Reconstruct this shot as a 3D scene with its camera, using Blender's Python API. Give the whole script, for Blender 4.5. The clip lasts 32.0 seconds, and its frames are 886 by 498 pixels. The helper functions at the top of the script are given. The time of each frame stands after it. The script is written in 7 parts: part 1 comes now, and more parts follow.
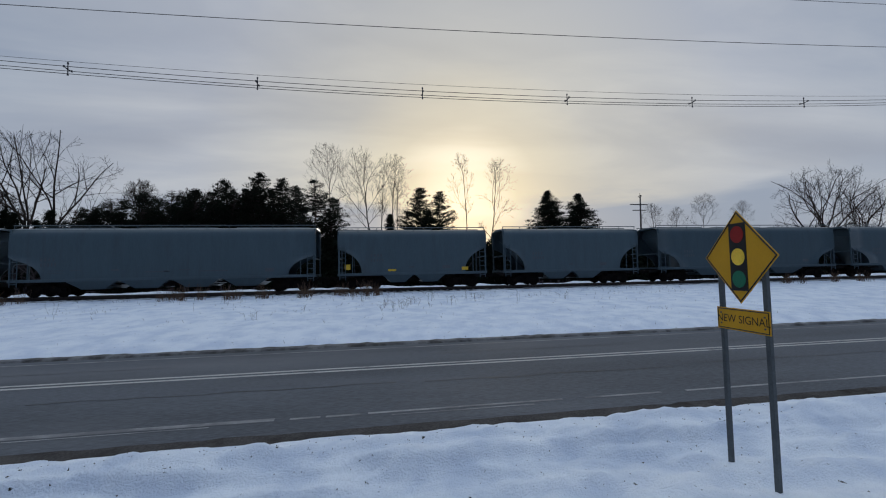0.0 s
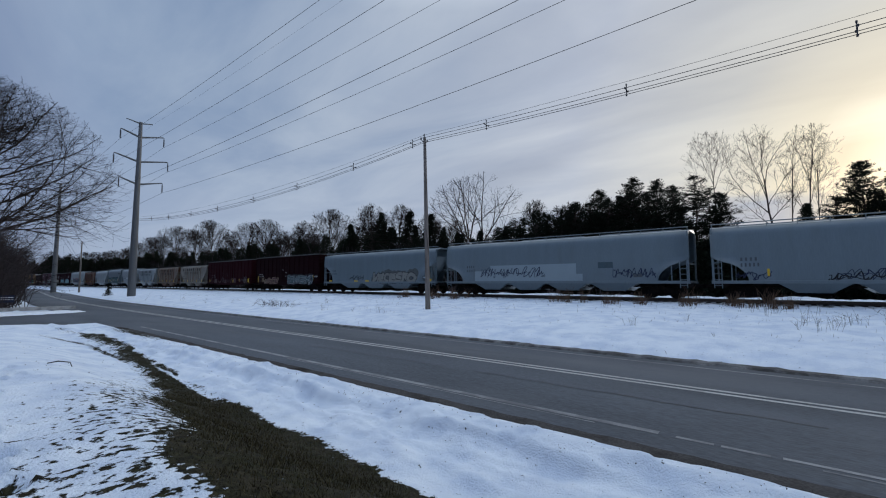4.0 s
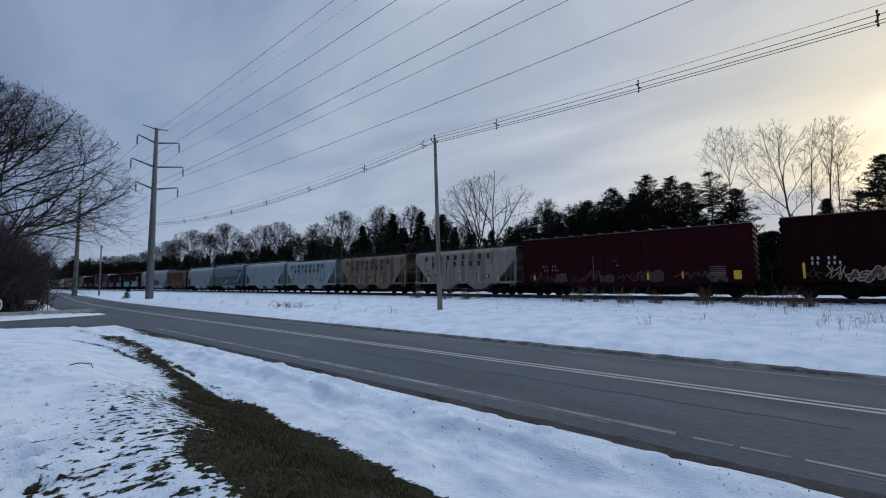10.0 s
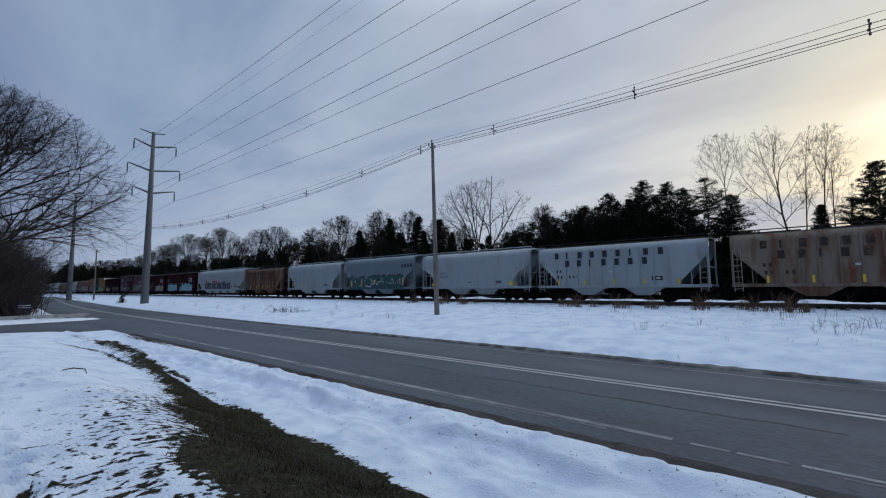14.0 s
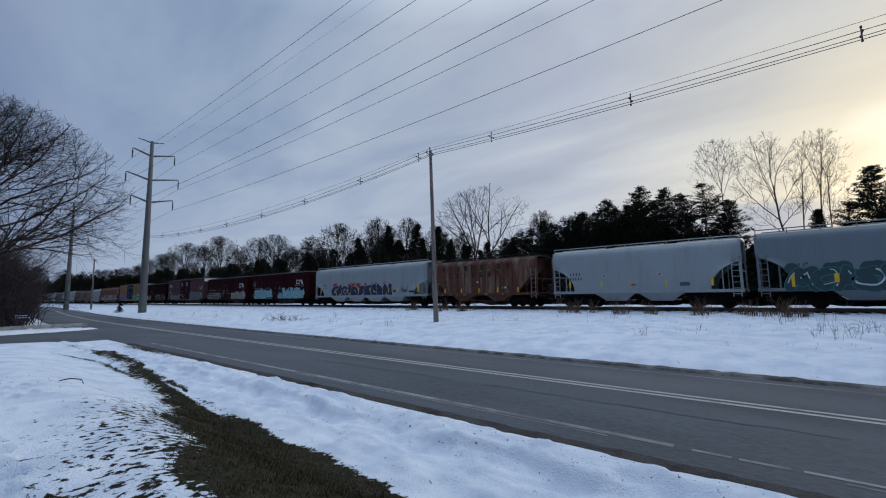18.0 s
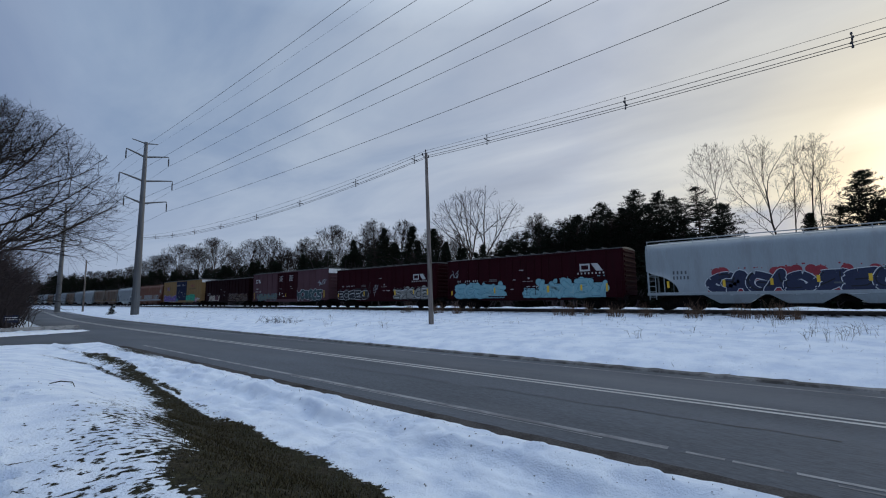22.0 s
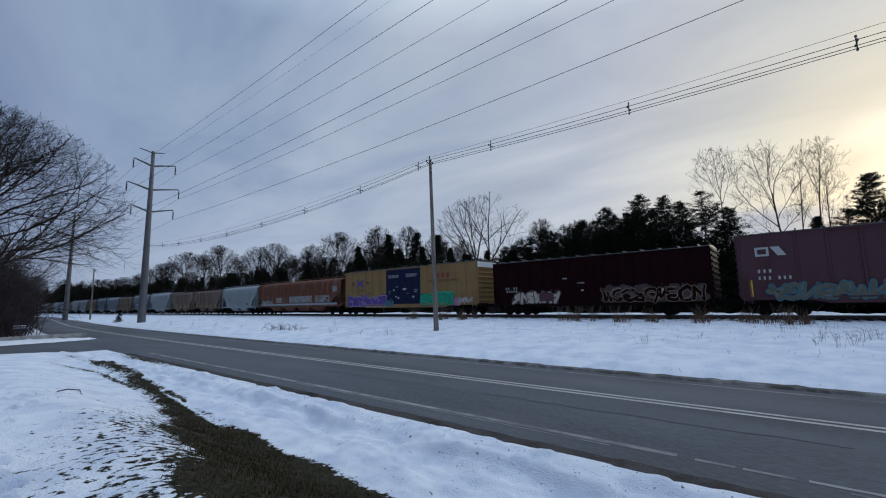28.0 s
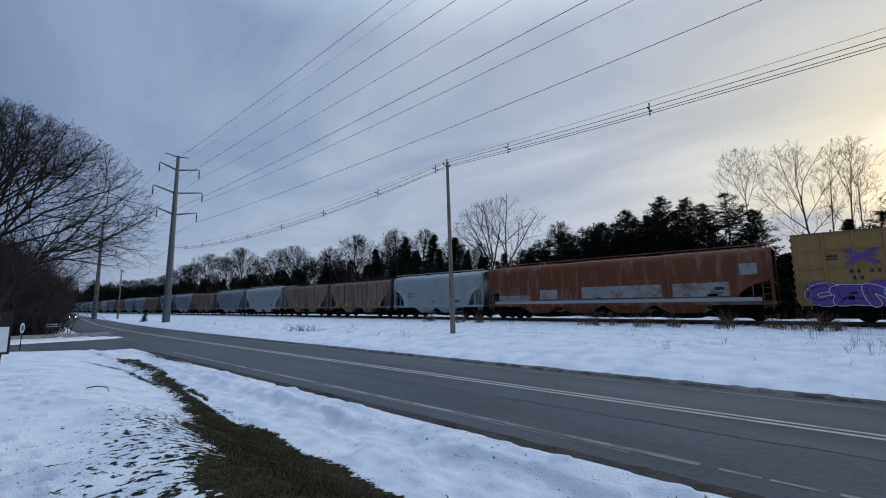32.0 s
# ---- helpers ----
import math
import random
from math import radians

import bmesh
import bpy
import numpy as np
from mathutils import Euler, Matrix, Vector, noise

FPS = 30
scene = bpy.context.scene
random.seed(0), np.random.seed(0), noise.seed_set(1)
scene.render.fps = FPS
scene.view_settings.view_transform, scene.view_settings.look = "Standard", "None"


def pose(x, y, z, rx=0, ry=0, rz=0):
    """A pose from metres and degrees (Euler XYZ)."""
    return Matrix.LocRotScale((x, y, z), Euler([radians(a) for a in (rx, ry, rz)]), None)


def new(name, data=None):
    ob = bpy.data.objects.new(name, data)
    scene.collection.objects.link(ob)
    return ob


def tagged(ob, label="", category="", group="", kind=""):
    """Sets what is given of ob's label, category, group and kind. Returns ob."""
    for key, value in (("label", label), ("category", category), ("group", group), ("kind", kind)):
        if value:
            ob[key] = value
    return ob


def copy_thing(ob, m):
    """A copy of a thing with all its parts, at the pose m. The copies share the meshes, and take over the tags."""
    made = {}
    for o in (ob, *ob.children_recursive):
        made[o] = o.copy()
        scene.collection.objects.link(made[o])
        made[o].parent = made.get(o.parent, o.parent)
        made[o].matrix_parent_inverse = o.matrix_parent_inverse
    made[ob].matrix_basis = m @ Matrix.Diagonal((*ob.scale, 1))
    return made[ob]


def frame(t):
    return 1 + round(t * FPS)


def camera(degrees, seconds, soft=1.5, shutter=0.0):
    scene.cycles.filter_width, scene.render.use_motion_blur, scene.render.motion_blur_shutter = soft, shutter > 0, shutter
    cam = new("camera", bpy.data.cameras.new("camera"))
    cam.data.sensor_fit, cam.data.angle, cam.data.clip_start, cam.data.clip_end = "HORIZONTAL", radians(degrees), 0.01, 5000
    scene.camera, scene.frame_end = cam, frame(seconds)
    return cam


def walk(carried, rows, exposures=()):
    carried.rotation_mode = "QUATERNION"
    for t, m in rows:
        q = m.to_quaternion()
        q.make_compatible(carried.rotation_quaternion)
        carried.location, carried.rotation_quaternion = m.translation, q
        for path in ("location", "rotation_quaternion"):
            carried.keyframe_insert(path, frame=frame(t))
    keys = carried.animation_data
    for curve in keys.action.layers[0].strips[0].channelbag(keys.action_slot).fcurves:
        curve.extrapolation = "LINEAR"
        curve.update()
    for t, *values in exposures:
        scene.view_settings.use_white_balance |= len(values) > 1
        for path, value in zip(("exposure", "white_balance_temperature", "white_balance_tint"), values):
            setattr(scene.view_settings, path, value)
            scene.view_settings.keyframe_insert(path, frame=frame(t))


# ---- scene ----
# Metres. x runs along the railway (the train goes towards +x), y from the viewer to the track, z up; the road lies at z = 0.
EYE = (0.0, 0.0, 2.7)
TURNS = (
    (0.0, -9.29, 3.16, 1.15), (0.1, -0.90, 2.88, 0.92), (0.2, 7.28, 2.28, 1.11), (0.3, 14.65, 1.69, 1.19), (0.4, 21.29, 1.11, 1.43),
    (0.5, 27.02, 0.59, 1.58), (0.6, 31.69, 0.30, 1.69), (0.8, 37.98, 0.32, 1.54), (1.0, 40.65, 0.87, 0.94), (1.5, 39.10, 3.71, 0.25),
    (2.0, 37.42, 5.71, 0.42), (2.5, 37.46, 5.84, 0.24), (3.0, 38.03, 5.37, 0.05), (3.5, 38.59, 4.91, 0.04), (4.0, 39.09, 4.48, 0.12),
    (4.5, 39.50, 4.11, 0.31), (6.5, 40.33, 3.84, 0.72), (7.0, 40.50, 3.90, 0.64), (7.5, 40.66, 3.95, 0.59), (8.0, 40.85, 3.96, 0.59),
    (8.5, 40.95, 3.97, 0.56), (9.0, 40.99, 4.08, 0.59), (9.5, 40.90, 4.28, 0.65), (10.0, 40.70, 4.54, 0.62), (10.5, 40.47, 4.74, 0.61),
    (11.0, 40.27, 4.85, 0.60), (11.5, 40.24, 4.87, 0.63), (12.0, 40.26, 4.90, 0.69), (12.5, 40.29, 4.94, 0.76), (13.0, 40.25, 5.02, 0.75),
    (13.5, 40.24, 5.11, 0.64), (14.0, 40.30, 5.21, 0.52), (14.5, 40.44, 5.34, 0.52), (16.5, 40.44, 5.90, 0.70), (17.0, 40.34, 5.96, 0.75),
    (17.5, 40.23, 6.04, 0.84), (18.0, 40.16, 6.16, 0.93), (18.5, 40.04, 6.28, 0.96), (19.0, 39.89, 6.34, 0.98), (19.5, 39.67, 6.38, 0.98),
    (20.0, 39.51, 6.40, 1.00), (20.5, 39.43, 6.48, 1.00), (21.0, 39.49, 6.50, 1.03), (21.5, 39.55, 6.49, 0.97), (22.0, 39.52, 6.46, 0.84),
    (22.5, 39.44, 6.48, 0.75), (23.0, 39.37, 6.57, 0.71), (23.5, 39.40, 6.72, 0.79), (24.0, 39.56, 6.80, 0.94), (24.5, 39.71, 6.91, 1.06),
    (25.0, 39.78, 6.95, 1.16), (25.5, 39.78, 6.94, 1.17), (27.5, 39.66, 7.05, 1.15), (28.0, 40.18, 7.32, 1.13), (28.5, 40.92, 7.48, 1.04),
    (29.0, 41.58, 7.46, 0.96), (29.5, 42.00, 7.32, 0.98), (30.0, 42.24, 7.21, 1.05), (30.5, 42.46, 7.13, 1.21), (31.0, 42.66, 7.29, 1.19),
    (31.5, 42.69, 7.50, 1.00), (32.0, 42.45, 7.71, 0.66),
)

cam = camera(93.24, 32.0, soft=1.1)
walk(cam, [(t, pose(*EYE, 90 + pitch, roll, yaw)) for t, yaw, pitch, roll in TURNS], ((0.0, -0.30, 6200, 13), (0.6, -0.26, 6120, 13), (1.0, -0.06, 6020, 13), (32.0, -0.06, 6020, 13)))

# ---- light: a low sun behind thin cloud, beyond the track ----
SUN_AZ, SUN_EL = 12.3, 10.0          # degrees clockwise from +y, above the horizon
scene.view_settings.exposure = 0.0


def sun_way():
    a, e = radians(SUN_AZ), radians(SUN_EL)
    return Vector((math.sin(a) * math.cos(e), math.cos(a) * math.cos(e), math.sin(e)))


def build_sky():
    world = bpy.data.worlds.new("dusk_sky")
    scene.world = world
    world.use_nodes = True
    nt = world.node_tree
    nt.nodes.clear()
    N, L = nt.nodes.new, nt.links.new
    out, bg = N("ShaderNodeOutputWorld"), N("ShaderNodeBackground")
    L(bg.outputs[0], out.inputs[0])
    coord = N("ShaderNodeTexCoord")
    sky = N("ShaderNodeTexSky")
    sky.sky_type, sky.sun_disc = "NISHITA", False
    sky.sun_elevation, sky.sun_rotation = radians(SUN_EL), radians(SUN_AZ)
    sky.air_density, sky.dust_density = 1.0, 1.5

    def maths(op, a, b=None, clamp=False):
        n = N("ShaderNodeMath")
        n.operation, n.use_clamp = op, clamp
        for i, v in enumerate((a, b)):
            if v is None:
                continue
            if isinstance(v, (int, float)):
                n.inputs[i].default_value = v
            else:
                L(v, n.inputs[i])
        return n.outputs[0]

    def ramp(fac, stops):
        n = N("ShaderNodeValToRGB")
        while len(n.color_ramp.elements) < len(stops):
            n.color_ramp.elements.new(0.5)
        for el, (p, c) in zip(n.color_ramp.elements, stops):
            el.position, el.color = p, (*c, 1) if len(c) == 3 else c
        L(fac, n.inputs[0])
        return n.outputs[0]

    def mix(fac, a, b, kind="MIX"):
        n = N("ShaderNodeMix")
        n.data_type, n.blend_type = "RGBA", kind
        if isinstance(fac, (int, float)):
            n.inputs[0].default_value = fac
        else:
            L(fac, n.inputs[0])
        L(a, n.inputs[6]) if not isinstance(a, tuple) else setattr(n.inputs[6], "default_value", (*a, 1))
        L(b, n.inputs[7]) if not isinstance(b, tuple) else setattr(n.inputs[7], "default_value", (*b, 1))
        return n.outputs[2]

    dot = N("ShaderNodeVectorMath")
    dot.operation = "DOT_PRODUCT"
    L(coord.outputs["Generated"], dot.inputs[0])
    dot.inputs[1].default_value = sun_way()
    toward = dot.outputs["Value"]
    sep = N("ShaderNodeSeparateXYZ")
    L(coord.outputs["Generated"], sep.inputs[0])
    # the cloud deck: the ray meets a flat layer overhead
    up = maths("MAXIMUM", sep.outputs[2], 0.02)
    up = maths("ADD", up, 0.10)
    px, py = maths("DIVIDE", sep.outputs[0], up), maths("DIVIDE", sep.outputs[1], up)
    comb = N("ShaderNodeCombineXYZ")
    L(px, comb.inputs[0]), L(py, comb.inputs[1])
    turn = N("ShaderNodeMapping")
    turn.inputs["Rotation"].default_value = (0, 0, radians(-24))
    turn.inputs["Scale"].default_value = (0.34, 0.72, 1)
    L(comb.outputs[0], turn.inputs[0])
    n1 = N("ShaderNodeTexNoise")
    n1.inputs["Scale"].default_value, n1.inputs["Detail"].default_value, n1.inputs["Roughness"].default_value = 1.9, 8, 0.55
    n1.inputs["Distortion"].default_value = 0.5
    L(turn.outputs[0], n1.inputs["Vector"])
    n2 = N("ShaderNodeTexNoise")
    n2.inputs["Scale"].default_value, n2.inputs["Detail"].default_value = 0.8, 5
    L(turn.outputs[0], n2.inputs["Vector"])
    # thin cloud: bluish away from the sun, cream towards it (position 0.5 is a right angle from the sun)
    toward = maths("MULTIPLY_ADD", toward, 0.5)
    toward.node.inputs[2].default_value = 0.5
    high = ramp(toward, [(0.0, (0.17, 0.22, 0.34)), (0.40, (0.17, 0.235, 0.385)), (0.5, (0.275, 0.365, 0.495)), (0.62, (0.28, 0.365, 0.49)), (0.82, (0.385, 0.455, 0.55)), (0.917, (0.54, 0.58, 0.635)),
                         (0.976, (0.71, 0.70, 0.63)), (0.993, (0.84, 0.77, 0.58)), (0.9985, (1.0, 0.87, 0.56)), (1.0, (1.4, 1.25, 0.9))])
    veil = ramp(toward, [(0.0, (0.22, 0.26, 0.36)), (0.40, (0.22, 0.275, 0.39)), (0.5, (0.385, 0.47, 0.575)), (0.62, (0.42, 0.50, 0.59)), (0.82, (0.56, 0.61, 0.655)), (0.917, (0.69, 0.715, 0.725)),
                         (0.976, (0.85, 0.82, 0.70)), (0.993, (0.95, 0.87, 0.64)), (1.0, (1.5, 1.35, 1.0))])
    dark = ramp(toward, [(0.0, (0.14, 0.175, 0.26)), (0.5, (0.20, 0.27, 0.43)), (0.82, (0.27, 0.32, 0.43)), (0.917, (0.315, 0.335, 0.385)), (0.976, (0.43, 0.425, 0.405)), (1.0, (0.8, 0.7, 0.52))])
    streak = ramp(n1.outputs["Fac"], [(0.40, (0, 0, 0)), (0.63, (1, 1, 1))])
    grey = ramp(n2.outputs["Fac"], [(0.48, (0, 0, 0)), (0.66, (1, 1, 1))])
    c = mix(streak, high, veil)
    c = mix(maths("MULTIPLY", grey, 0.62), c, dark)
    # paler haze low down, and the brighter zenith of a clouded sky
    low = ramp(sep.outputs[2], [(0.0, (1, 1, 1)), (0.34, (0, 0, 0))])
    haze = ramp(toward, [(0.0, (0.17, 0.205, 0.28)), (0.40, (0.20, 0.24, 0.33)), (0.5, (0.46, 0.53, 0.64)), (0.80, (0.56, 0.61, 0.68)), (0.917, (0.58, 0.60, 0.61)), (0.985, (0.70, 0.63, 0.47)), (1.0, (1.2, 1.0, 0.62))])
    c = mix(maths("MULTIPLY", low, 0.75), c, haze)
    # a blue-grey bank of cloud along the horizon, open below the sun
    flat = N("ShaderNodeMapping")
    flat.inputs["Scale"].default_value = (2.2, 2.2, 14.0)
    L(coord.outputs["Generated"], flat.inputs[0])
    n3 = N("ShaderNodeTexNoise")
    n3.inputs["Scale"].default_value, n3.inputs["Detail"].default_value = 1.6, 5
    L(flat.outputs[0], n3.inputs["Vector"])
    edge = maths("MULTIPLY_ADD", n3.outputs["Fac"], 0.12)
    L(sep.outputs[2], edge.node.inputs[2])
    bank = ramp(edge, [(0.195, (1, 1, 1)), (0.235, (0, 0, 0))])
    shut = ramp(toward, [(0.84, (0, 0, 0)), (0.91, (1, 1, 1)), (0.990, (1, 1, 1)), (0.9970, (0, 0, 0))])
    c = mix(maths("MULTIPLY", maths("MULTIPLY", bank, shut), 0.88), c, (0.36, 0.425, 0.52))
    zen = ramp(sep.outputs[2], [(0.0, (0.3, 0.3, 0.3)), (0.56, (0.3, 0.3, 0.3)), (0.72, (0.60, 0.575, 0.515)), (0.84, (0.975, 0.92, 0.81)), (1.0, (0.975, 0.92, 0.81))])
    c = mix(1.0, c, zen, "MULTIPLY")
    dim = N("ShaderNodeVectorMath")
    dim.operation = "SCALE"
    dim.inputs["Scale"].default_value = 0.02
    L(sky.outputs[0], dim.inputs[0])
    thin = mix(0.10, c, dim.outputs[0])
    L(thin, bg.inputs[0])
    bg.inputs[1].default_value = 3.333
    return bg


sky_bg = build_sky()
sun = new("sun", bpy.data.lights.new("sun", "SUN"))
sun.data.energy, sun.data.angle, sun.data.color = 0.50, radians(12), (1.0, 0.89, 0.72)
sun.matrix_world = Matrix.Translation((0, 60, 60)) @ sun_way().to_track_quat("Z", "Y").to_matrix().to_4x4()

# ---- materials ----
def material(name, colour, rough=0.7, metal=0.0, spots=None, scale=3.0, fine=40.0, bump=0.15, vary=0.25, stretch=(1, 1, 1), spot_at=(0.5, 0.65), island=0.0, coat=0.0, spec=0.3):
    """A painted, grown or mineral surface: two scales of noise on the base colour, patches of a second colour, fine relief."""
    m = bpy.data.materials.new(name)
    m.use_nodes = True
    nt = m.node_tree
    N, L = nt.nodes.new, nt.links.new
    b = nt.nodes["Principled BSDF"]
    b.inputs["Roughness"].default_value, b.inputs["Metallic"].default_value = rough, metal
    b.inputs["Coat Weight"].default_value = coat
    b.inputs["Specular IOR Level"].default_value = spec
    geo = N("ShaderNodeTexCoord")
    info = N("ShaderNodeObjectInfo")
    shift = N("ShaderNodeVectorMath")
    shift.operation = "ADD"
    mul = N("ShaderNodeVectorMath")
    mul.operation = "SCALE"
    comb = N("ShaderNodeCombineXYZ")
    L(info.outputs["Random"], comb.inputs[0]), L(info.outputs["Random"], comb.inputs[1])
    L(comb.outputs[0], mul.inputs[0])
    mul.inputs["Scale"].default_value = 37.0
    L(geo.outputs["Object"], shift.inputs[0]), L(mul.outputs[0], shift.inputs[1])
    mp = N("ShaderNodeMapping")
    mp.inputs["Scale"].default_value = stretch
    L(shift.outputs[0], mp.inputs[0])
    n1, n2 = N("ShaderNodeTexNoise"), N("ShaderNodeTexNoise")
    n1.inputs["Scale"].default_value, n1.inputs["Detail"].default_value = scale, 5
    n2.inputs["Scale"].default_value, n2.inputs["Detail"].default_value = fine, 3
    L(mp.outputs[0], n1.inputs["Vector"]), L(mp.outputs[0], n2.inputs["Vector"])
    hsv = N("ShaderNodeHueSaturation")
    hsv.inputs["Color"].default_value = (*colour, 1)
    add = N("ShaderNodeMath")
    add.operation = "ADD"
    L(n1.outputs["Fac"], add.inputs[0]), L(n2.outputs["Fac"], add.inputs[1])
    rng = N("ShaderNodeMapRange")
    rng.inputs["From Min"].default_value, rng.inputs["From Max"].default_value = 0.6, 1.4
    rng.inputs["To Min"].default_value, rng.inputs["To Max"].default_value = 1 - vary, 1 + vary
    L(add.outputs[0], rng.inputs["Value"])
    value = rng.outputs[0]
    if island:
        g = N("ShaderNodeNewGeometry")
        r2 = N("ShaderNodeMapRange")
        r2.inputs["To Min"].default_value, r2.inputs["To Max"].default_value = 1 - island, 1 + island
        L(g.outputs["Random Per Island"], r2.inputs["Value"])
        m2 = N("ShaderNodeMath")
        m2.operation = "MULTIPLY"
        L(value, m2.inputs[0]), L(r2.outputs[0], m2.inputs[1])
        value = m2.outputs[0]
    L(value, hsv.inputs["Value"])
    col = hsv.outputs[0]
    if spots:
        n3 = N("ShaderNodeTexNoise")
        n3.inputs["Scale"].default_value, n3.inputs["Detail"].default_value, n3.inputs["Roughness"].default_value = scale * 0.8, 8, 0.62
        sh2 = N("ShaderNodeVectorMath")
        sh2.operation = "ADD"
        sh2.inputs[1].default_value = (5.2, 1.3, 8.8)
        L(mp.outputs[0], sh2.inputs[0]), L(sh2.outputs[0], n3.inputs["Vector"])
        rp = N("ShaderNodeMapRange")
        rp.inputs["From Min"].default_value, rp.inputs["From Max"].default_value = spot_at
        L(n3.outputs["Fac"], rp.inputs["Value"])
        mx = N("ShaderNodeMix")
        mx.data_type = "RGBA"
        L(rp.outputs[0], mx.inputs[0]), L(col, mx.inputs[6])
        mx.inputs[7].default_value = (*spots, 1)
        col = mx.outputs[2]
    L(col, b.inputs["Base Color"])
    if bump:
        bp = N("ShaderNodeBump")
        bp.inputs["Strength"].default_value, bp.inputs["Distance"].default_value = bump, 0.01
        L(n2.outputs["Fac"], bp.inputs["Height"]), L(bp.outputs[0], b.inputs["Normal"])
    return m


def ground_material():
    """Snow that thins out over dead turf where the mesh attribute 'turf' rises."""
    m = bpy.data.materials.new("snow_and_turf")
    m.use_nodes = True
    nt = m.node_tree
    N, L = nt.nodes.new, nt.links.new
    b = nt.nodes["Principled BSDF"]
    geo = N("ShaderNodeTexCoord")
    att = N("ShaderNodeAttribute")
    att.attribute_name = "turf"
    stretch = N("ShaderNodeMapping")
    stretch.inputs["Scale"].default_value = (1.25, 1.0, 1.0)
    L(geo.outputs["Object"], stretch.inputs[0])

    def noise_at(scale, detail, vec, rough=0.55):
        n = N("ShaderNodeTexNoise")
        n.inputs["Scale"].default_value, n.inputs["Detail"].default_value, n.inputs["Roughness"].default_value = scale, detail, rough
        L(vec, n.inputs["Vector"])
        return n.outputs["Fac"]

    patch = noise_at(8.5, 6, stretch.outputs[0], 0.58)
    lumps = noise_at(1.1, 5, geo.outputs["Object"])
    grain = noise_at(34, 4, geo.outputs["Object"])
    tuft = noise_at(13, 6, geo.outputs["Object"], 0.75)
    s = N("ShaderNodeMath")
    s.operation = "SUBTRACT"
    L(patch, s.inputs[0])
    s.inputs[1].default_value = 0.5
    k = N("ShaderNodeMath")
    k.operation = "MULTIPLY_ADD"
    L(s.outputs[0], k.inputs[0])
    k.inputs[1].default_value = 2.6
    L(att.outputs["Fac"], k.inputs[2])
    mask = N("ShaderNodeMapRange")
    mask.inputs["From Min"].default_value, mask.inputs["From Max"].default_value = 0.46, 0.56
    L(k.outputs[0], mask.inputs["Value"])
    # the bluish shade of the hollows is put into the snow's colour by lumps
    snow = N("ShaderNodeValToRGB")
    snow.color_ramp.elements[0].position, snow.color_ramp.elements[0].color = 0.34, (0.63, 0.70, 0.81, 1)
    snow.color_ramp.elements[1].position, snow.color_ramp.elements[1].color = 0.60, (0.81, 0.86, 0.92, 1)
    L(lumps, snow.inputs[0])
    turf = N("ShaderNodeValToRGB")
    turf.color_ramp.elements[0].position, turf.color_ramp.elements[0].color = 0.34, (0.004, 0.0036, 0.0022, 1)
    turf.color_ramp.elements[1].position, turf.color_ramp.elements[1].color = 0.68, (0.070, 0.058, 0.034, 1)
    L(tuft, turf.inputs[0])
    blotch = N("ShaderNodeMapRange")
    blotch.inputs["From Min"].default_value, blotch.inputs["From Max"].default_value = 0.40, 0.62
    L(noise_at(2.6, 5, geo.outputs["Object"], 0.65), blotch.inputs["Value"])
    green = N("ShaderNodeMix")
    green.data_type, green.blend_type = "RGBA", "MULTIPLY"
    green.inputs[7].default_value = (0.62, 0.72, 0.50, 1)
    L(blotch.outputs[0], green.inputs[0]), L(turf.outputs[0], green.inputs[6])
    mx = N("ShaderNodeMix")
    mx.data_type = "RGBA"
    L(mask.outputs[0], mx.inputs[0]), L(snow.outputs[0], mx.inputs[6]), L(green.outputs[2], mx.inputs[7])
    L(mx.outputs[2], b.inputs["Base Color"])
    b.inputs["Roughness"].default_value = 0.8
    b.inputs["Specular IOR Level"].default_value = 0.1
    inv = N("ShaderNodeMath")
    inv.operation = "MULTIPLY_ADD"
    L(mask.outputs[0], inv.inputs[0])
    inv.inputs[1].default_value = -0.6
    L(lumps, inv.inputs[2])
    both = N("ShaderNodeMath")
    both.operation = "MULTIPLY_ADD"
    L(grain, both.inputs[0])
    both.inputs[1].default_value = 0.34
    L(inv.outputs[0], both.inputs[2])
    tf = N("ShaderNodeMath")
    tf.operation = "MULTIPLY_ADD"
    L(tuft, tf.inputs[0])
    tf.inputs[1].default_value = 0.25
    L(both.outputs[0], tf.inputs[2])
    bp = N("ShaderNodeBump")
    bp.inputs["Strength"].default_value, bp.inputs["Distance"].default_value = 0.9, 0.10
    L(tf.outputs[0], bp.inputs["Height"]), L(bp.outputs[0], b.inputs["Normal"])
    return m


M = {}
M["snow"] = ground_material()
M["loose_snow"] = material("loose_snow", (0.80, 0.83, 0.87), 0.8, scale=2, fine=30, bump=0.5, vary=0.08, spots=(0.45, 0.44, 0.42), spot_at=(0.62, 0.75))
M["slush"] = material("slush", (0.14, 0.137, 0.135), 0.6, scale=2.2, fine=24, bump=0.6, vary=0.45, spots=(0.035, 0.032, 0.030), spot_at=(0.44, 0.60))
M["asphalt"] = material("asphalt", (0.071, 0.078, 0.090), 0.72, scale=0.35, fine=26, bump=0.7, vary=0.55, spots=(0.112, 0.116, 0.126), spot_at=(0.48, 0.75), stretch=(0.25, 1, 1))
M["gravel"] = material("gravel", (0.066, 0.061, 0.058), 0.9, scale=1.5, fine=28, bump=0.8, vary=0.5, spots=(0.03, 0.026, 0.022), spec=0.06)
M["road_paint"] = material("road_paint", (0.27, 0.27, 0.268), 0.7, scale=1.2, fine=30, bump=0.2, vary=0.25, spots=(0.12, 0.12, 0.125), spot_at=(0.42, 0.62))
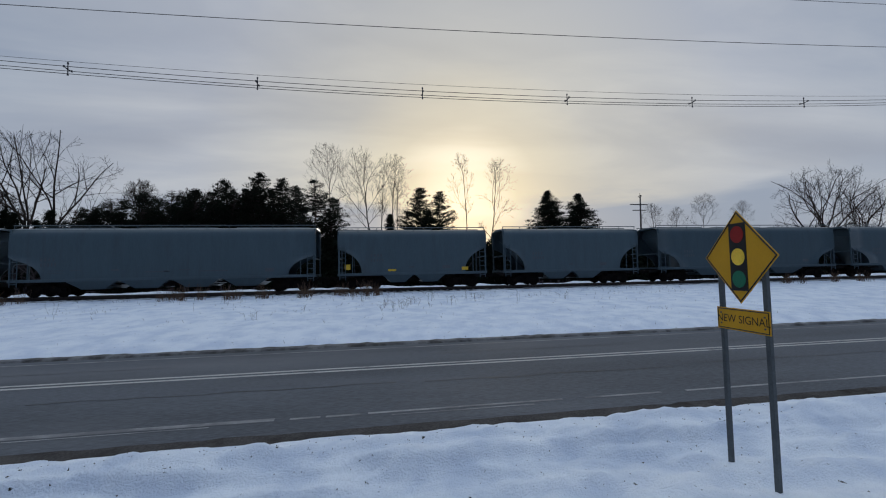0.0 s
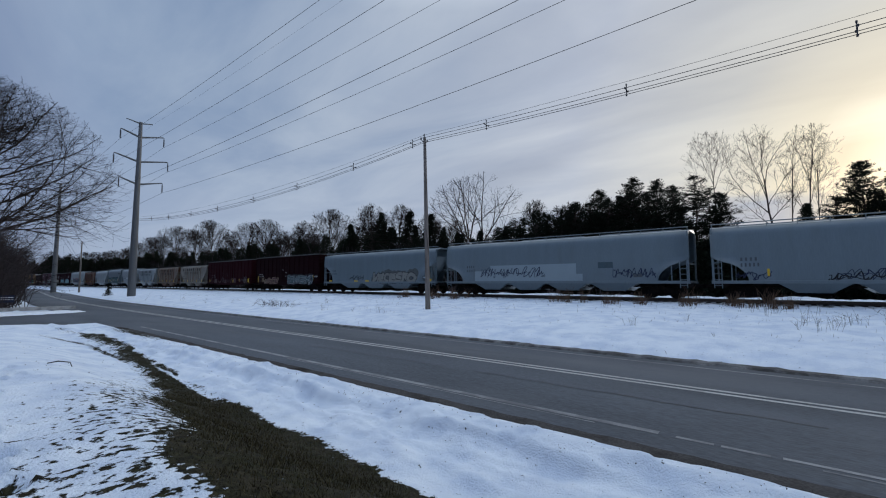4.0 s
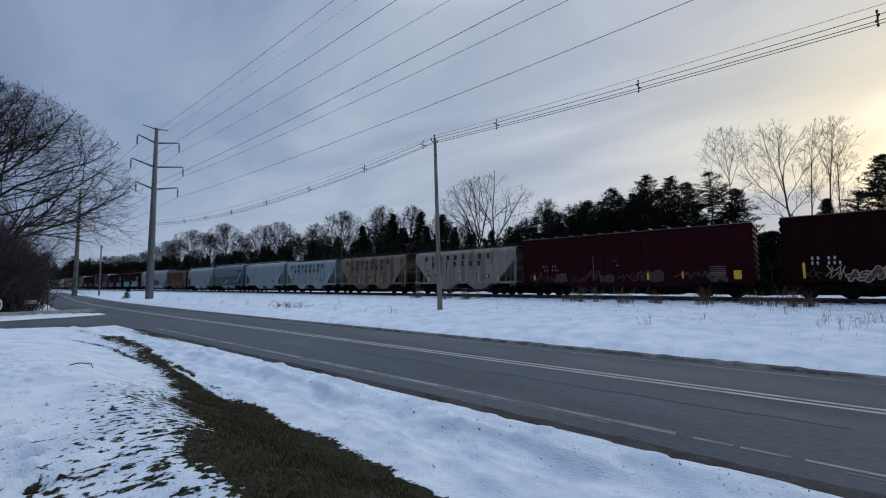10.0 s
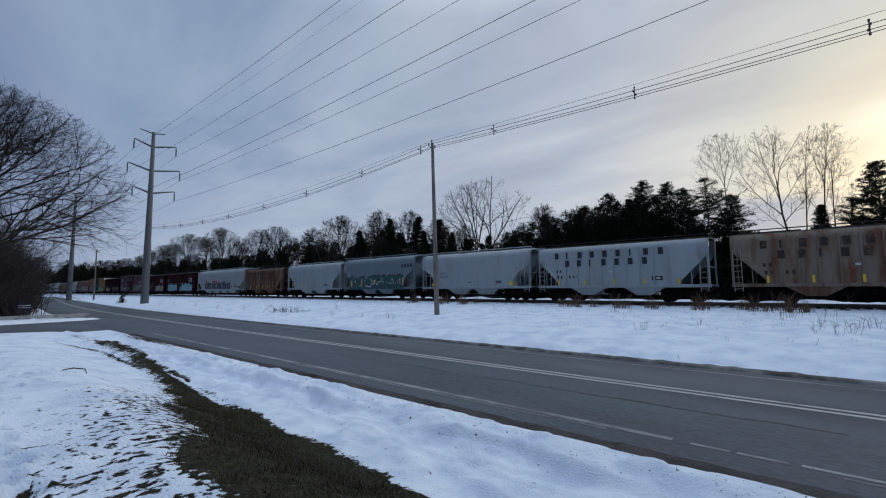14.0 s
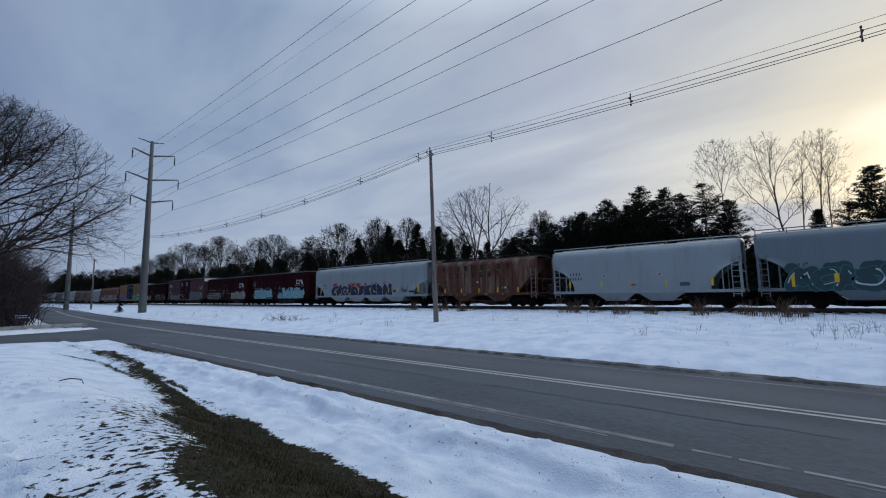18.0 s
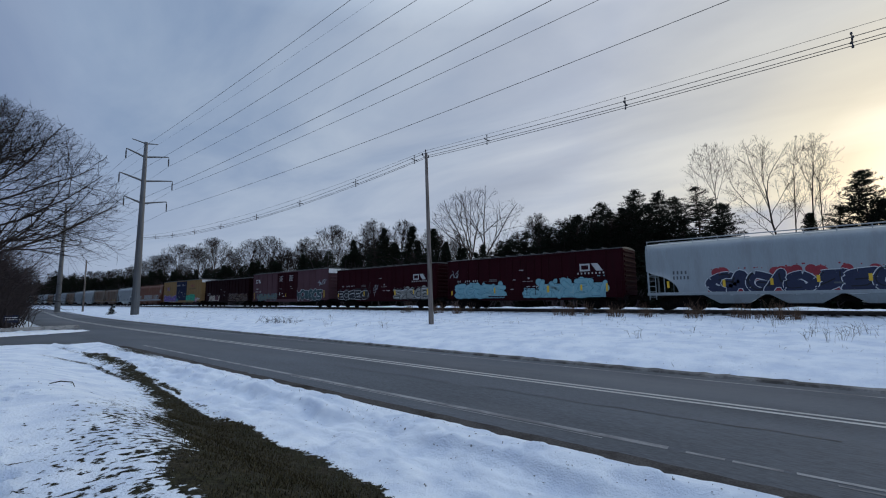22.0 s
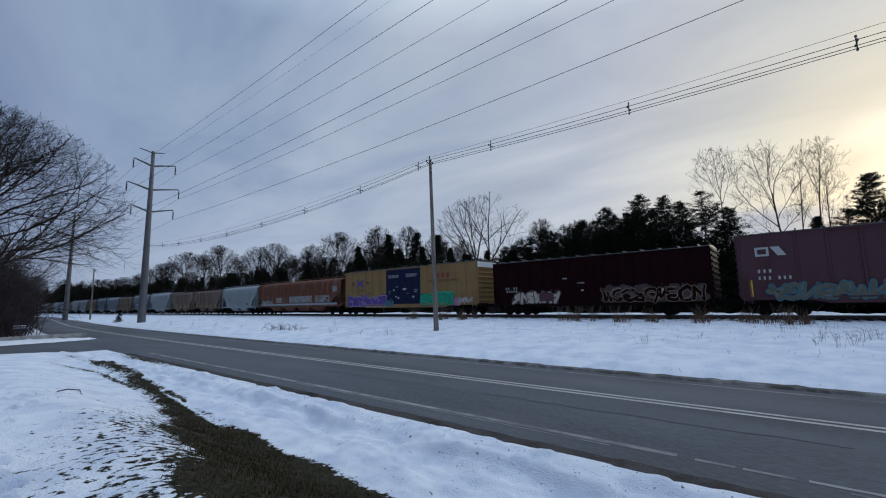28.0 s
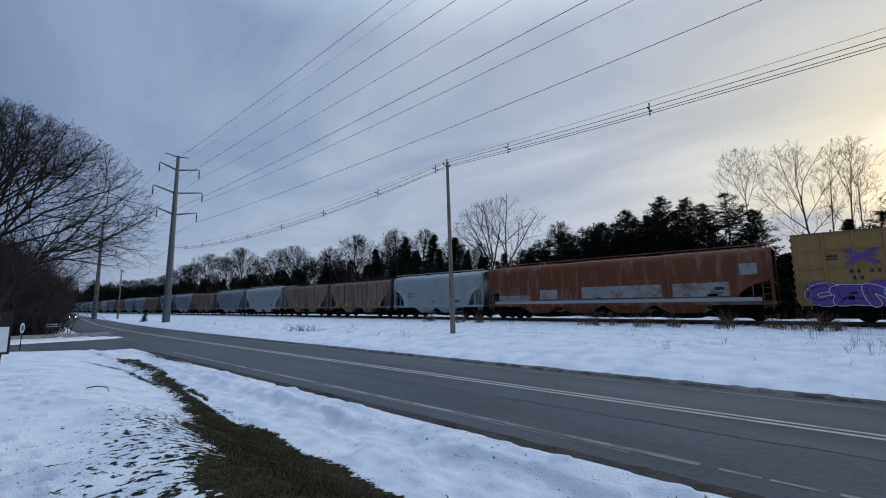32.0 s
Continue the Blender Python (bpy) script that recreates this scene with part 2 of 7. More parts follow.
M["yellow_line"] = material("yellow_line", (0.40, 0.392, 0.37), 0.7, scale=1.2, fine=30, bump=0.2, vary=0.2, spots=(0.16, 0.16, 0.16), spot_at=(0.55, 0.70))
M["tar"] = material("tar", (0.022, 0.022, 0.024), 0.5, scale=3, fine=40, bump=0.3)
M["ballast"] = material("ballast", (0.085, 0.080, 0.075), 0.9, scale=2, fine=18, bump=1.0, vary=0.5, spots=(0.6, 0.63, 0.67), spot_at=(0.40, 0.52), spec=0.06)
M["rail_steel"] = material("rail_steel", (0.06, 0.048, 0.042), 0.45, 0.6, scale=4, fine=60)
M["tie_wood"] = material("tie_wood", (0.035, 0.028, 0.022), 0.9, scale=4, fine=30, spec=0.06)
M["pole_wood"] = material("pole_wood", (0.19, 0.165, 0.145), 0.85, scale=3, fine=22, bump=0.5, vary=0.35, stretch=(4, 4, 0.25), spots=(0.075, 0.06, 0.05))
M["tower_steel"] = material("tower_steel", (0.135, 0.14, 0.145), 0.55, 0.2, scale=1.2, fine=20, vary=0.18, stretch=(2, 2, 0.4), spots=(0.16, 0.155, 0.15))
M["wire"] = material("wire", (0.03, 0.03, 0.033), 0.6, 0.3, bump=0)
M["insulator"] = material("insulator", (0.045, 0.045, 0.05), 0.4, bump=0)
M["bark"] = material("bark", (0.040, 0.032, 0.027), 0.95, scale=3, fine=14, bump=0.7, vary=0.4, stretch=(2, 2, 0.5), spec=0.06)
M["twig"] = material("twig", (0.019, 0.015, 0.013), 0.9, bump=0, scale=0.6, vary=0.3, spec=0.06)
M["brush"] = material("brush", (0.068, 0.056, 0.056), 0.95, bump=0, scale=0.6, vary=0.35, island=0.3, spec=0.03)
M["pale_bark"] = material("pale_bark", (0.050, 0.040, 0.032), 0.9, scale=3, fine=14, bump=0.6, vary=0.35, stretch=(2, 2, 0.5), spec=0.06)
M["needles"] = material("needles", (0.012, 0.016, 0.010), 0.85, bump=0, scale=0.7, fine=6, vary=0.4, island=0.4, spec=0.06)
M["dry_grass"] = material("dry_grass", (0.13, 0.085, 0.058), 0.9, bump=0, scale=1, vary=0.3, island=0.35, spec=0.06)
M["turf_blade"] = material("turf_blade", (0.052, 0.044, 0.024), 0.9, bump=0, scale=1, vary=0.35, island=0.7, spec=0.06)
M["iron"] = material("iron", (0.009, 0.008, 0.008), 0.85, scale=4, fine=40, vary=0.4, spots=(0.018, 0.013, 0.010), spec=0.04)
M["wheel_steel"] = material("wheel_steel", (0.012, 0.010, 0.009), 0.75, 0.2, scale=6, spec=0.06)
M["yellow_paint"] = material("yellow_paint", (0.62, 0.40, 0.03), 0.6, scale=5, bump=0.05, vary=0.15)
M["galvanised"] = material("galvanised", (0.085, 0.095, 0.10), 0.5, 0.4, scale=8, bump=0.1)
M["sign_yellow"] = material("sign_yellow", (0.58, 0.30, 0.010), 0.45, scale=3, bump=0.02, vary=0.08)
M["black"] = material("black", (0.012, 0.012, 0.013), 0.5, bump=0.03)
M["sign_red"] = material("sign_red", (0.25, 0.012, 0.010), 0.4, bump=0.02)
M["sign_amber"] = material("sign_amber", (0.85, 0.55, 0.05), 0.4, bump=0.02)
M["sign_green"] = material("sign_green", (0.015, 0.14, 0.075), 0.4, bump=0.02)
M["white"] = material("white", (0.72, 0.73, 0.73), 0.6, scale=4, bump=0.05, vary=0.1)
M["concrete"] = material("concrete", (0.36, 0.35, 0.33), 0.85, scale=2, fine=25, vary=0.2, spots=(0.16, 0.155, 0.15))


# ---- mesh helpers ----
def part(name, bm, mat, parent=None, label="", m=None):
    """Links a bmesh (or a mesh) as one object, under a thing or a part if given."""
    if isinstance(bm, bpy.types.Mesh):
        me = bm
    else:
        me = bpy.data.meshes.new(name)
        bm.to_mesh(me)
        bm.free()
    if mat is not None and not me.materials:
        me.materials.append(M[mat])
    ob = new(name, me)
    if parent is not None:
        ob.parent = parent
    if m is not None:
        ob.matrix_basis = m
    if label:
        ob["label"] = label
    return ob


def thing(name, label, category, m=None, group="", kind=""):
    ob = new(name)
    ob.empty_display_size = 0.3
    if m is not None:
        ob.matrix_basis = m
    return tagged(ob, label, category, group, kind)


def box(bm, x0, x1, y0, y1, z0, z1, bevel=0.0):
    """An axis-aligned box, with its edges rounded by bevel."""
    r = bmesh.ops.create_cube(bm, size=1, matrix=Matrix.Translation(((x0 + x1) / 2, (y0 + y1) / 2, (z0 + z1) / 2)) @ Matrix.Diagonal((x1 - x0, y1 - y0, z1 - z0, 1)))
    if bevel:
        edges = {e for v in r["verts"] for e in v.link_edges}
        bmesh.ops.bevel(bm, geom=list(edges), offset=bevel, segments=1, affect="EDGES")
    return bm


def boxed(*a, bevel=0.0):
    return box(bmesh.new(), *a, bevel=bevel)


def rod(bm, a, b, r0, r1=None, sides=6, caps=True):
    """A round bar from a to b."""
    a, b = Vector(a), Vector(b)
    r1 = r0 if r1 is None else r1
    d = b - a
    q = d.to_track_quat("Z", "Y").to_matrix()
    ring = []
    for p, r in ((a, r0), (b, r1)):
        ring.append([bm.verts.new(p + q @ Vector((r * math.cos(2 * math.pi * i / sides), r * math.sin(2 * math.pi * i / sides), 0))) for i in range(sides)])
    for i in range(sides):
        j = (i + 1) % sides
        bm.faces.new((ring[0][i], ring[0][j], ring[1][j], ring[1][i]))
    if caps:
        bm.faces.new(ring[0][::-1]), bm.faces.new(ring[1])
    return bm


def tube(bm, pts, r, sides=4):
    """A bent bar along pts; r a radius or a list of them."""
    pts = [Vector(p) for p in pts]
    rs = r if isinstance(r, (list, tuple)) else [r] * len(pts)
    rings = []
    for i, p in enumerate(pts):
        d = (pts[min(i + 1, len(pts) - 1)] - pts[max(i - 1, 0)]).normalized()
        side = d.cross(Vector((0, 0, 1)))
        side = side.normalized() if side.length > 1e-3 else Vector((1, 0, 0))
        up = side.cross(d)
        rings.append([bm.verts.new(p + rs[i] * (math.cos(2 * math.pi * k / sides) * side + math.sin(2 * math.pi * k / sides) * up)) for k in range(sides)])
    for a, b in zip(rings, rings[1:]):
        for k in range(sides):
            bm.faces.new((a[k], a[(k + 1) % sides], b[(k + 1) % sides], b[k]))
    bm.faces.new(rings[0][::-1]), bm.faces.new(rings[-1])
    return bm


def slab(bm, outline, y0, y1):
    """A flat plate: an outline of (x, z), from y0 to y1."""
    a = [bm.verts.new((x, y0, z)) for x, z in outline]
    b = [bm.verts.new((x, y1, z)) for x, z in outline]
    n = len(outline)
    bm.faces.new(a), bm.faces.new(b[::-1])
    for i in range(n):
        bm.faces.new((a[i], b[i], b[(i + 1) % n], a[(i + 1) % n]))
    bmesh.ops.recalc_face_normals(bm, faces=bm.faces[:])
    return bm


def smoothstep(a, b, x):
    t = min(1.0, max(0.0, (x - a) / (b - a)))
    return t * t * (3 - 2 * t)


def lerp_table(x, table):
    for (x0, y0), (x1, y1) in zip(table, table[1:]):
        if x <= x1:
            t = max(0.0, (x - x0) / (x1 - x0))
            return y0 + (y1 - y0) * t
    return table[-1][1]


# ---- the lie of the land ----
ROAD_MID, ROAD_HALF, TRACK_Y, RAIL_Z = 12.08, 4.33, 33.6, 1.50
BEND = [(-900, -330.0), (-600, -150.0), (-420, -42.0), (-330, 4.0), (-285, 24.0), (-237, 26.6), (-190, 22.8), (-142, 18.3), (-110, 15.2), (-85, 13.3), (-60, 12.3), (-40, 12.08), (3000, 12.08)]


def road_mid(x):
    # soft corners: the mean of the table round x
    return sum(lerp_table(x + d, BEND) for d in (-16, -8, 0, 8, 16)) / 5


def street_side(x, y):
    """How far (x, y) lies inside the side street that meets the road, in metres."""
    flare = 3.2 * smoothstep(3.5, 8.0, y) ** 2
    return min(x + 48.6 + 0.2 * y, -(41.5 - 0.55 * min(max(y, 0), 5) - flare * 2.2) - x)


def ground_z(x, y):
    mid = road_mid(x)
    Y = y - (mid - ROAD_MID)
    if Y < 12:
        lawn = 1.10 - 1.06 * min(1.0, max(0.0, (-x - 9) / 29.0)) ** 0.9
        lawn += 0.10 * min(1.0, max(0.0, -y / 8))
        ditch = -0.16 * smoothstep(-36, -20, x) + 0.01
        z = lawn + (ditch - lawn) * smoothstep(1.3, 4.75, Y)
        z += (0.012 - ditch) * smoothstep(5.7, 7.0, Y)
        if x < -36:
            z = min(z, 0.06) if x > -50 else z
            z = z + (-0.07 - z) * smoothstep(-1.2, 0.0, street_side(x, y))
        if x < -50:
            z = z + (0.25 - z) * smoothstep(-50, -56, x) * (1 - smoothstep(6.0, 7.6, Y))
        z = z + (-0.13 - z) * smoothstep(7.28, 7.44, Y + 0.10 * noise.noise(Vector((x * 0.8, 0, 0))) + 0.09 * noise.noise(Vector((x * 2.7, 4, 0))))
    else:
        z = -0.09
        far = mid + ROAD_HALF
        if y > far - 0.3:
            span = max(3.0, 30.6 - far)
            u = (y - far) / span
            z = lerp_table(u, [(0.0, -0.09), (0.028, 0.05), (0.065, 0.20), (0.18, 0.42), (0.45, 0.66), (0.75, 0.98), (1.0, 1.20)])
            if u > 1 or y > 30.6:
                z = lerp_table(y, [(30.6, 1.20), (31.6, 1.24), (35.9, 1.24), (37.2, 1.42), (38.8, 1.38), (41.0, 1.40), (43.0, 1.3), (45.0, 0.95), (70, 1.3), (200, 2.0), (3000, 4.0)])
    return z


FOOTPRINTS = [(-4.83, 0.50), (-5.28, 0.41), (-5.71, 0.50), (-6.15, 0.40), (-6.65, 0.47), (-7.21, 0.42), (-7.75, 0.30), (-9.1, 0.70), (-9.34, 0.53)] + [(-10.2 - 0.36 * i, 0.55 + 0.60 * ((i * 7) % 5) / 4) for i in range(22)]


def snow_bumps(x, y):
    p = Vector((x * 0.9, y * 0.9, 0))
    a = noise.fractal(p * 0.6, 1.0, 2.0, 4) * 0.035 + noise.fractal(p * 2.6 + Vector((9, 3, 1)), 1.0, 2.0, 3) * 0.022
    Y = y - (road_mid(x) - ROAD_MID)
    if 4.4 < Y < 7.6:      # wind-carved drifts along the ditch
        w = smoothstep(4.4, 5.0, Y) * (1 - smoothstep(6.9, 7.6, Y))
        a += w * (0.13 * noise.fractal(Vector((x * 0.45, Y * 1.7, 3)), 1.0, 2.0, 4) + 0.05 * noise.noise(Vector((x * 1.5, Y * 3.5, 8))) + 0.045 * noise.fractal(Vector((x * 3.2, Y * 4.4, 5)), 1.0, 2.0, 3))
    if 5.4 < Y < 7.3:      # a ragged crust edge left by the wind
        e = 6.30 + 0.28 * noise.fractal(Vector((x * 0.42, 1, 7)), 1.0, 2.0, 3) + 0.10 * noise.noise(Vector((x * 2.2, 5, 1)))
        f = smoothstep(-24, -17, x) * (1 - smoothstep(6.8, 7.25, Y)) * (0.35 + 0.65 * smoothstep(-0.3, 0.25, noise.noise(Vector((x * 0.35, 8, 2)))))
        a += f * (0.16 * smoothstep(e - 0.05, e + 0.06, Y) - 0.06 * math.exp(-((Y - e + 0.22) / 0.2) ** 2))
    if -19 < x < -4 and -1.5 < y < 2.5:
        for fx, fy in FOOTPRINTS:
            d = ((x - fx) / 0.17) ** 2 + ((y - fy) / 0.10) ** 2
            if d < 6:
                a -= 0.17 * math.exp(-d) - 0.045 * math.exp(-((d - 2.5) ** 2))
    return a


def turf_amount(x, y):
    """Where the dead grass shows through the snow on the slope of the lawn."""
    Y = y - (road_mid(x) - ROAD_MID)
    ragged = 0.30 * noise.noise(Vector((x * 0.55, y * 1.1, 6))) + 0.16 * noise.noise(Vector((x * 1.9, y * 2.6, 2)))
    low = lerp_table(x, [(-40, 4.8), (-31.5, 5.3), (-28, 6.25), (-22, 5.85), (-18, 5.42), (-14.7, 5.02), (-11.4, 4.82), (-8.4, 4.68), (-6.2, 4.52), (-4.6, 4.40), (0, 4.4)])
    low += -1.7 * smoothstep(0.5, 5.0, x) + 0.05 * math.sin(x * 0.7) + 0.04 * math.sin(x * 1.9 + 1)
    high = lerp_table(x, [(-40, 5.6), (-31, 4.9), (-26, 5.15), (-18.5, 4.78), (-13, 3.75), (-8.9, 2.55), (-6.1, 1.70), (-4.9, 1.40), (-3.6, 1.15), (0, 0.9), (30, 0.9)])
    speck = lerp_table(x, [(-40, 0.1), (-24, 0.3), (-14, 0.7), (-9, 1.2), (-6, 1.35), (-3, 1.4), (40, 1.4)])
    below = 1 - smoothstep(low - 0.20, low + 0.14, Y + 0.16 * noise.noise(Vector((x * 1.7, y * 2.0, 9))) + 0.06 * noise.noise(Vector((x * 5.0, y * 5.0, 1))))
    a = 1.12 * smoothstep(high - 0.25, high + 0.75, Y + ragged)
    a = max(a, 0.40 * smoothstep(high - speck * 1.6, high + 0.1, Y + ragged) * smoothstep(-17, -9, x))
    a *= below
    # a stripe of snow lies along the foot of the strip
    a -= 1.1 * math.exp(-((Y - lerp_table(x, [(-18, 5.24), (-13.7, 4.84), (-10, 4.46)])) / 0.07) ** 2) * smoothstep(-18.5, -16.5, x) * (1 - smoothstep(-11.5, -9.8, x))
    # thin streaks of grass run out along the lawn towards the side street
    a = max(a, 0.85 * math.exp(-((Y - lerp_table(x, [(-32, 3.75), (-28.9, 3.95), (-24.7, 4.78), (-18, 4.75)])) / 0.12) ** 2) * smoothstep(-32, -29, x) * (1 - smoothstep(-20, -16, x)))
    if x < -22:
        a *= 0.80 + 0.6 * noise.noise(Vector((x * 0.9, y * 2.4, 4)))
    # bare soil where the lawn meets the road and the side street
    d = math.hypot((x + 27.0) / 3.6, (Y - 7.15) / 0.30)
    a = max(a, 1.0 - d * 0.6 if d < 1.6 else 0)
    d = math.hypot((x + 4.83) / 0.17, (y - 0.50) / 0.06)
    a = max(a, 0.9 - 0.5 * d)
    return max(0.0, a * (1 - 0.9 * smoothstep(2.0, 5.0, x)))


def steps(*spans):
    out = [spans[0][0]]
    for a, b, d in spans:
        n = max(1, round((b - a) / d))
        out += [a + (b - a) * (i + 1) / n for i in range(n)]
    return out


def sheet(name, xs, ys, height, mat, extra=None):
    """One sheet of quads over the grid xs by ys."""
    verts, vals = [], []
    for y in ys:
        for x in xs:
            verts.append((x, y, height(x, y)))
            if extra:
                vals.append(extra(x, y))
    nx = len(xs)
    faces = [(j * nx + i, j * nx + i + 1, (j + 1) * nx + i + 1, (j + 1) * nx + i) for j in range(len(ys) - 1) for i in range(nx - 1)]
    me = bpy.data.meshes.new(name)
    me.from_pydata(verts, [], faces)
    me.materials.append(M[mat])
    me.polygons.foreach_set("use_smooth", [True] * len(me.polygons))
    if extra:
        me.attributes.new("turf", "FLOAT", "POINT").data.foreach_set("value", vals)
    return me


def build_ground():
    xs = steps((-3000, -900, 150), (-900, -300, 30), (-300, -120, 6), (-120, -50, 2), (-50, -26, 0.7), (-26, -18, 0.2), (-18, -8, 0.12), (-8, -3, 0.055), (-3, 9, 0.12), (9, 45, 1.2), (45, 200, 8), (200, 3000, 200))
    ys = steps((-1500, -200, 130), (-200, -30, 17), (-30, -6, 1.5), (-6, -1.5, 0.3), (-1.5, -0.6, 0.10), (-0.6, 2.2, 0.055), (2.2, 5.6, 0.10), (5.6, 7.5, 0.06), (7.5, 8.6, 0.1), (8.6, 15.6, 1.0), (15.6, 20, 0.25), (20, 32, 0.6), (32, 40, 0.5), (40, 60, 2), (60, 200, 14), (200, 3000, 200))

    def h(x, y):
        z = ground_z(x, y)
        if -60 < x < 60 and -20 < y < 31:
            Y = y - (road_mid(x) - ROAD_MID)
            if (Y < 7.3 or Y > 16.6) and street_side(x, y) < 0:
                z += snow_bumps(x, y) * (0.55 if Y > 12 else 1 - smoothstep(6.9, 7.25, Y))
        elif 36.5 < y < 44 and -80 < x < 80:      # the ploughed bank beyond the track
            z += 0.30 * smoothstep(36.5, 38.5, y) * noise.fractal(Vector((x * 0.35, y * 0.5, 2)), 1.0, 2.0, 4)
        return z
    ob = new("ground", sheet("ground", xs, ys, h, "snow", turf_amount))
    tagged(ob, "snow-covered ground with a strip of dead grass along the slope", "ground", kind="structure")


def along_road(name, offs, mat, label, category, x0, x1, z=0.0, step=3.0, parent=None, crown=True):
    """A ribbon that follows the road, between two offsets from its middle."""
    bm = bmesh.new()
    prev = None
    n = max(2, round((x1 - x0) / step))
    for i in range(n + 1):
        x = x0 + (x1 - x0) * i / n
        mid = road_mid(x)
        slope = (road_mid(x + 1) - road_mid(x - 1)) / 2
        nx, ny = -slope / math.hypot(1, slope), 1 / math.hypot(1, slope)
        row = [bm.verts.new((x + nx * o, mid + ny * o, z + (0.05 * (1 - (o / ROAD_HALF) ** 2) if crown else 0))) for o in offs]
        if prev:
            for a in range(len(offs) - 1):
                bm.faces.new((prev[a], row[a], row[a + 1], prev[a + 1]))
        prev = row
    ob = part(name, bm, mat, parent)
    if not parent:
        tagged(ob, label, category, kind="structure")
    return ob


def build_road():
    bm = bmesh.new()
    xs = steps((-900, -260, 16), (-260, -60, 4), (-60, 30, 0.6), (30, 1500, 30))
    offs = [-4.33, -4.1, -3.0, -1.5, 0, 1.5, 3.0, 4.1, 4.35]
    prev = None
    for x in xs:
        mid, slope = road_mid(x), (road_mid(x + 1) - road_mid(x - 1)) / 2
        l = math.hypot(1, slope)
        row = []
        for k, o in enumerate(offs):
            if k in (0, len(offs) - 1):
                o += 0.10 * noise.noise(Vector((x * 0.9, o * 7, 0))) + 0.06 * noise.noise(Vector((x * 3.1, o * 3, 4)))
            row.append(bm.verts.new((x - slope / l * o, mid + o / l, -0.05 + 0.05 * (1 - (o / 4.4) ** 2) if abs(o) < 4.2 else -0.065)))
        if prev:
            for a in range(len(offs) - 1):
                bm.faces.new((prev[a], row[a], row[a + 1], prev[a + 1]))
        prev = row
    road = part("road", bm, "asphalt")
    tagged(road, "grey two-lane asphalt road, worn and salt-stained", "road", kind="structure")
    rng = random.Random(4)

    def line(y0, y1, x0, x1, mat="road_paint", name="edge_line"):
        along_road(name, [y0 - ROAD_MID, y1 - ROAD_MID], mat, "", "", x0, x1, -0.05 + 0.006, 2.0, road)
    # the worn edge line on the viewer's side breaks up near the middle of the view
    line(8.44, 8.60, -31.0, -1.9)
    for a, b in ((-1.62, -1.05), (-0.95, -0.30), (-0.15, 3.9), (4.4, 6.2), (6.8, 60)):
        d = 0.03 * rng.uniform(-1, 1)
        line(8.46 + d, 8.55 + d, a, b)
    line(8.30, 8.35, 0.3, 3.2)
    line(8.34, 8.38, -14.0, -3.0)
    line(12.10, 12.25, -250, 200, "yellow_line", "centre_line")
    line(12.42, 12.57, -250, 200, "yellow_line", "centre_line")
    line(15.55, 15.66, -250, 200)
    # tar-filled cracks
    for y, x0, x1 in ((10.55, -16, -8.5), (10.62, -7.5, 0.5), (10.5, 1.2, 8), (10.8, -30, -18), (13.9, -12, -6), (14.0, 2, 9), (10.7, 9, 16)):
        bm = bmesh.new()
        n = 40
        prev = None
        for i in range(n + 1):
            x = x0 + (x1 - x0) * i / n
            yy = y + 0.14 * noise.noise(Vector((x * 0.8, y, 0))) + 0.05 * noise.noise(Vector((x * 4, y, 2)))
            w = 0.012 + 0.030 * abs(noise.noise(Vector((x * 1.7, y, 9))))
            zz = 0.002 + 0.05 * (1 - ((yy - ROAD_MID) / 4.4) ** 2) - 0.05 + 0.003
            row = (bm.verts.new((x, yy - w, zz)), bm.verts.new((x, yy + w, zz)))
            if prev:
                bm.faces.new((prev[0], row[0], row[1], prev[1]))
            prev = row
        part("tar_crack", bm, "tar", road)
    # gravel shoulder on the viewer's side, and dirty slush left by the plough
    sh = along_road("shoulder", [-5.05, -4.70, -4.24], "gravel", "strip of wet brown gravel beside the asphalt", "shoulder", -34, 60, -0.066, 0.35, crown=False)
    for v in sh.data.vertices:
        if v.co.y > 7.6:
            v.co.y += 0.10 * noise.noise(Vector((v.co.x * 0.8, 0, 0))) + 0.07 * noise.noise(Vector((v.co.x * 3, 5, 0)))
            v.co.z += 0.010
    bm = bmesh.new()
    prev = None
    for i in range(700):
        x = -150 + i * 0.3
        if x > 45:
            break
        mid = road_mid(x) + ROAD_HALF
        w = 0.15 + 0.09 * noise.noise(Vector((x * 0.7, 2, 0))) + 0.12 * noise.noise(Vector((x * 2.7, 7, 0)))
        hgt = 0.05 + 0.07 * abs(noise.noise(Vector((x * 1.9, 1, 3))))
        row = [bm.verts.new((x, mid - w, -0.062)), bm.verts.new((x, mid - w * 0.4, hgt * 0.3)), bm.verts.new((x, mid + 0.05 + w * 0.3, hgt * 0.9)), bm.verts.new((x, mid + 0.26, -0.02))]
        if prev:
            for a in range(3):
                bm.faces.new((prev[a], row[a], row[a + 1], prev[a + 1]))
        prev = row
    tagged(part("slush_ridge", bm, "slush"), "low ridge of dirty ploughed snow along the road's far edge", "snow ridge", kind="structure")
    # the side street
    bm = bmesh.new()
    prev = None
    for i in range(60):
        y = -60 + i * 1.16
        xs2 = [x / 4 for x in range(-280, -90)]
        inside = [x for x in xs2 if street_side(x, y) > -0.2]
        if not inside:
            continue
        row = [bm.verts.new((inside[0], y, -0.045)), bm.verts.new((inside[-1], y, -0.045))]
        if prev:
            bm.faces.new((prev[0], prev[1], row[1], row[0]))
        prev = row
    tagged(part("side_street", bm, "asphalt"), "short asphalt side street that joins the road", "road", kind="structure")


build_ground()
build_road()


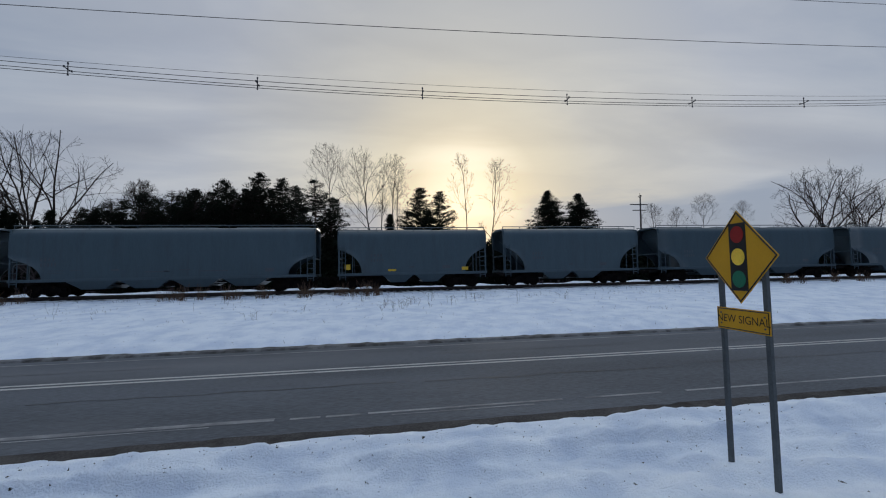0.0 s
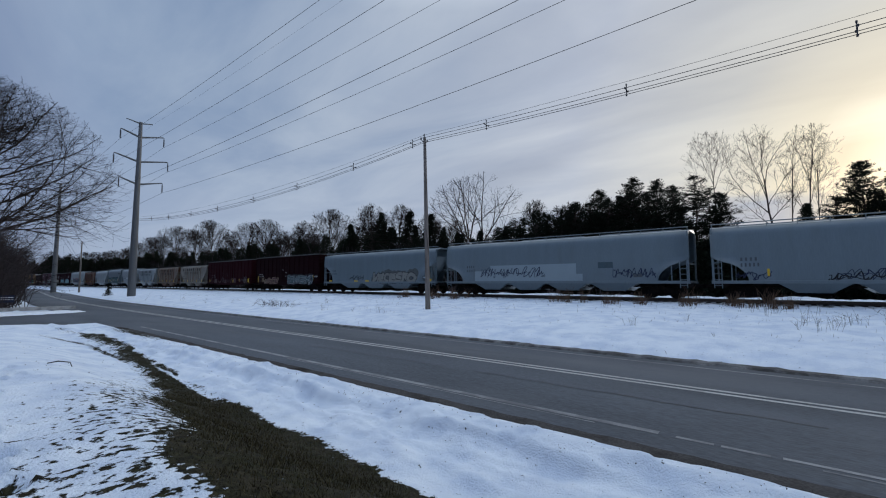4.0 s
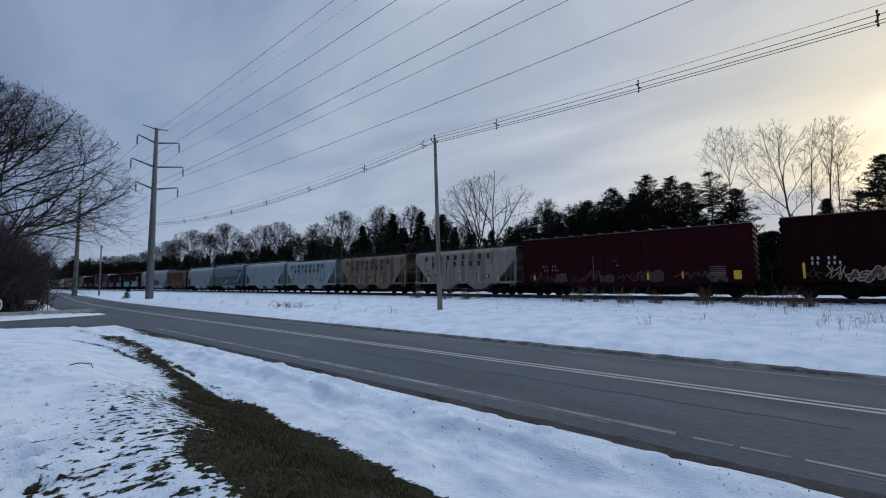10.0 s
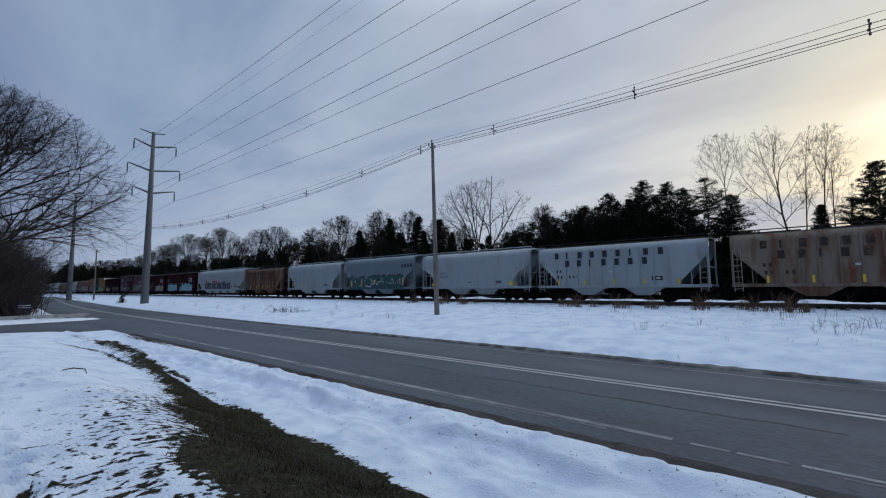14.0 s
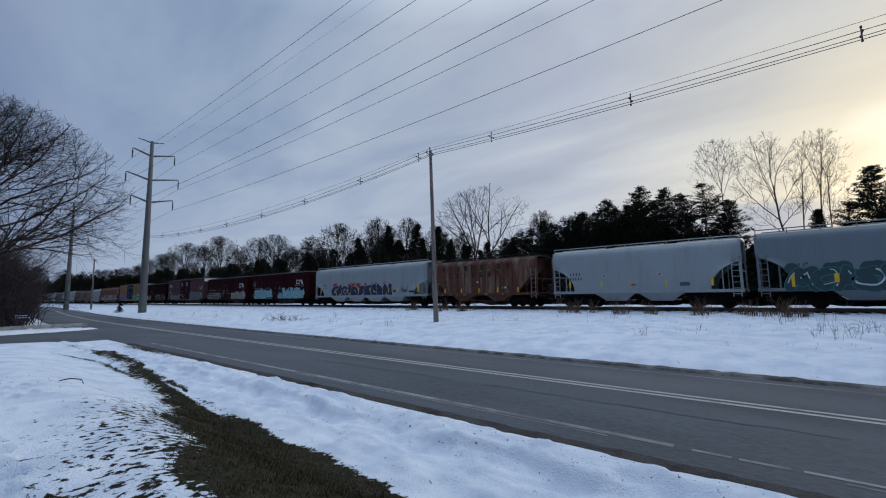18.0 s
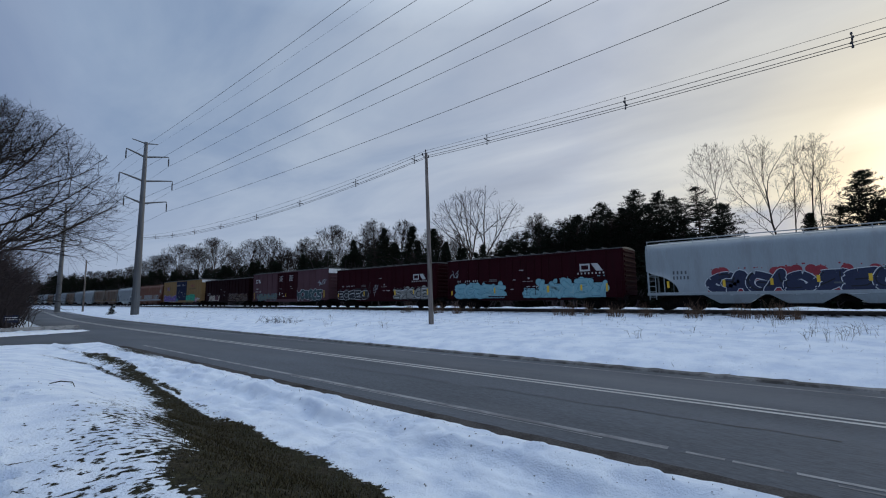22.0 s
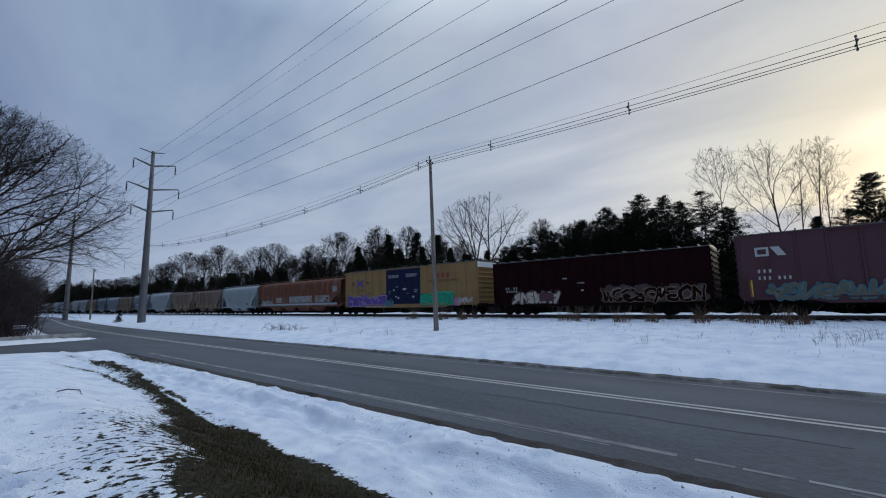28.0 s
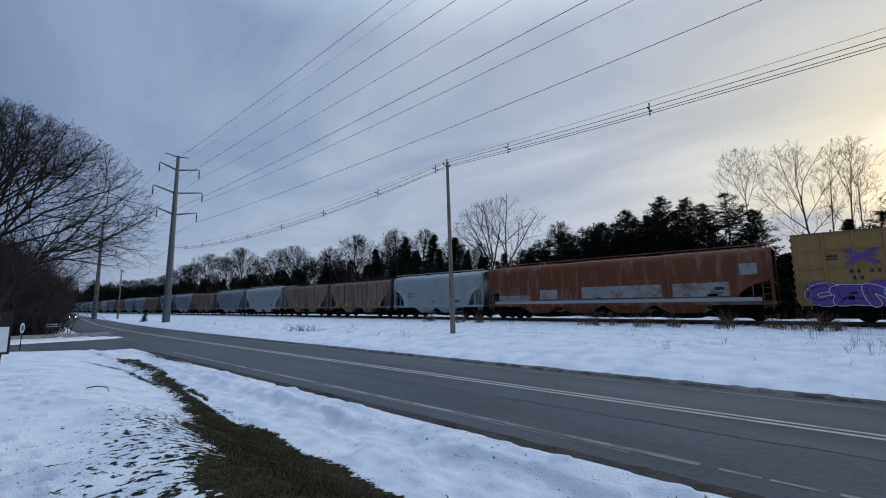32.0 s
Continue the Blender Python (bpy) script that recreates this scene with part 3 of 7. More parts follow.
# ---- the railway track ----
def build_track():
    bm = bmesh.new()
    prev = None
    for x in steps((-700, -60, 10), (-60, 40, 0.5), (40, 700, 20)):
        j = 0.10 * noise.noise(Vector((x * 1.3, 0, 0)))
        k = 0.03 * noise.noise(Vector((x * 2.3, 5, 0)))
        row = [bm.verts.new((x, y, z)) for y, z in ((31.0 + j, 1.17), (31.85 + j * 0.5, 1.285 + k), (35.3, 1.29 + k), (36.4 + j, 1.1))]
        if prev:
            for a in range(3):
                bm.faces.new((prev[a], row[a], row[a + 1], prev[a + 1]))
        prev = row
    tagged(part("ballast_bed", bm, "ballast"), "bed of dark crushed stone ballast dusted with snow", "ballast", kind="structure")
    for y, nm in ((TRACK_Y - 0.7175, "near"), (TRACK_Y + 0.7175, "far")):
        bm = bmesh.new()
        profile = ((-0.07, 0), (0.07, 0), (0.07, 0.02), (0.012, 0.04), (0.012, 0.13), (0.036, 0.14), (0.036, 0.172), (-0.036, 0.172), (-0.036, 0.14), (-0.012, 0.13), (-0.012, 0.04), (-0.07, 0.02))
        ends = [[bm.verts.new((x, y + a, RAIL_Z - 0.172 + b)) for a, b in profile] for x in (-700, 700)]
        for i in range(len(profile)):
            j = (i + 1) % len(profile)
            bm.faces.new((ends[0][i], ends[0][j], ends[1][j], ends[1][i]))
        tagged(part("rail", bm, "rail_steel"), "rusty steel rail with a worn running top", "rail", "rails of the track", "structure")
    tie = bpy.data.meshes.new("tie")
    b = boxed(-0.115, 0.115, TRACK_Y - 1.28, TRACK_Y + 1.28, 1.20, 1.332, bevel=0.015)
    b.to_mesh(tie)
    b.free()
    ties = thing("tie_row", "row of dark creosoted wooden railway ties", "railway ties", kind="structure")
    for i in range(110):
        part("tie", tie, "tie_wood", ties, m=Matrix.Translation((-45 + i * 0.52, 0, 0)))


build_track()


# ---- freight cars: x along the car, y across (the side seen is at -1.6), z up from the rail ----
def paint(name, colour, dirt, amount=(0.55, 0.75), streak=True, rough=0.32, gloss=0.55):
    return material(name, colour, rough, scale=0.9, fine=9.0, bump=0.04, vary=0.10, spots=dirt, spot_at=amount, stretch=(2.2, 2.2, 0.35) if streak else (1, 1, 1), spec=gloss)


M["grey_white"] = paint("grey_white", (0.245, 0.28, 0.292), (0.19, 0.20, 0.20), (0.52, 0.80))
# darker grey for the leading cars: their backlit dimness is put into the paint
M["backlit_grey"] = paint("backlit_grey", (0.058, 0.085, 0.10), (0.052, 0.07, 0.078), (0.52, 0.8), gloss=0.15)
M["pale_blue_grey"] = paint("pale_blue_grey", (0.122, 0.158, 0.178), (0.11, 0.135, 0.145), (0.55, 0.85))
# likewise darkened: the backlit dimness of the leading cars, in the colour
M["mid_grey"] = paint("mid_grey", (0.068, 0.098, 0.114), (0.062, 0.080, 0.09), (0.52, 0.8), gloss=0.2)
M["tan_rust"] = paint("tan_rust", (0.17, 0.14, 0.11), (0.115, 0.05, 0.028), (0.46, 0.64), gloss=0.12, rough=0.55)
M["tan_pale"] = paint("tan_pale", (0.225, 0.21, 0.18), (0.15, 0.09, 0.055), (0.50, 0.70), gloss=0.12, rough=0.55)
M["rust_tan"] = paint("rust_tan", (0.095, 0.038, 0.024), (0.19, 0.14, 0.105), (0.50, 0.68), gloss=0.12, rough=0.55)
M["orange_rust"] = paint("orange_rust", (0.115, 0.043, 0.023), (0.20, 0.14, 0.105), (0.52, 0.72), gloss=0.12, rough=0.55)
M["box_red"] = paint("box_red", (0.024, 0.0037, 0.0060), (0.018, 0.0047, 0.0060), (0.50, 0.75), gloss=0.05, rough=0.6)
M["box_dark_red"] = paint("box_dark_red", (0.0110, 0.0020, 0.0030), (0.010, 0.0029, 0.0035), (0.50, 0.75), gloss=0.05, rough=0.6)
M["box_mauve"] = paint("box_mauve", (0.085, 0.045, 0.052), (0.08, 0.04, 0.042), (0.48, 0.72), gloss=0.05, rough=0.6)
M["box_yellow"] = paint("box_yellow", (0.25, 0.16, 0.070), (0.22, 0.13, 0.055), (0.52, 0.82), gloss=0.05, rough=0.6)
M["door_navy"] = paint("door_navy", (0.013, 0.018, 0.045), (0.03, 0.03, 0.04), (0.55, 0.8), gloss=0.05, rough=0.6)
M["patch_grey"] = material("patch_grey", (0.25, 0.30, 0.32), 0.6, scale=1.5, bump=0, vary=0.06)
M["patch_white"] = material("patch_white", (0.22, 0.225, 0.22), 0.7, scale=1.5, bump=0, vary=0.25, spots=(0.15, 0.09, 0.06), spot_at=(0.5, 0.66))
M["lettering"] = material("lettering", (0.02, 0.022, 0.026), 0.6, bump=0, vary=0.2)
M["faint_mark"] = material("faint_mark", (0.075, 0.085, 0.095), 0.6, bump=0, vary=0.25)
M["worn_letter"] = material("worn_letter", (0.028, 0.020, 0.017), 0.7, bump=0, vary=0.3, scale=2, spots=(0.10, 0.055, 0.035), spot_at=(0.55, 0.65))
M["faint_white"] = material("faint_white", (0.12, 0.11, 0.11), 0.7, bump=0, vary=0.3)
M["white_letter"] = material("white_letter", (0.40, 0.40, 0.39), 0.6, bump=0, vary=0.2)
M["sill_dark"] = material("sill_dark", (0.022, 0.021, 0.021), 0.8, scale=3, bump=0.1, vary=0.3, spots=(0.04, 0.032, 0.026), spec=0.06)
for key, c in dict(sp_white=(0.50, 0.52, 0.53), sp_silver=(0.27, 0.30, 0.32), sp_black=(0.010, 0.010, 0.012), sp_navy=(0.018, 0.024, 0.055), sp_red=(0.24, 0.028, 0.038),
                   sp_teal=(0.03, 0.14, 0.15), sp_aqua=(0.17, 0.34, 0.38), sp_green=(0.015, 0.30, 0.17), sp_purple=(0.105, 0.05, 0.25),
                   sp_pink=(0.34, 0.16, 0.24), sp_cream=(0.36, 0.32, 0.25), sp_grey=(0.20, 0.23, 0.25), sp_tan=(0.30, 0.22, 0.14), sp_stone=(0.20, 0.20, 0.18), sp_dim=(0.085, 0.09, 0.088), sp_faint=(0.046, 0.030, 0.032), sp_rust=(0.07, 0.035, 0.025), sp_deep=(0.025, 0.055, 0.06), sp_brick=(0.22, 0.05, 0.045),
                   sp_lake=(0.045, 0.13, 0.17), sp_pale=(0.26, 0.38, 0.40), sp_olive=(0.10, 0.105, 0.075)).items():
    M[key] = material(key, c, 0.55, scale=2.0, fine=12, bump=0, vary=0.22)

SIDE = -1.6


def decal(bm, pts, y):
    """A thin coat of paint on the car's side, 4 mm proud of what lies below it."""
    v = [bm.verts.new((x, y, z)) for x, z in pts]
    f = bm.faces.new(v)
    f.normal_update()
    if f.normal.y > 0:
        f.normal_flip()


def stroke(bm, pts, w, y):
    """A sprayed line of width w along pts."""
    left, right = [], []
    for i, p in enumerate(pts):
        a, b = pts[max(i - 1, 0)], pts[min(i + 1, len(pts) - 1)]
        tx, tz = b[0] - a[0], b[1] - a[1]
        l = math.hypot(tx, tz) or 1
        left.append(bm.verts.new((p[0] - tz / l * w / 2, y, p[1] + tx / l * w / 2)))
        right.append(bm.verts.new((p[0] + tz / l * w / 2, y, p[1] - tx / l * w / 2)))
    for i in range(len(pts) - 1):
        bm.faces.new((left[i], right[i], right[i + 1], left[i + 1]))


def curve_pts(ctrl, n=8):
    """A smooth line through the control points."""
    out = []
    for i in range(len(ctrl) - 1):
        p0, p1, p2, p3 = ctrl[max(i - 1, 0)], ctrl[i], ctrl[i + 1], ctrl[min(i + 2, len(ctrl) - 1)]
        for k in range(n):
            t = k / n
            out.append(tuple(0.5 * (2 * b + (c - a) * t + (2 * a - 5 * b + 4 * c - d) * t * t + (3 * b - a - 3 * c + d) * t ** 3) for a, b, c, d in zip(p0, p1, p2, p3)))
    out.append(tuple(ctrl[-1]))
    return out


# strokes of made-up, unreadable letter shapes, in a unit square
SHAPES = (
    (((0.05, 0.0), (0.25, 1.0)), ((0.22, 0.95), (0.95, 0.80), (0.45, 0.50)), ((0.45, 0.52), (1.0, 0.0))),
    (((0.0, 1.0), (0.30, 0.05)), ((0.28, 0.08), (0.55, 0.72)), ((0.52, 0.70), (0.78, 0.02)), ((0.76, 0.05), (1.05, 1.05))),
    (((0.95, 0.92), (0.30, 0.98), (0.08, 0.62), (0.80, 0.48), (0.92, 0.12), (0.05, 0.04)),),
    (((0.12, 0.0), (0.05, 0.95)), ((0.0, 0.90), (0.92, 1.0)), ((0.10, 0.48), (0.75, 0.55)), ((0.08, 0.05), (1.0, 0.0))),
    (((0.5, 1.02), (0.02, 0.62), (0.15, 0.08), (0.72, 0.0), (1.0, 0.45), (0.66, 0.98), (0.42, 0.9)),),
    (((0.0, 0.0), (0.48, 1.08)), ((0.44, 1.0), (0.98, 0.0)), ((0.18, 0.36), (1.12, 0.42))),
    (((0.1, 1.0), (0.12, 0.05)), ((0.08, 0.9), (0.85, 0.06)), ((0.86, 0.0), (0.84, 1.1))),
    (((0.98, 0.85), (0.4, 1.0), (0.02, 0.5), (0.35, 0.0), (0.95, 0.12), (0.92, 0.45), (0.5, 0.45)),),
)


def fat_stroke(bm, pts, w, y):
    """A sprayed bar of width w along pts, with round ends and joints."""
    k = 0
    for i, (x, z) in enumerate(pts):
        if i == 0 or i == len(pts) - 1 or i % 2 == 0:
            decal(bm, [(x + w / 2 * math.cos(a * math.pi / 4), z + w / 2 * math.sin(a * math.pi / 4)) for a in range(8)], y - 0.00001 * k)
            k += 1
    for (ax, az), (bx, bz) in zip(pts, pts[1:]):
        l = math.hypot(bx - ax, bz - az) or 1
        nx, nz = -(bz - az) / l * w / 2, (bx - ax) / l * w / 2
        decal(bm, [(ax + nx, az + nz), (ax - nx, az - nz), (bx - nx, bz - nz), (bx + nx, bz + nz)], y - 0.00001 * k)
        k += 1


def spray_piece(car, x0, x1, z0, z1, letters, fill, edge, glow=None, seed=1, shine=None, side=SIDE, outer=None, fat=0.26, rim=0.05, puff=0.30):
    """A sprayed piece: a lumpy cloud behind, a row of swollen, overlapping, unreadable letters with outlines, second tones and highlights."""
    rng = random.Random(seed)
    w, h = (x1 - x0) / letters, z1 - z0
    rims, edges, fills, tones, back = (bmesh.new() for _ in range(5))
    if glow:
        n = letters * 3
        for i in range(n + 1):
            r = h * puff * rng.uniform(0.6, 1.15)
            cx = x0 + (x1 - x0) * i / n
            cz = rng.choice((z1 - r * 0.55, z1 - r * 0.3, (z0 + z1) / 2, z0 + r, z0 + r * 1.2))
            decal(back, [(cx + r * math.cos(a * math.pi / 7), max(z0 - 0.02, cz + r * math.sin(a * math.pi / 7))) for a in range(14)], side - 0.0015 - 0.00001 * i)
        decal(back, [(x0, z0), (x1, z0), (x1, z0 + h * 0.8), (x0, z0 + h * 0.8)], side - 0.0014)
        for i in range(18):
            cx, cz, r = rng.uniform(x0, x1), z1 + h * rng.uniform(0.0, 0.18), rng.uniform(0.02, 0.06)
            decal(back, [(cx + r * math.cos(k), cz + r * math.sin(k)) for k in range(6)], side - 0.0022)
    last = None
    for k in range(letters):
        pick = rng.choice([i for i in range(len(SHAPES)) if i != last])
        last = pick
        lean, tall = rng.uniform(-0.12, 0.22), rng.uniform(0.86, 1.06)
        flip = (rng.random() < 0.6, rng.random() < 0.5)
        thick = min(h, w * 1.5) * fat * rng.uniform(0.68, 1.0)
        lay = side - 0.003 - 0.0026 * k
        for st in SHAPES[pick]:
            if flip[0]:
                st = tuple((1 - px, pz) for px, pz in st)
            if flip[1]:
                st = tuple((px, 1 - pz) for px, pz in st)
            pts = [(x0 + (k - 0.04 + 1.08 * px + 0.10 * rng.uniform(-1, 1)) * w + lean * (pz - 0.5) * w, z0 + thick * 0.5 + (h - thick) * min(1.05, pz * tall + 0.08 * rng.uniform(-1, 1))) for px, pz in st]
            if len(pts) == 2:
                (ax, az), (bx, bz) = pts
                pts.insert(1, ((ax + bx) / 2 + 0.10 * w * rng.uniform(-1, 1), (az + bz) / 2 + 0.06 * h * rng.uniform(-1, 1)))
            pts = curve_pts(pts, 3)
            if outer:
                fat_stroke(rims, pts, thick + rim * 5.5, lay)
            fat_stroke(edges, pts, thick + rim * 3, lay - 0.0006)
            fat_stroke(fills, pts, thick, lay - 0.0013)
            if shine:
                o = thick * 0.22
                a, b = sorted((rng.randrange(len(pts)), rng.randrange(len(pts))))
                if b > a:
                    stroke(tones, [(px - o, pz + o) for px, pz in pts[a:b + 1]], thick * rng.uniform(0.10, 0.20), lay - 0.0018)
    if outer:
        g = part("graffiti", rims, outer, car, "sprayed graffiti lettering with thick outlines")
        tagged(part("outline", edges, edge, g), kind="stuff")
    else:
        rims.free()
        g = part("graffiti", edges, edge, car, "sprayed graffiti lettering with thick outlines")
    tagged(part("fill", fills, fill, g), kind="stuff")
    if glow:
        part("glow", back, glow, g)
    else:
        back.free()
    if shine:
        tagged(part("highlight", tones, shine, g), kind="stuff")
    else:
        tones.free()


def spray_tag(car, x0, x1, z0, z1, mat, seed=1, loops=6, width=0.05, side=SIDE):
    """A quick tag: thin looping strokes in a row of unreadable shapes."""
    rng = random.Random(seed)
    bm = bmesh.new()
    h = z1 - z0
    for layer in range(2):
        ctrl, n = [], int((x1 - x0) / 0.11)
        lean = rng.uniform(0.1, 0.5)
        for i in range(n + 1):
            u = i / n
            z = rng.choice((0.0, 0.15, 0.45, 0.55, 0.9, 1.0)) + rng.uniform(-0.08, 0.08)
            z = z if math.sin(17 * u + seed + layer) > -0.6 else 0.45 + 0.3 * (z - 0.5)
            ctrl.append((x0 + (x1 - x0) * u + lean * h * z + rng.uniform(-0.12, 0.12), z0 + h * z))
        stroke(bm, curve_pts(ctrl, 4), width * (1.0 if layer else 0.7), side - 0.006 - 0.001 * layer)
    part("graffiti_tag", bm, mat, car, "thin sprayed scrawl")


def scrawls(car, x0, x1, z0, z1, mats, seed, side=SIDE, n=9):
    """Old, half-faded scrawls along the foot of a car."""
    rng = random.Random(seed)
    for k in range(n):
        a = x0 + (x1 - x0) * k / n + rng.uniform(-0.2, 0.2)
        b = a + (x1 - x0) / n * rng.uniform(0.6, 1.1)
        lo = z0 + (z1 - z0) * rng.uniform(0, 0.25)
        hi = z0 + (z1 - z0) * rng.uniform(0.5, 1.0)
        if k % 3 == 2:
            spray_piece(car, a, b, lo, hi, 2, mats[k % len(mats)], mats[(k + 1) % len(mats)], None, seed + k, None, side)
        else:
            spray_tag(car, a, b, lo, hi, mats[k % len(mats)], seed + k, 5, rng.uniform(0.035, 0.07), side)


def marks(car, rows, mat="faint_mark", name="marking", side=SIDE):
    """Marks as plain bars: rows of (x0, x1, z0, z1). Stencilled lettering stays one part, patches and strips are parts of their own."""
    if name == "marking" or name == "company_lettering":
        bm = bmesh.new()
        for x0, x1, z0, z1 in rows:
            decal(bm, [(x0, z0), (x1, z0), (x1, z1), (x0, z1)], side - 0.007)
        tagged(part(name, bm, mat, car), kind="stuff")
    else:
        for x0, x1, z0, z1 in rows:
            bm = bmesh.new()
            decal(bm, [(x0, z0), (x1, z0), (x1, z1), (x0, z1)], side - 0.007)
            part(name, bm, mat, car)


def block_row(x, z, n, w=0.20, h=0.30, gap=0.09):
    """n blocks, in place of the letters of a mark."""
    return [(x + i * (w + gap), x + i * (w + gap) + w * 0.62, z, z + h * 0.9) for i in range(n)]


def stencil(car, x, z, size, text, mat, name="lettering", side=SIDE):
    """Readable words, in the built-in font, flat on the side of the car."""
    cu = bpy.data.curves.new(name, "FONT")
    cu.body, cu.size, cu.align_x = text, size, "CENTER"
    tmp = bpy.data.objects.new(name, cu)
    scene.collection.objects.link(tmp)
    dg = bpy.context.evaluated_depsgraph_get()
    me = bpy.data.meshes.new_from_object(tmp.evaluated_get(dg))
    bpy.data.objects.remove(tmp)
    me.materials.clear()
    me.materials.append(M[mat])
    return part(name, me, None, car, m=pose(x, side - 0.008, z, 90, 0, 0))


def make_truck_meshes():
    side = bmesh.new()
    for y in (-1.05, 0.93):
        slab(side, [(-1.22, 0.36), (-1.22, 0.60), (-0.75, 0.64), (-0.45, 0.80), (0.45, 0.80), (0.75, 0.64), (1.22, 0.60), (1.22, 0.36), (0.95, 0.34), (0.55, 0.22), (-0.55, 0.22), (-0.95, 0.34)], y, y + 0.12)
        for x in (-0.16, 0.0, 0.16):
            rod(side, (x, y - 0.02 if y < 0 else y + 0.14, 0.28), (x, y - 0.02 if y < 0 else y + 0.14, 0.62), 0.065, sides=8)
        for x in (-0.89, 0.89):
            rod(side, (x, y - 0.10, 0.46), (x, y + 0.2, 0.46), 0.13, sides=10)
    box(side, -0.22, 0.22, -1.0, 1.0, 0.55, 0.95, bevel=0.03)
    wheel = bmesh.new()
    for y in (-0.76, 0.72):
        rod(wheel, (0, y - 0.05, 0), (0, y + 0.08, 0), 0.457, sides=20)
        inner = -0.09 if y < 0 else 0.12
        rod(wheel, (0, y + inner, 0), (0, y + inner + 0.01, 0), 0.30, 0.22, sides=16)
    rod(wheel, (0, -0.98, 0), (0, 0.98, 0), 0.085, sides=8)
    out = []
    for name, bm, mat in (("truck", side, "iron"), ("wheelset", wheel, "wheel_steel")):
        me = bpy.data.meshes.new(name)
        bm.to_mesh(me)
        bm.free()
        me.materials.append(M[mat])
        out.append(me)
    return out


TRUCK_ME, WHEEL_ME = make_truck_meshes()


def running_gear(car, half, inset):
    """Two trucks with their wheelsets, couplers and the centre sill with brake gear."""
    for s in (-1, 1):
        t = part("truck", TRUCK_ME, None, car, "black cast-steel truck", Matrix.Translation((s * (half - inset), 0, 0)))
        for d in (-0.89, 0.89):
            part("wheelset", WHEEL_ME, None, t, m=Matrix.Translation((d, 0, 0.457)))
        bm = boxed(min(s * (half - 0.3), s * (half + 0.62)), max(s * (half - 0.3), s * (half + 0.62)), -0.11, 0.11, 0.74, 0.98, bevel=0.03)
        box(bm, min(s * (half + 0.45), s * (half + 0.68)), max(s * (half + 0.45), s * (half + 0.68)), -0.2, 0.16, 0.72, 1.02, bevel=0.05)
        part("coupler", bm, "iron", car)
        bm = tube(bmesh.new(), [(s * (half - 0.1), -0.35, 0.85), (s * (half + 0.2), -0.38, 0.55), (s * (half + 0.45), -0.34, 0.42), (s * (half + 0.68), -0.3, 0.55)], 0.025, 5)
        part("air_hose", bm, "iron", car)


def ladder(car, x, z0, z1, mat, w=0.42, y=SIDE - 0.05, name="ladder"):
    bm = bmesh.new()
    n = max(2, round((z1 - z0) / 0.38))
    for dx in (-w / 2, w / 2):
        rod(bm, (x + dx, y, z0), (x + dx, y, z1), 0.028, sides=5)
    for i in range(n):
        z = z0 + (z1 - z0) * (i + 0.5) / n
        rod(bm, (x - w / 2, y, z), (x + w / 2, y, z), 0.018, sides=4)
    return part(name, bm, mat, car)


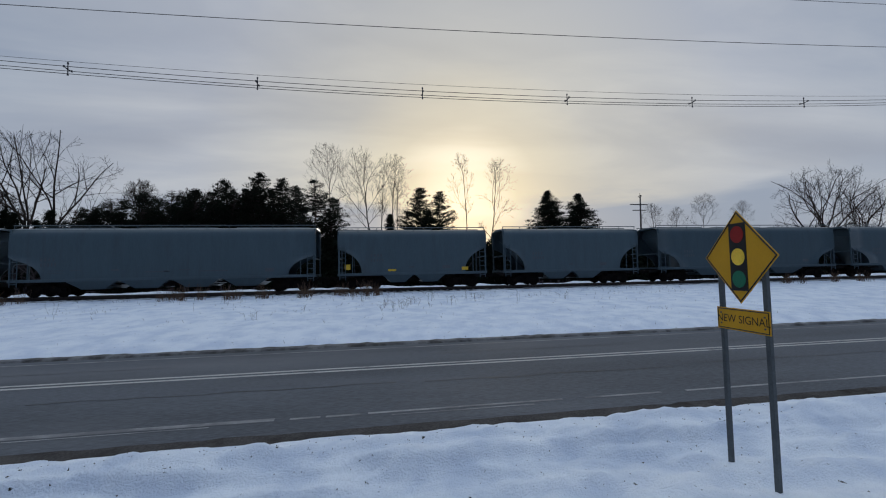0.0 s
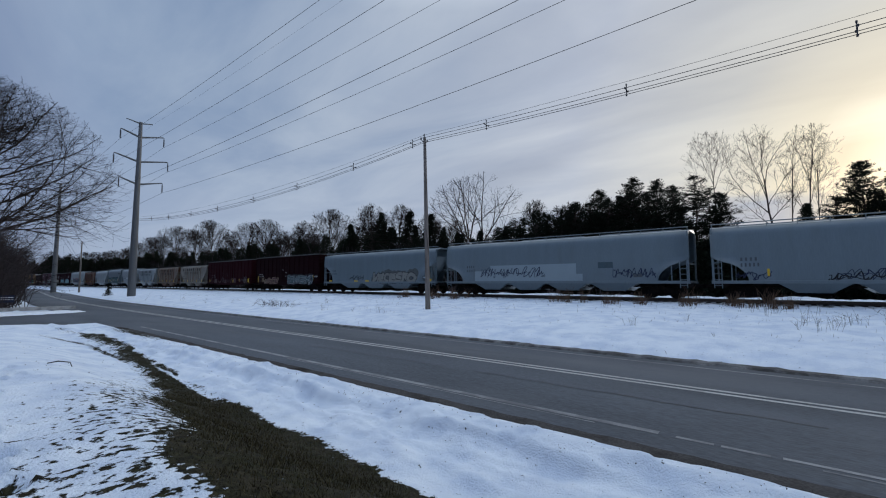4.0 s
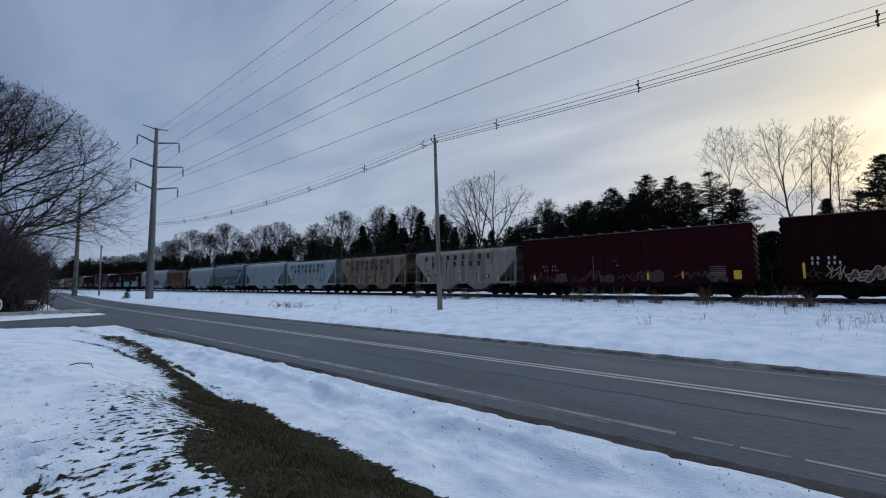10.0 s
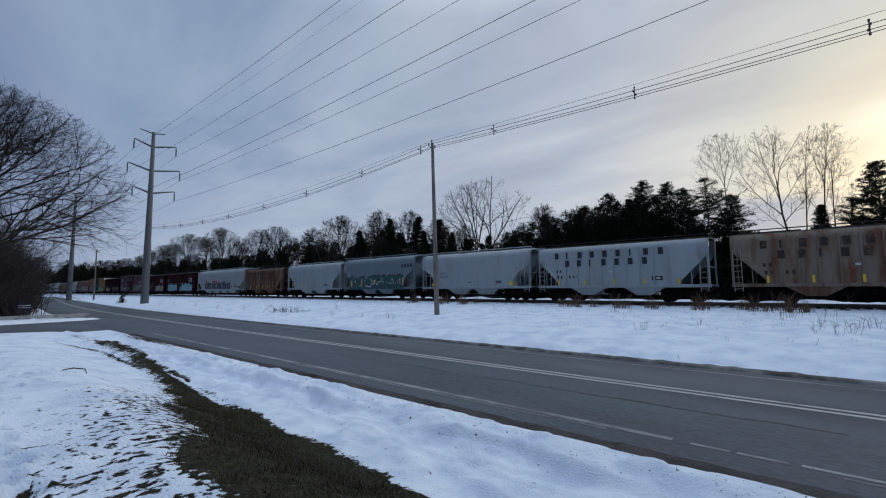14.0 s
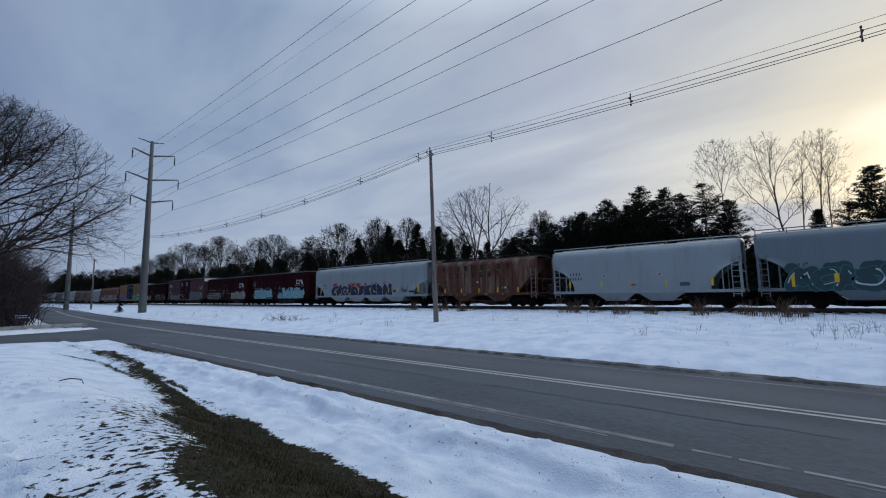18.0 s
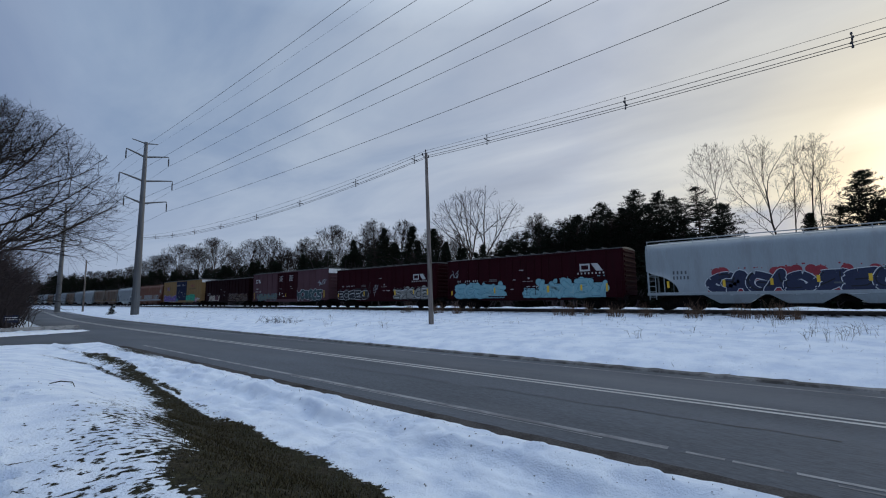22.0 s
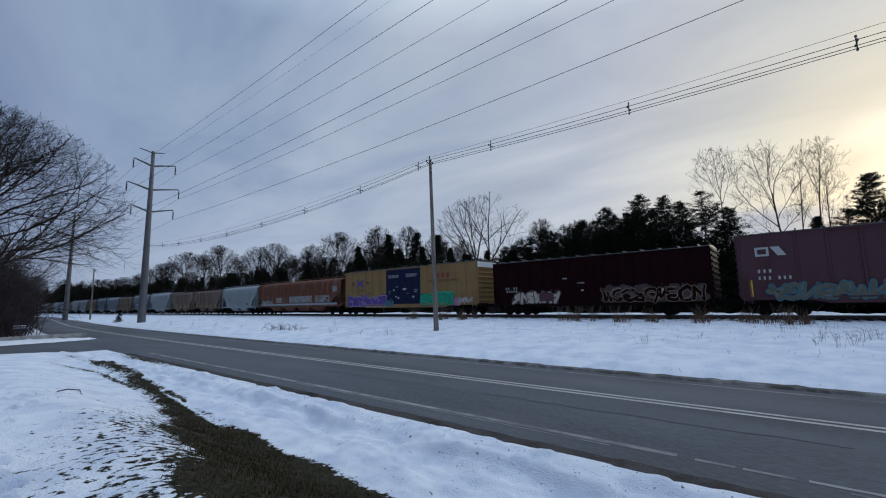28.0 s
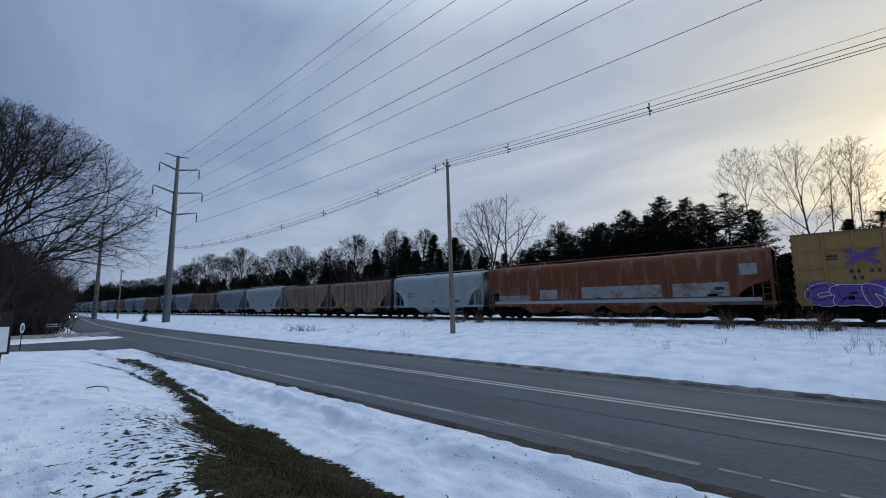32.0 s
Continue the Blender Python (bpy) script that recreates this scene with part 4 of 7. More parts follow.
def hopper(length, height, mat, bays, style, roof_mat=None, label="", group="cars of the freight train"):
    """A covered hopper car: tank with sloping ends, side sheets cut back over the trucks, roof with running board, discharge bays, end frames."""
    half = length / 2
    car = thing("covered_hopper_car", label, "freight car", group=group)
    sill, eave, top = 1.20, height - 0.42, height - 0.12
    # tank: full length under the roof, sloped ends below
    reach = {"curved": 2.6, "ribbed": 2.7, "arched": 2.3}[style]
    bm = bmesh.new()
    rows = []
    levels = [(sill - 0.05, 1.30), (sill + 0.25, 1.52), (2.2, 1.545), (eave - 0.4, 1.545), (eave, 1.50), (top - 0.02, 1.15)]
    for z, wy in levels:
        u = (z - sill) / (eave - 0.5 - sill)
        e = half - 0.75 - reach * max(0.0, 1 - u)
        rows.append([bm.verts.new((sx * e, sy * wy, z)) for sx, sy in ((-1, -1), (1, -1), (1, 1), (-1, 1))])
    for a, b in zip(rows, rows[1:]):
        for i in range(4):
            bm.faces.new((a[i], a[(i + 1) % 4], b[(i + 1) % 4], b[i]))
    bm.faces.new(rows[0][::-1]), bm.faces.new(rows[-1])
    part("tank", bm, mat, car)
    # side sheets: a skin whose ends are cut back round the slope sheets
    for sy in (-1, 1):
        bm = bmesh.new()
        skins = []
        zs = [sill + (eave - sill) * i / 14 for i in range(15)] + [eave + 0.13, eave + 0.22, top]
        for inner in (0.0, 0.03):
            grid = []
            for z in zs:
                u = (z - sill) / (eave - sill)
                if style == "ribbed":      # straight triangular cut
                    cut = 1.95 * max(0.0, 1 - max(u, 0.10) / 0.74) + 0.10
                elif style == "curved":    # low rounded cut
                    cut = 1.95 * max(0.0, 1 - (u / 0.44) ** 2.0) ** 0.6 + 0.06
                else:                      # tall arched cut
                    cut = 1.75 * max(0.0, 1 - (u / 0.62) ** 2.2) ** 0.65 + 0.06
                bulge = 1.60 if z < eave - 0.6 else 1.60 - 0.06 * ((z - eave + 0.6) / 0.6) ** 2
                if z > eave:
                    bulge = 1.54 - 0.30 * ((z - eave) / (top - eave)) ** 1.4
                e, n = half - cut, 12
                grid.append([bm.verts.new((-e + 2 * e * i / n, sy * (bulge - inner), z)) for i in range(n + 1)])
            skins.append(grid)
        for k, grid in enumerate(skins):
            for a, b in zip(grid, grid[1:]):
                for i in range(len(a) - 1):
                    f = (a[i], a[i + 1], b[i + 1], b[i])
                    bm.faces.new(f if (sy < 0) == (k == 0) else f[::-1]).smooth = True
        g0, g1 = skins
        for i in (0, -1):
            for r in range(len(zs) - 1):
                f = (g0[r][i], g0[r + 1][i], g1[r + 1][i], g1[r][i])
                bm.faces.new(f if (i == 0) == (sy > 0) else f[::-1])
        part("side_sheet", bm, mat, car)
        if style == "ribbed" and sy < 0:
            n = 9
            for i in range(n):
                x = -half + 2.5 + (length - 5.0) * i / (n - 1)
                part("rib", boxed(x - 0.05, x + 0.05, SIDE - 0.075, SIDE - 0.002, sill + 0.05, eave - 0.02, bevel=0.015), mat, car)
    # roof and running board
    bm = bmesh.new()
    prof = [(-1.26, top - 0.02), (-0.85, height - 0.02), (0, height + 0.02), (0.85, height - 0.02), (1.26, top - 0.02)]
    ends = [[bm.verts.new((x, y, z)) for y, z in prof] for x in (-half + 0.05, half - 0.05)]
    for i in range(4):
        bm.faces.new((ends[0][i], ends[1][i], ends[1][i + 1], ends[0][i + 1]))
    bm.faces.new(ends[0]), bm.faces.new(ends[1][::-1])
    part("roof", bm, roof_mat or mat, car)
    bm = bmesh.new()
    for y in (-1.28, 1.28):
        rod(bm, (-half + 0.1, y, height + 0.14), (half - 0.1, y, height + 0.14), 0.035, sides=5)
        n = round(length / 1.5)
        for i in range(n + 1):
            x = -half + 0.15 + (length - 0.3) * i / n
            rod(bm, (x, y, top - 0.02), (x, y, height + 0.14), 0.022, sides=4)
    part("running_board_rail", bm, mat if style != "ribbed" else "sill_dark", car)
    for i in range(3):
        x = -half + length * (i + 0.5) / 3
        part("roof_hatch", boxed(x - length / 7.5, x + length / 7.5, -0.33, 0.33, height - 0.03, height + 0.10, bevel=0.04), roof_mat or mat, car)
    # sills and bays
    for sy in (-1, 1):
        y0, y1 = (SIDE - 0.03, SIDE + 0.12) if sy < 0 else (1.48, 1.63)
        part("side_sill", boxed(-half + 0.05, half - 0.05, y0, y1, sill - 0.16, sill + 0.04, bevel=0.015), mat, car)
    part("centre_sill", boxed(-half + 0.1, half - 0.1, -0.3, 0.3, 0.78, 1.15), "sill_dark", car)
    span = length - 2 * (2.9 if style == "ribbed" else 3.3)
    for b in range(bays):
        cx = -span / 2 + span * (b + 0.5) / bays
        wtop, wbot = span / bays * 0.49, span / bays * 0.22
        if style == "ribbed":
            cx, wtop, wbot = 2.0 * (2 * b - 1), 1.42, 0.46
        bm = bmesh.new()
        a = [bm.verts.new((cx + sx * wtop, sy * 1.56, sill - 0.10)) for sx, sy in ((-1, -1), (1, -1), (1, 1), (-1, 1))]
        c = [bm.verts.new((cx + sx * wbot, sy * (1.46 if style == "ribbed" else 1.25), 0.50)) for sx, sy in ((-1, -1), (1, -1), (1, 1), (-1, 1))]
        for i in range(4):
            bm.faces.new((a[i], a[(i + 1) % 4], c[(i + 1) % 4], c[i]))
        bm.faces.new(c[::-1]), bm.faces.new(a)
        bmesh.ops.recalc_face_normals(bm, faces=bm.faces[:])
        bay = part("discharge_bay", bm, mat, car)
        part("outlet_gate", boxed(cx - wbot * 1.1, cx + wbot * 1.1, -0.75, 0.75, 0.36, 0.46, bevel=0.01), "iron", bay)
    bm = bmesh.new()
    rod(bm, (-1.0, -0.75, 0.78), (0.9, -0.75, 0.78), 0.20, sides=10)
    for y in (-1.05, 0.95):
        rod(bm, (-half + 2.6, y, 0.86), (half - 2.6, y, 0.86), 0.05, sides=5)
    for x in (-half * 0.45, -0.2, half * 0.4):
        box(bm, x - 0.25, x + 0.25, -1.15, -0.6, 0.62, 0.98)
        rod(bm, (x - 1.2, -1.2, 0.70), (x + 1.2, -1.2, 0.78), 0.03, sides=4)
    part("brake_gear", bm, "iron", car)
    # end frames: corner posts, slope-sheet struts, ladders and the end platform
    for s in (-1, 1):
        bm = bmesh.new()
        for y in (-1.52, 1.46):
            box(bm, s * (half - 0.14) - 0.05, s * (half - 0.14) + 0.05, y - 0.04, y + 0.06, sill - 0.1, top - 0.05)
            rod(bm, (s * (half - 1.15), y, sill), (s * (half - 1.15), y, sill + (eave - sill) * 0.55), 0.035, sides=5)
        box(bm, s * (half - 0.14) - 0.04, s * (half - 0.14) + 0.04, -1.5, 1.5, sill - 0.14, sill + 0.02)
        box(bm, s * (half - 0.14) - 0.04, s * (half - 0.14) + 0.04, -1.5, 1.5, 2.35, 2.45)
        part("end_frame", bm, mat, car)
        ladder(car, s * (half - 0.42), sill - 0.45, 2.6 if style == "curved" else 3.3, mat if style != "ribbed" else "tan_pale")
        bm = bmesh.new()
        box(bm, min(s * (half - 0.1), s * (half - 1.9)), max(s * (half - 0.1), s * (half - 1.9)), -1.35, 1.35, sill - 0.14, sill - 0.08)
        part("end_platform", bm, "sill_dark", car)
    running_gear(car, half, 1.95)
    return car


def boxcar(length, height, mat, label, posts=10, door_w=3.0, door_at=0.0, door_mat=None, end_mat=None, floor=1.10, rails=0, group="cars of the freight train", top_white=False):
    """A boxcar: sides with posts, a sliding door, corrugated ends, a low-pitched roof, sills, ladders."""
    half = length / 2
    car = thing("boxcar", label, "freight car", group=group)
    eave = height - 0.16
    part("body", boxed(-half + 0.06, half - 0.06, -1.55, 1.55, floor, eave), mat, car)
    bm = bmesh.new()
    prof = [(-1.62, eave), (-1.62, eave + 0.05), (-0.9, height - 0.03), (0, height), (0.9, height - 0.03), (1.62, eave + 0.05), (1.62, eave)]
    ends = [[bm.verts.new((x, y, z)) for y, z in prof] for x in (-half, half)]
    for i in range(7):
        bm.faces.new((ends[0][i], ends[1][i], ends[1][(i + 1) % 7], ends[0][(i + 1) % 7]))
    bm.faces.new(ends[0]), bm.faces.new(ends[1][::-1])
    bmesh.ops.recalc_face_normals(bm, faces=bm.faces[:])
    part("roof", bm, "white" if top_white else "galvanised", car)
    for i in range(int(length / 1.2)):
        x = -half + 0.6 + i * 1.2
        part("roof_rib", boxed(x - 0.04, x + 0.04, -1.45, 1.45, height - 0.05, height + 0.035, bevel=0.01), "galvanised", car)
    d0, d1 = door_at - door_w / 2, door_at + door_w / 2
    for i in range(posts + 1):
        x = -half + 0.14 + (length - 0.28) * i / posts
        if d0 - 0.1 < x < d1 + 0.1:
            continue
        part("side_post", boxed(x - 0.055, x + 0.055, SIDE - 0.02, -1.545, floor + 0.02, eave - 0.02, bevel=0.015), mat, car)
    for k in range(rails):
        z = floor + (eave - floor) * (k + 1) / (rails + 1)
        for a, b in ((-half + 0.2, d0 - 0.1), (d1 + 0.1, half - 0.2)):
            part("side_rail", boxed(a, b, SIDE - 0.012, -1.545, z - 0.03, z + 0.03, bevel=0.008), mat, car)
    door = part("door", boxed(d0, d1, SIDE - 0.035, -1.54, floor + 0.06, eave - 0.10, bevel=0.02), door_mat or mat, car, "sliding door")
    for k in range(4):
        z = floor + 0.5 + (eave - floor - 1.0) * k / 3
        part("door_panel", boxed(d0 + 0.08, d1 - 0.08, SIDE - 0.05, SIDE - 0.034, z - 0.05, z + 0.05, bevel=0.01), door_mat or mat, door)
    bm = bmesh.new()
    for x in (d0 + door_w * 0.18, d0 + door_w * 0.42, d1 - door_w * 0.42, d1 - door_w * 0.18):
        rod(bm, (x, SIDE - 0.07, floor + 0.1), (x, SIDE - 0.07, eave - 0.15), 0.022, sides=5)
    part("lock_rod", bm, door_mat or mat, door)
    bm = boxed(d0 - door_w * 0.6, d1 + door_w * 0.7, SIDE - 0.05, SIDE + 0.04, floor - 0.02, floor + 0.06)
    box(bm, d0 - door_w * 0.6, d1 + door_w * 0.7, SIDE - 0.05, SIDE + 0.04, eave - 0.09, eave - 0.02)
    part("door_track", bm, mat, car)
    for sy in (-1, 1):
        y0, y1 = (SIDE - 0.01, -1.46) if sy < 0 else (1.46, 1.61)
        bm = slab(bmesh.new(), [(-half + 0.1, floor + 0.03), (half - 0.1, floor + 0.03), (half - 0.1, floor - 0.12), (half - 3.2, floor - 0.12), (half - 4.2, floor - 0.32), (-half + 4.2, floor - 0.32), (-half + 3.2, floor - 0.12), (-half + 0.1, floor - 0.12)], y0, y1)
        part("side_sill", bm, mat, car)
    part("centre_sill", boxed(-half + 0.2, half - 0.2, -0.3, 0.3, 0.72, floor), "sill_dark", car)
    for s in (-1, 1):
        end = part("end_wall", boxed(min(s * (half - 0.07), s * half), max(s * (half - 0.07), s * half), -1.55, 1.55, floor, eave - 0.002), end_mat or mat, car)
        for k in range(9):
            z = floor + 0.28 + (eave - floor - 0.5) * k / 8
            bm = bmesh.new()
            rod(bm, (s * half, -1.4, z), (s * half, 1.4, z), 0.085, sides=8)
            part("corrugation", bm, end_mat or mat, end)
        ladder(car, s * (half - 0.40), floor - 0.35, 2.4, mat, y=SIDE - 0.06)
        bm = bmesh.new()
        for z in (floor - 0.12, floor - 0.45):
            rod(bm, (s * (half - 0.18), SIDE + 0.02, z), (s * (half - 0.62), SIDE + 0.02, z), 0.02, sides=4)
        for x in (0.18, 0.62):
            rod(bm, (s * (half - x), SIDE + 0.02, floor), (s * (half - x), SIDE + 0.02, floor - 0.45), 0.02, sides=4)
        part("stirrup", bm, "iron", car)
    running_gear(car, half, 2.0)
    return car


def reflectors(car, length, z=1.45, n=6, h=0.5, inset=1.2):
    """Yellow safety strips along the sill."""
    for i in range(n):
        x = -length / 2 + inset + (length - 2 * inset) * i / (n - 1)
        part("reflector", boxed(x - 0.06, x + 0.06, SIDE - 0.09, SIDE - 0.076, z, z + h), "yellow_paint", car)


def company_blocks(car, x0, x1, z, n_top, n_low, mat):
    """Two lines of large company lettering, each letter as a plain bar."""
    w = (x1 - x0) / n_top
    at = [(x0 + i * w + 0.04, z) for i in range(n_top)] + [(x0 + (i + 0.9) * w + 0.04, z - 0.64) for i in range(n_low)]
    rows = [(x + 0.02, x + (0.12 if i % 5 == 1 else 0.34), b, b + 0.48) for i, (x, b) in enumerate(at)]
    marks(car, rows, mat, "company_lettering", SIDE - 0.076)


def ribbon_mark(car, x, z, w, h, mat="white_letter"):
    """A company's emblem as a plain shape: an open frame and a slanted band."""
    t = h * 0.22
    bm = bmesh.new()
    for a in ((x, x + t, z, z + h), (x + t, x + w * 0.45 - t, z, z + t), (x + t, x + w * 0.45 - t, z + h - t, z + h), (x + w * 0.45 - t, x + w * 0.45, z, z + h)):
        decal(bm, [(a[0], a[2]), (a[1], a[2]), (a[1], a[3]), (a[0], a[3])], SIDE - 0.028)
    decal(bm, [(x + w * 0.72, z), (x + w, z), (x + w * 0.78, z + h), (x + w * 0.50, z + h)], SIDE - 0.0284)
    part("emblem", bm, mat, car)


# ---- poles, towers and wires ----
TOWER_X, TOWER_Y = -82.0, 21.04
LEVELS = ((25.9, 18.38, 24.5), (21.75, 17.68, 25.25), (17.95, 18.5, 24.57))      # wire height, y of the nearer and of the farther wire


def tower(m, label, extra=0.0):
    """A tubular steel tower with three pairs of upswept arms, insulators and two earth-wire arms."""
    t = thing("transmission_tower", label, "transmission tower", m, "towers of the high-voltage line")
    base, top = -1.0, 29.35 + extra
    bm = bmesh.new()
    for a, b, r0, r1 in ((base, 10, 0.62, 0.50), (10, 20, 0.50, 0.38), (20, top, 0.38, 0.26)):
        rod(bm, (0, 0, a), (0, 0, b), r0, r1, 12)
    part("shaft", bm, "tower_steel", t)
    for z in (10, 20):
        bm = bmesh.new()
        r = 0.51 if z == 10 else 0.39
        rod(bm, (0, 0, z - 0.15), (0, 0, z + 0.15), r + 0.02, r + 0.02, 12)
        part("joint_collar", bm, "tower_steel", t)
    bm = bmesh.new()
    rod(bm, (0, 0, -0.9), (0, 0, 0.12), 0.95, 0.9, 14)
    part("footing", bm, "concrete", t)
    part("marker_plate", boxed(-0.45, 0.0, -0.66, -0.60, 3.3, 3.45), "white", t)
    for z, y0, y1 in LEVELS:
        for yy in (y0, y1):
            s = yy - TOWER_Y
            lift = 1.45
            bm = tube(bmesh.new(), [(0, 0, z + lift - 0.05 + extra - 0.55), (0, s * 0.5, z + lift - 0.15 + extra), (0, s * 0.94, z + lift + 0.22 + extra), (0, s, z + lift + 0.20 + extra)], [0.17, 0.14, 0.10, 0.09], 6)
            arm = part("arm", bm, "tower_steel", t)
            bm = bmesh.new()
            for k in range(9):
                zz = z + extra + 0.15 + k * (lift - 0.2) / 9
                rod(bm, (0, s, zz), (0, s, zz + 0.09), 0.13, 0.07, 8)
            rod(bm, (0, s, z + extra), (0, s, z + extra + lift + 0.2), 0.05, sides=5)
            part("insulator", bm, "insulator", arm)
    for s in (-2.0, 1.7):
        bm = tube(bmesh.new(), [(0, 0, top - 0.25), (0, s * 0.6, top - 0.02), (0, s, top + 0.08)], [0.12, 0.09, 0.07], 6)
        part("earth_wire_arm", bm, "tower_steel", t)
    return t


def utility_pole(m, height, label, lean=(0, 0), top_arm=False):
    p = thing("utility_pole", label, "utility pole", m, "poles of the roadside line")
    bm = tube(bmesh.new(), [(lean[0] * k / 5, lean[1] * k / 5, -0.5 + (height + 0.5) * k / 5) for k in range(6)], [0.20 - 0.018 * k for k in range(6)], 10)
    part("pole", bm, "pole_wood", p)
    top = (lean[0], lean[1])
    bm = bmesh.new()
    for dz, dy in ((-0.25, -0.35), (-0.25, 0.35), (0.12, 0.0)):
        tube(bm, [(top[0], top[1], height + dz - 0.2), (top[0] - 0.05, top[1] + dy, height + dz)], 0.03, 5)
        rod(bm, (top[0] - 0.05, top[1] + dy, height + dz), (top[0] - 0.05, top[1] + dy, height + dz + 0.16), 0.06, 0.04, 8)
    part("insulator_bracket", bm, "insulator", p)
    if top_arm:
        part("crossarm", boxed(-1.5, 1.5, -0.06, 0.06, height - 1.6, height - 1.45), "pole_wood", p)
        part("crossarm", boxed(-1.1, 1.1, -0.06, 0.06, height - 2.5, height - 2.38), "pole_wood", p)
    return p


def hang(a, b, sag, n=24):
    a, b = Vector(a), Vector(b)
    return [a.lerp(b, i / n) - Vector((0, 0, sag * 4 * (i / n) * (1 - i / n))) for i in range(n + 1)]


def wire(name, pts, r, label, group):
    tagged(part(name, tube(bmesh.new(), pts, r, 4), "wire"), label, "wire", group)


def build_lines():
    tower(Matrix.Translation((TOWER_X, TOWER_Y, 0.55)) @ pose(0, 0, -0.55), "tall grey tubular steel tower on the snowy verge")
    tower(Matrix.Translation((-149.5, TOWER_Y + 0.2, 0.0)), "grey tubular steel tower standing behind bare branches")
    tower(Matrix.Translation((60.0, TOWER_Y, 0.0)), "grey tubular steel tower further up the road", 2.1)
    far = (60.0, 2.1)
    for z, y0, y1 in LEVELS:
        for y in (y0, y1):
            wire("conductor", hang((TOWER_X, y, z), (far[0], y, z + far[1]), 1.75, 36), 0.021, "thin dark overhead conductor", "high-voltage conductors")
            wire("conductor", hang((-149.5, y + 0.2, z), (TOWER_X, y, z), 0.7), 0.021, "thin dark overhead conductor", "high-voltage conductors")
            wire("conductor", hang((-230, y + 6, z), (-149.5, y + 0.2, z), 0.9), 0.021, "thin dark overhead conductor", "high-voltage conductors")
    for y in (22.74,):
        wire("earth_wire", hang((TOWER_X, y, 29.4), (60, y, 31.3), 1.5, 30), 0.010, "very thin earth wire between the tower tops", "earth wires")
        wire("earth_wire", hang((-149.5, y, 29.4), (TOWER_X, y, 29.4), 0.5), 0.010, "very thin earth wire between the tower tops", "earth wires")
    # the lower line on wooden poles, with spacers
    utility_pole(Matrix.Translation((-20.43, 23.4, 0.62)), 13.1, "weathered grey wooden utility pole leaning a little, on the verge", (-0.36, 0.0))
    utility_pole(Matrix.Translation((41.0, 23.6, 0.62)), 13.95, "weathered wooden utility pole on the verge")
    utility_pole(Matrix.Translation((-130.0, 23.0, 0.8)), 11.6, "thin wooden utility pole far along the verge")
    utility_pole(Matrix.Translation((41.5, 60.0, 1.1)), 13.2, "old wooden pole with two crossarms beyond the track", (0.3, 0), True)
    ends = ((-20.79, 23.4, 13.75), (41.0, 23.6, 14.70))
    left = ((-82.0, 21.2, 13.25), (-20.79, 23.4, 13.75))
    for (a, b), sag in ((ends, 0.97), (left, 1.55)):
        for dy, dz in ((-0.28, -0.16), (0.28, -0.16), (0.0, -0.42), (0.0, 0.16)):
            r = 0.010 if dz > 0 else 0.017
            wire("line_wire", hang((a[0], a[1] + dy, a[2] + dz), (b[0], b[1] + dy, b[2] + dz), sag * (0.8 if dz > 0 else 1.0), 30), r, "black covered line wire with spacers", "roadside line wires")
    wire("line_wire", hang((-130, 23, 12.3), (-82, 21.2, 13.2), 0.8), 0.03, "black covered line wire", "roadside line wires")
    spots = [(ends, 0.97, (-15.2, -6.14, 2.85, 11.76, 20.4, 29.0, 37.0)), (left, 1.55, (-22.0, -28.9, -37.3, -45.6, -54.0, -61.5, -69.0, -75.5))]
    for (a, b), sag, xs in spots:
        for x in xs:
            u = (x - a[0]) / (b[0] - a[0])
            c = Vector(a).lerp(Vector(b), u) - Vector((0, 0, sag * 4 * u * (1 - u) + 0.2))
            bm = bmesh.new()
            for dy, dz in ((-0.30, 0.04), (0.30, 0.04), (0, -0.30), (0, 0.36)):
                rod(bm, c, c + Vector((0, dy, dz)), 0.03, 0.022, 6)
                rod(bm, c + Vector((0, dy * 0.9, dz * 0.9 - 0.04)), c + Vector((0, dy * 0.9, dz * 0.9 + 0.05)), 0.045, 0.04, 6)
            tagged(part("wire_spacer", bm, "insulator"), "black diamond-shaped spacer clamped on the line wires", "wire spacer", "wire spacers")


build_lines()


# ---- trees ----
def tubes_mesh(name, limbs, mat):
    verts, faces = [], []
    for pts, rs, sides in limbs:
        base = len(verts)
        for i, p in enumerate(pts):
            d = (pts[min(i + 1, len(pts) - 1)] - pts[max(i - 1, 0)]).normalized()
            a = d.orthogonal().normalized()
            b = d.cross(a)
            for k in range(sides):
                c, s = math.cos(2 * math.pi * k / sides), math.sin(2 * math.pi * k / sides)
                verts.append(tuple(p + rs[i] * (c * a + s * b)))
        for i in range(len(pts) - 1):
            for k in range(sides):
                j = (k + 1) % sides
                faces.append((base + i * sides + k, base + i * sides + j, base + (i + 1) * sides + j, base + (i + 1) * sides + k))
    me = bpy.data.meshes.new(name)
    me.from_pydata(verts, [], faces)
    me.materials.append(M[mat])
    return me


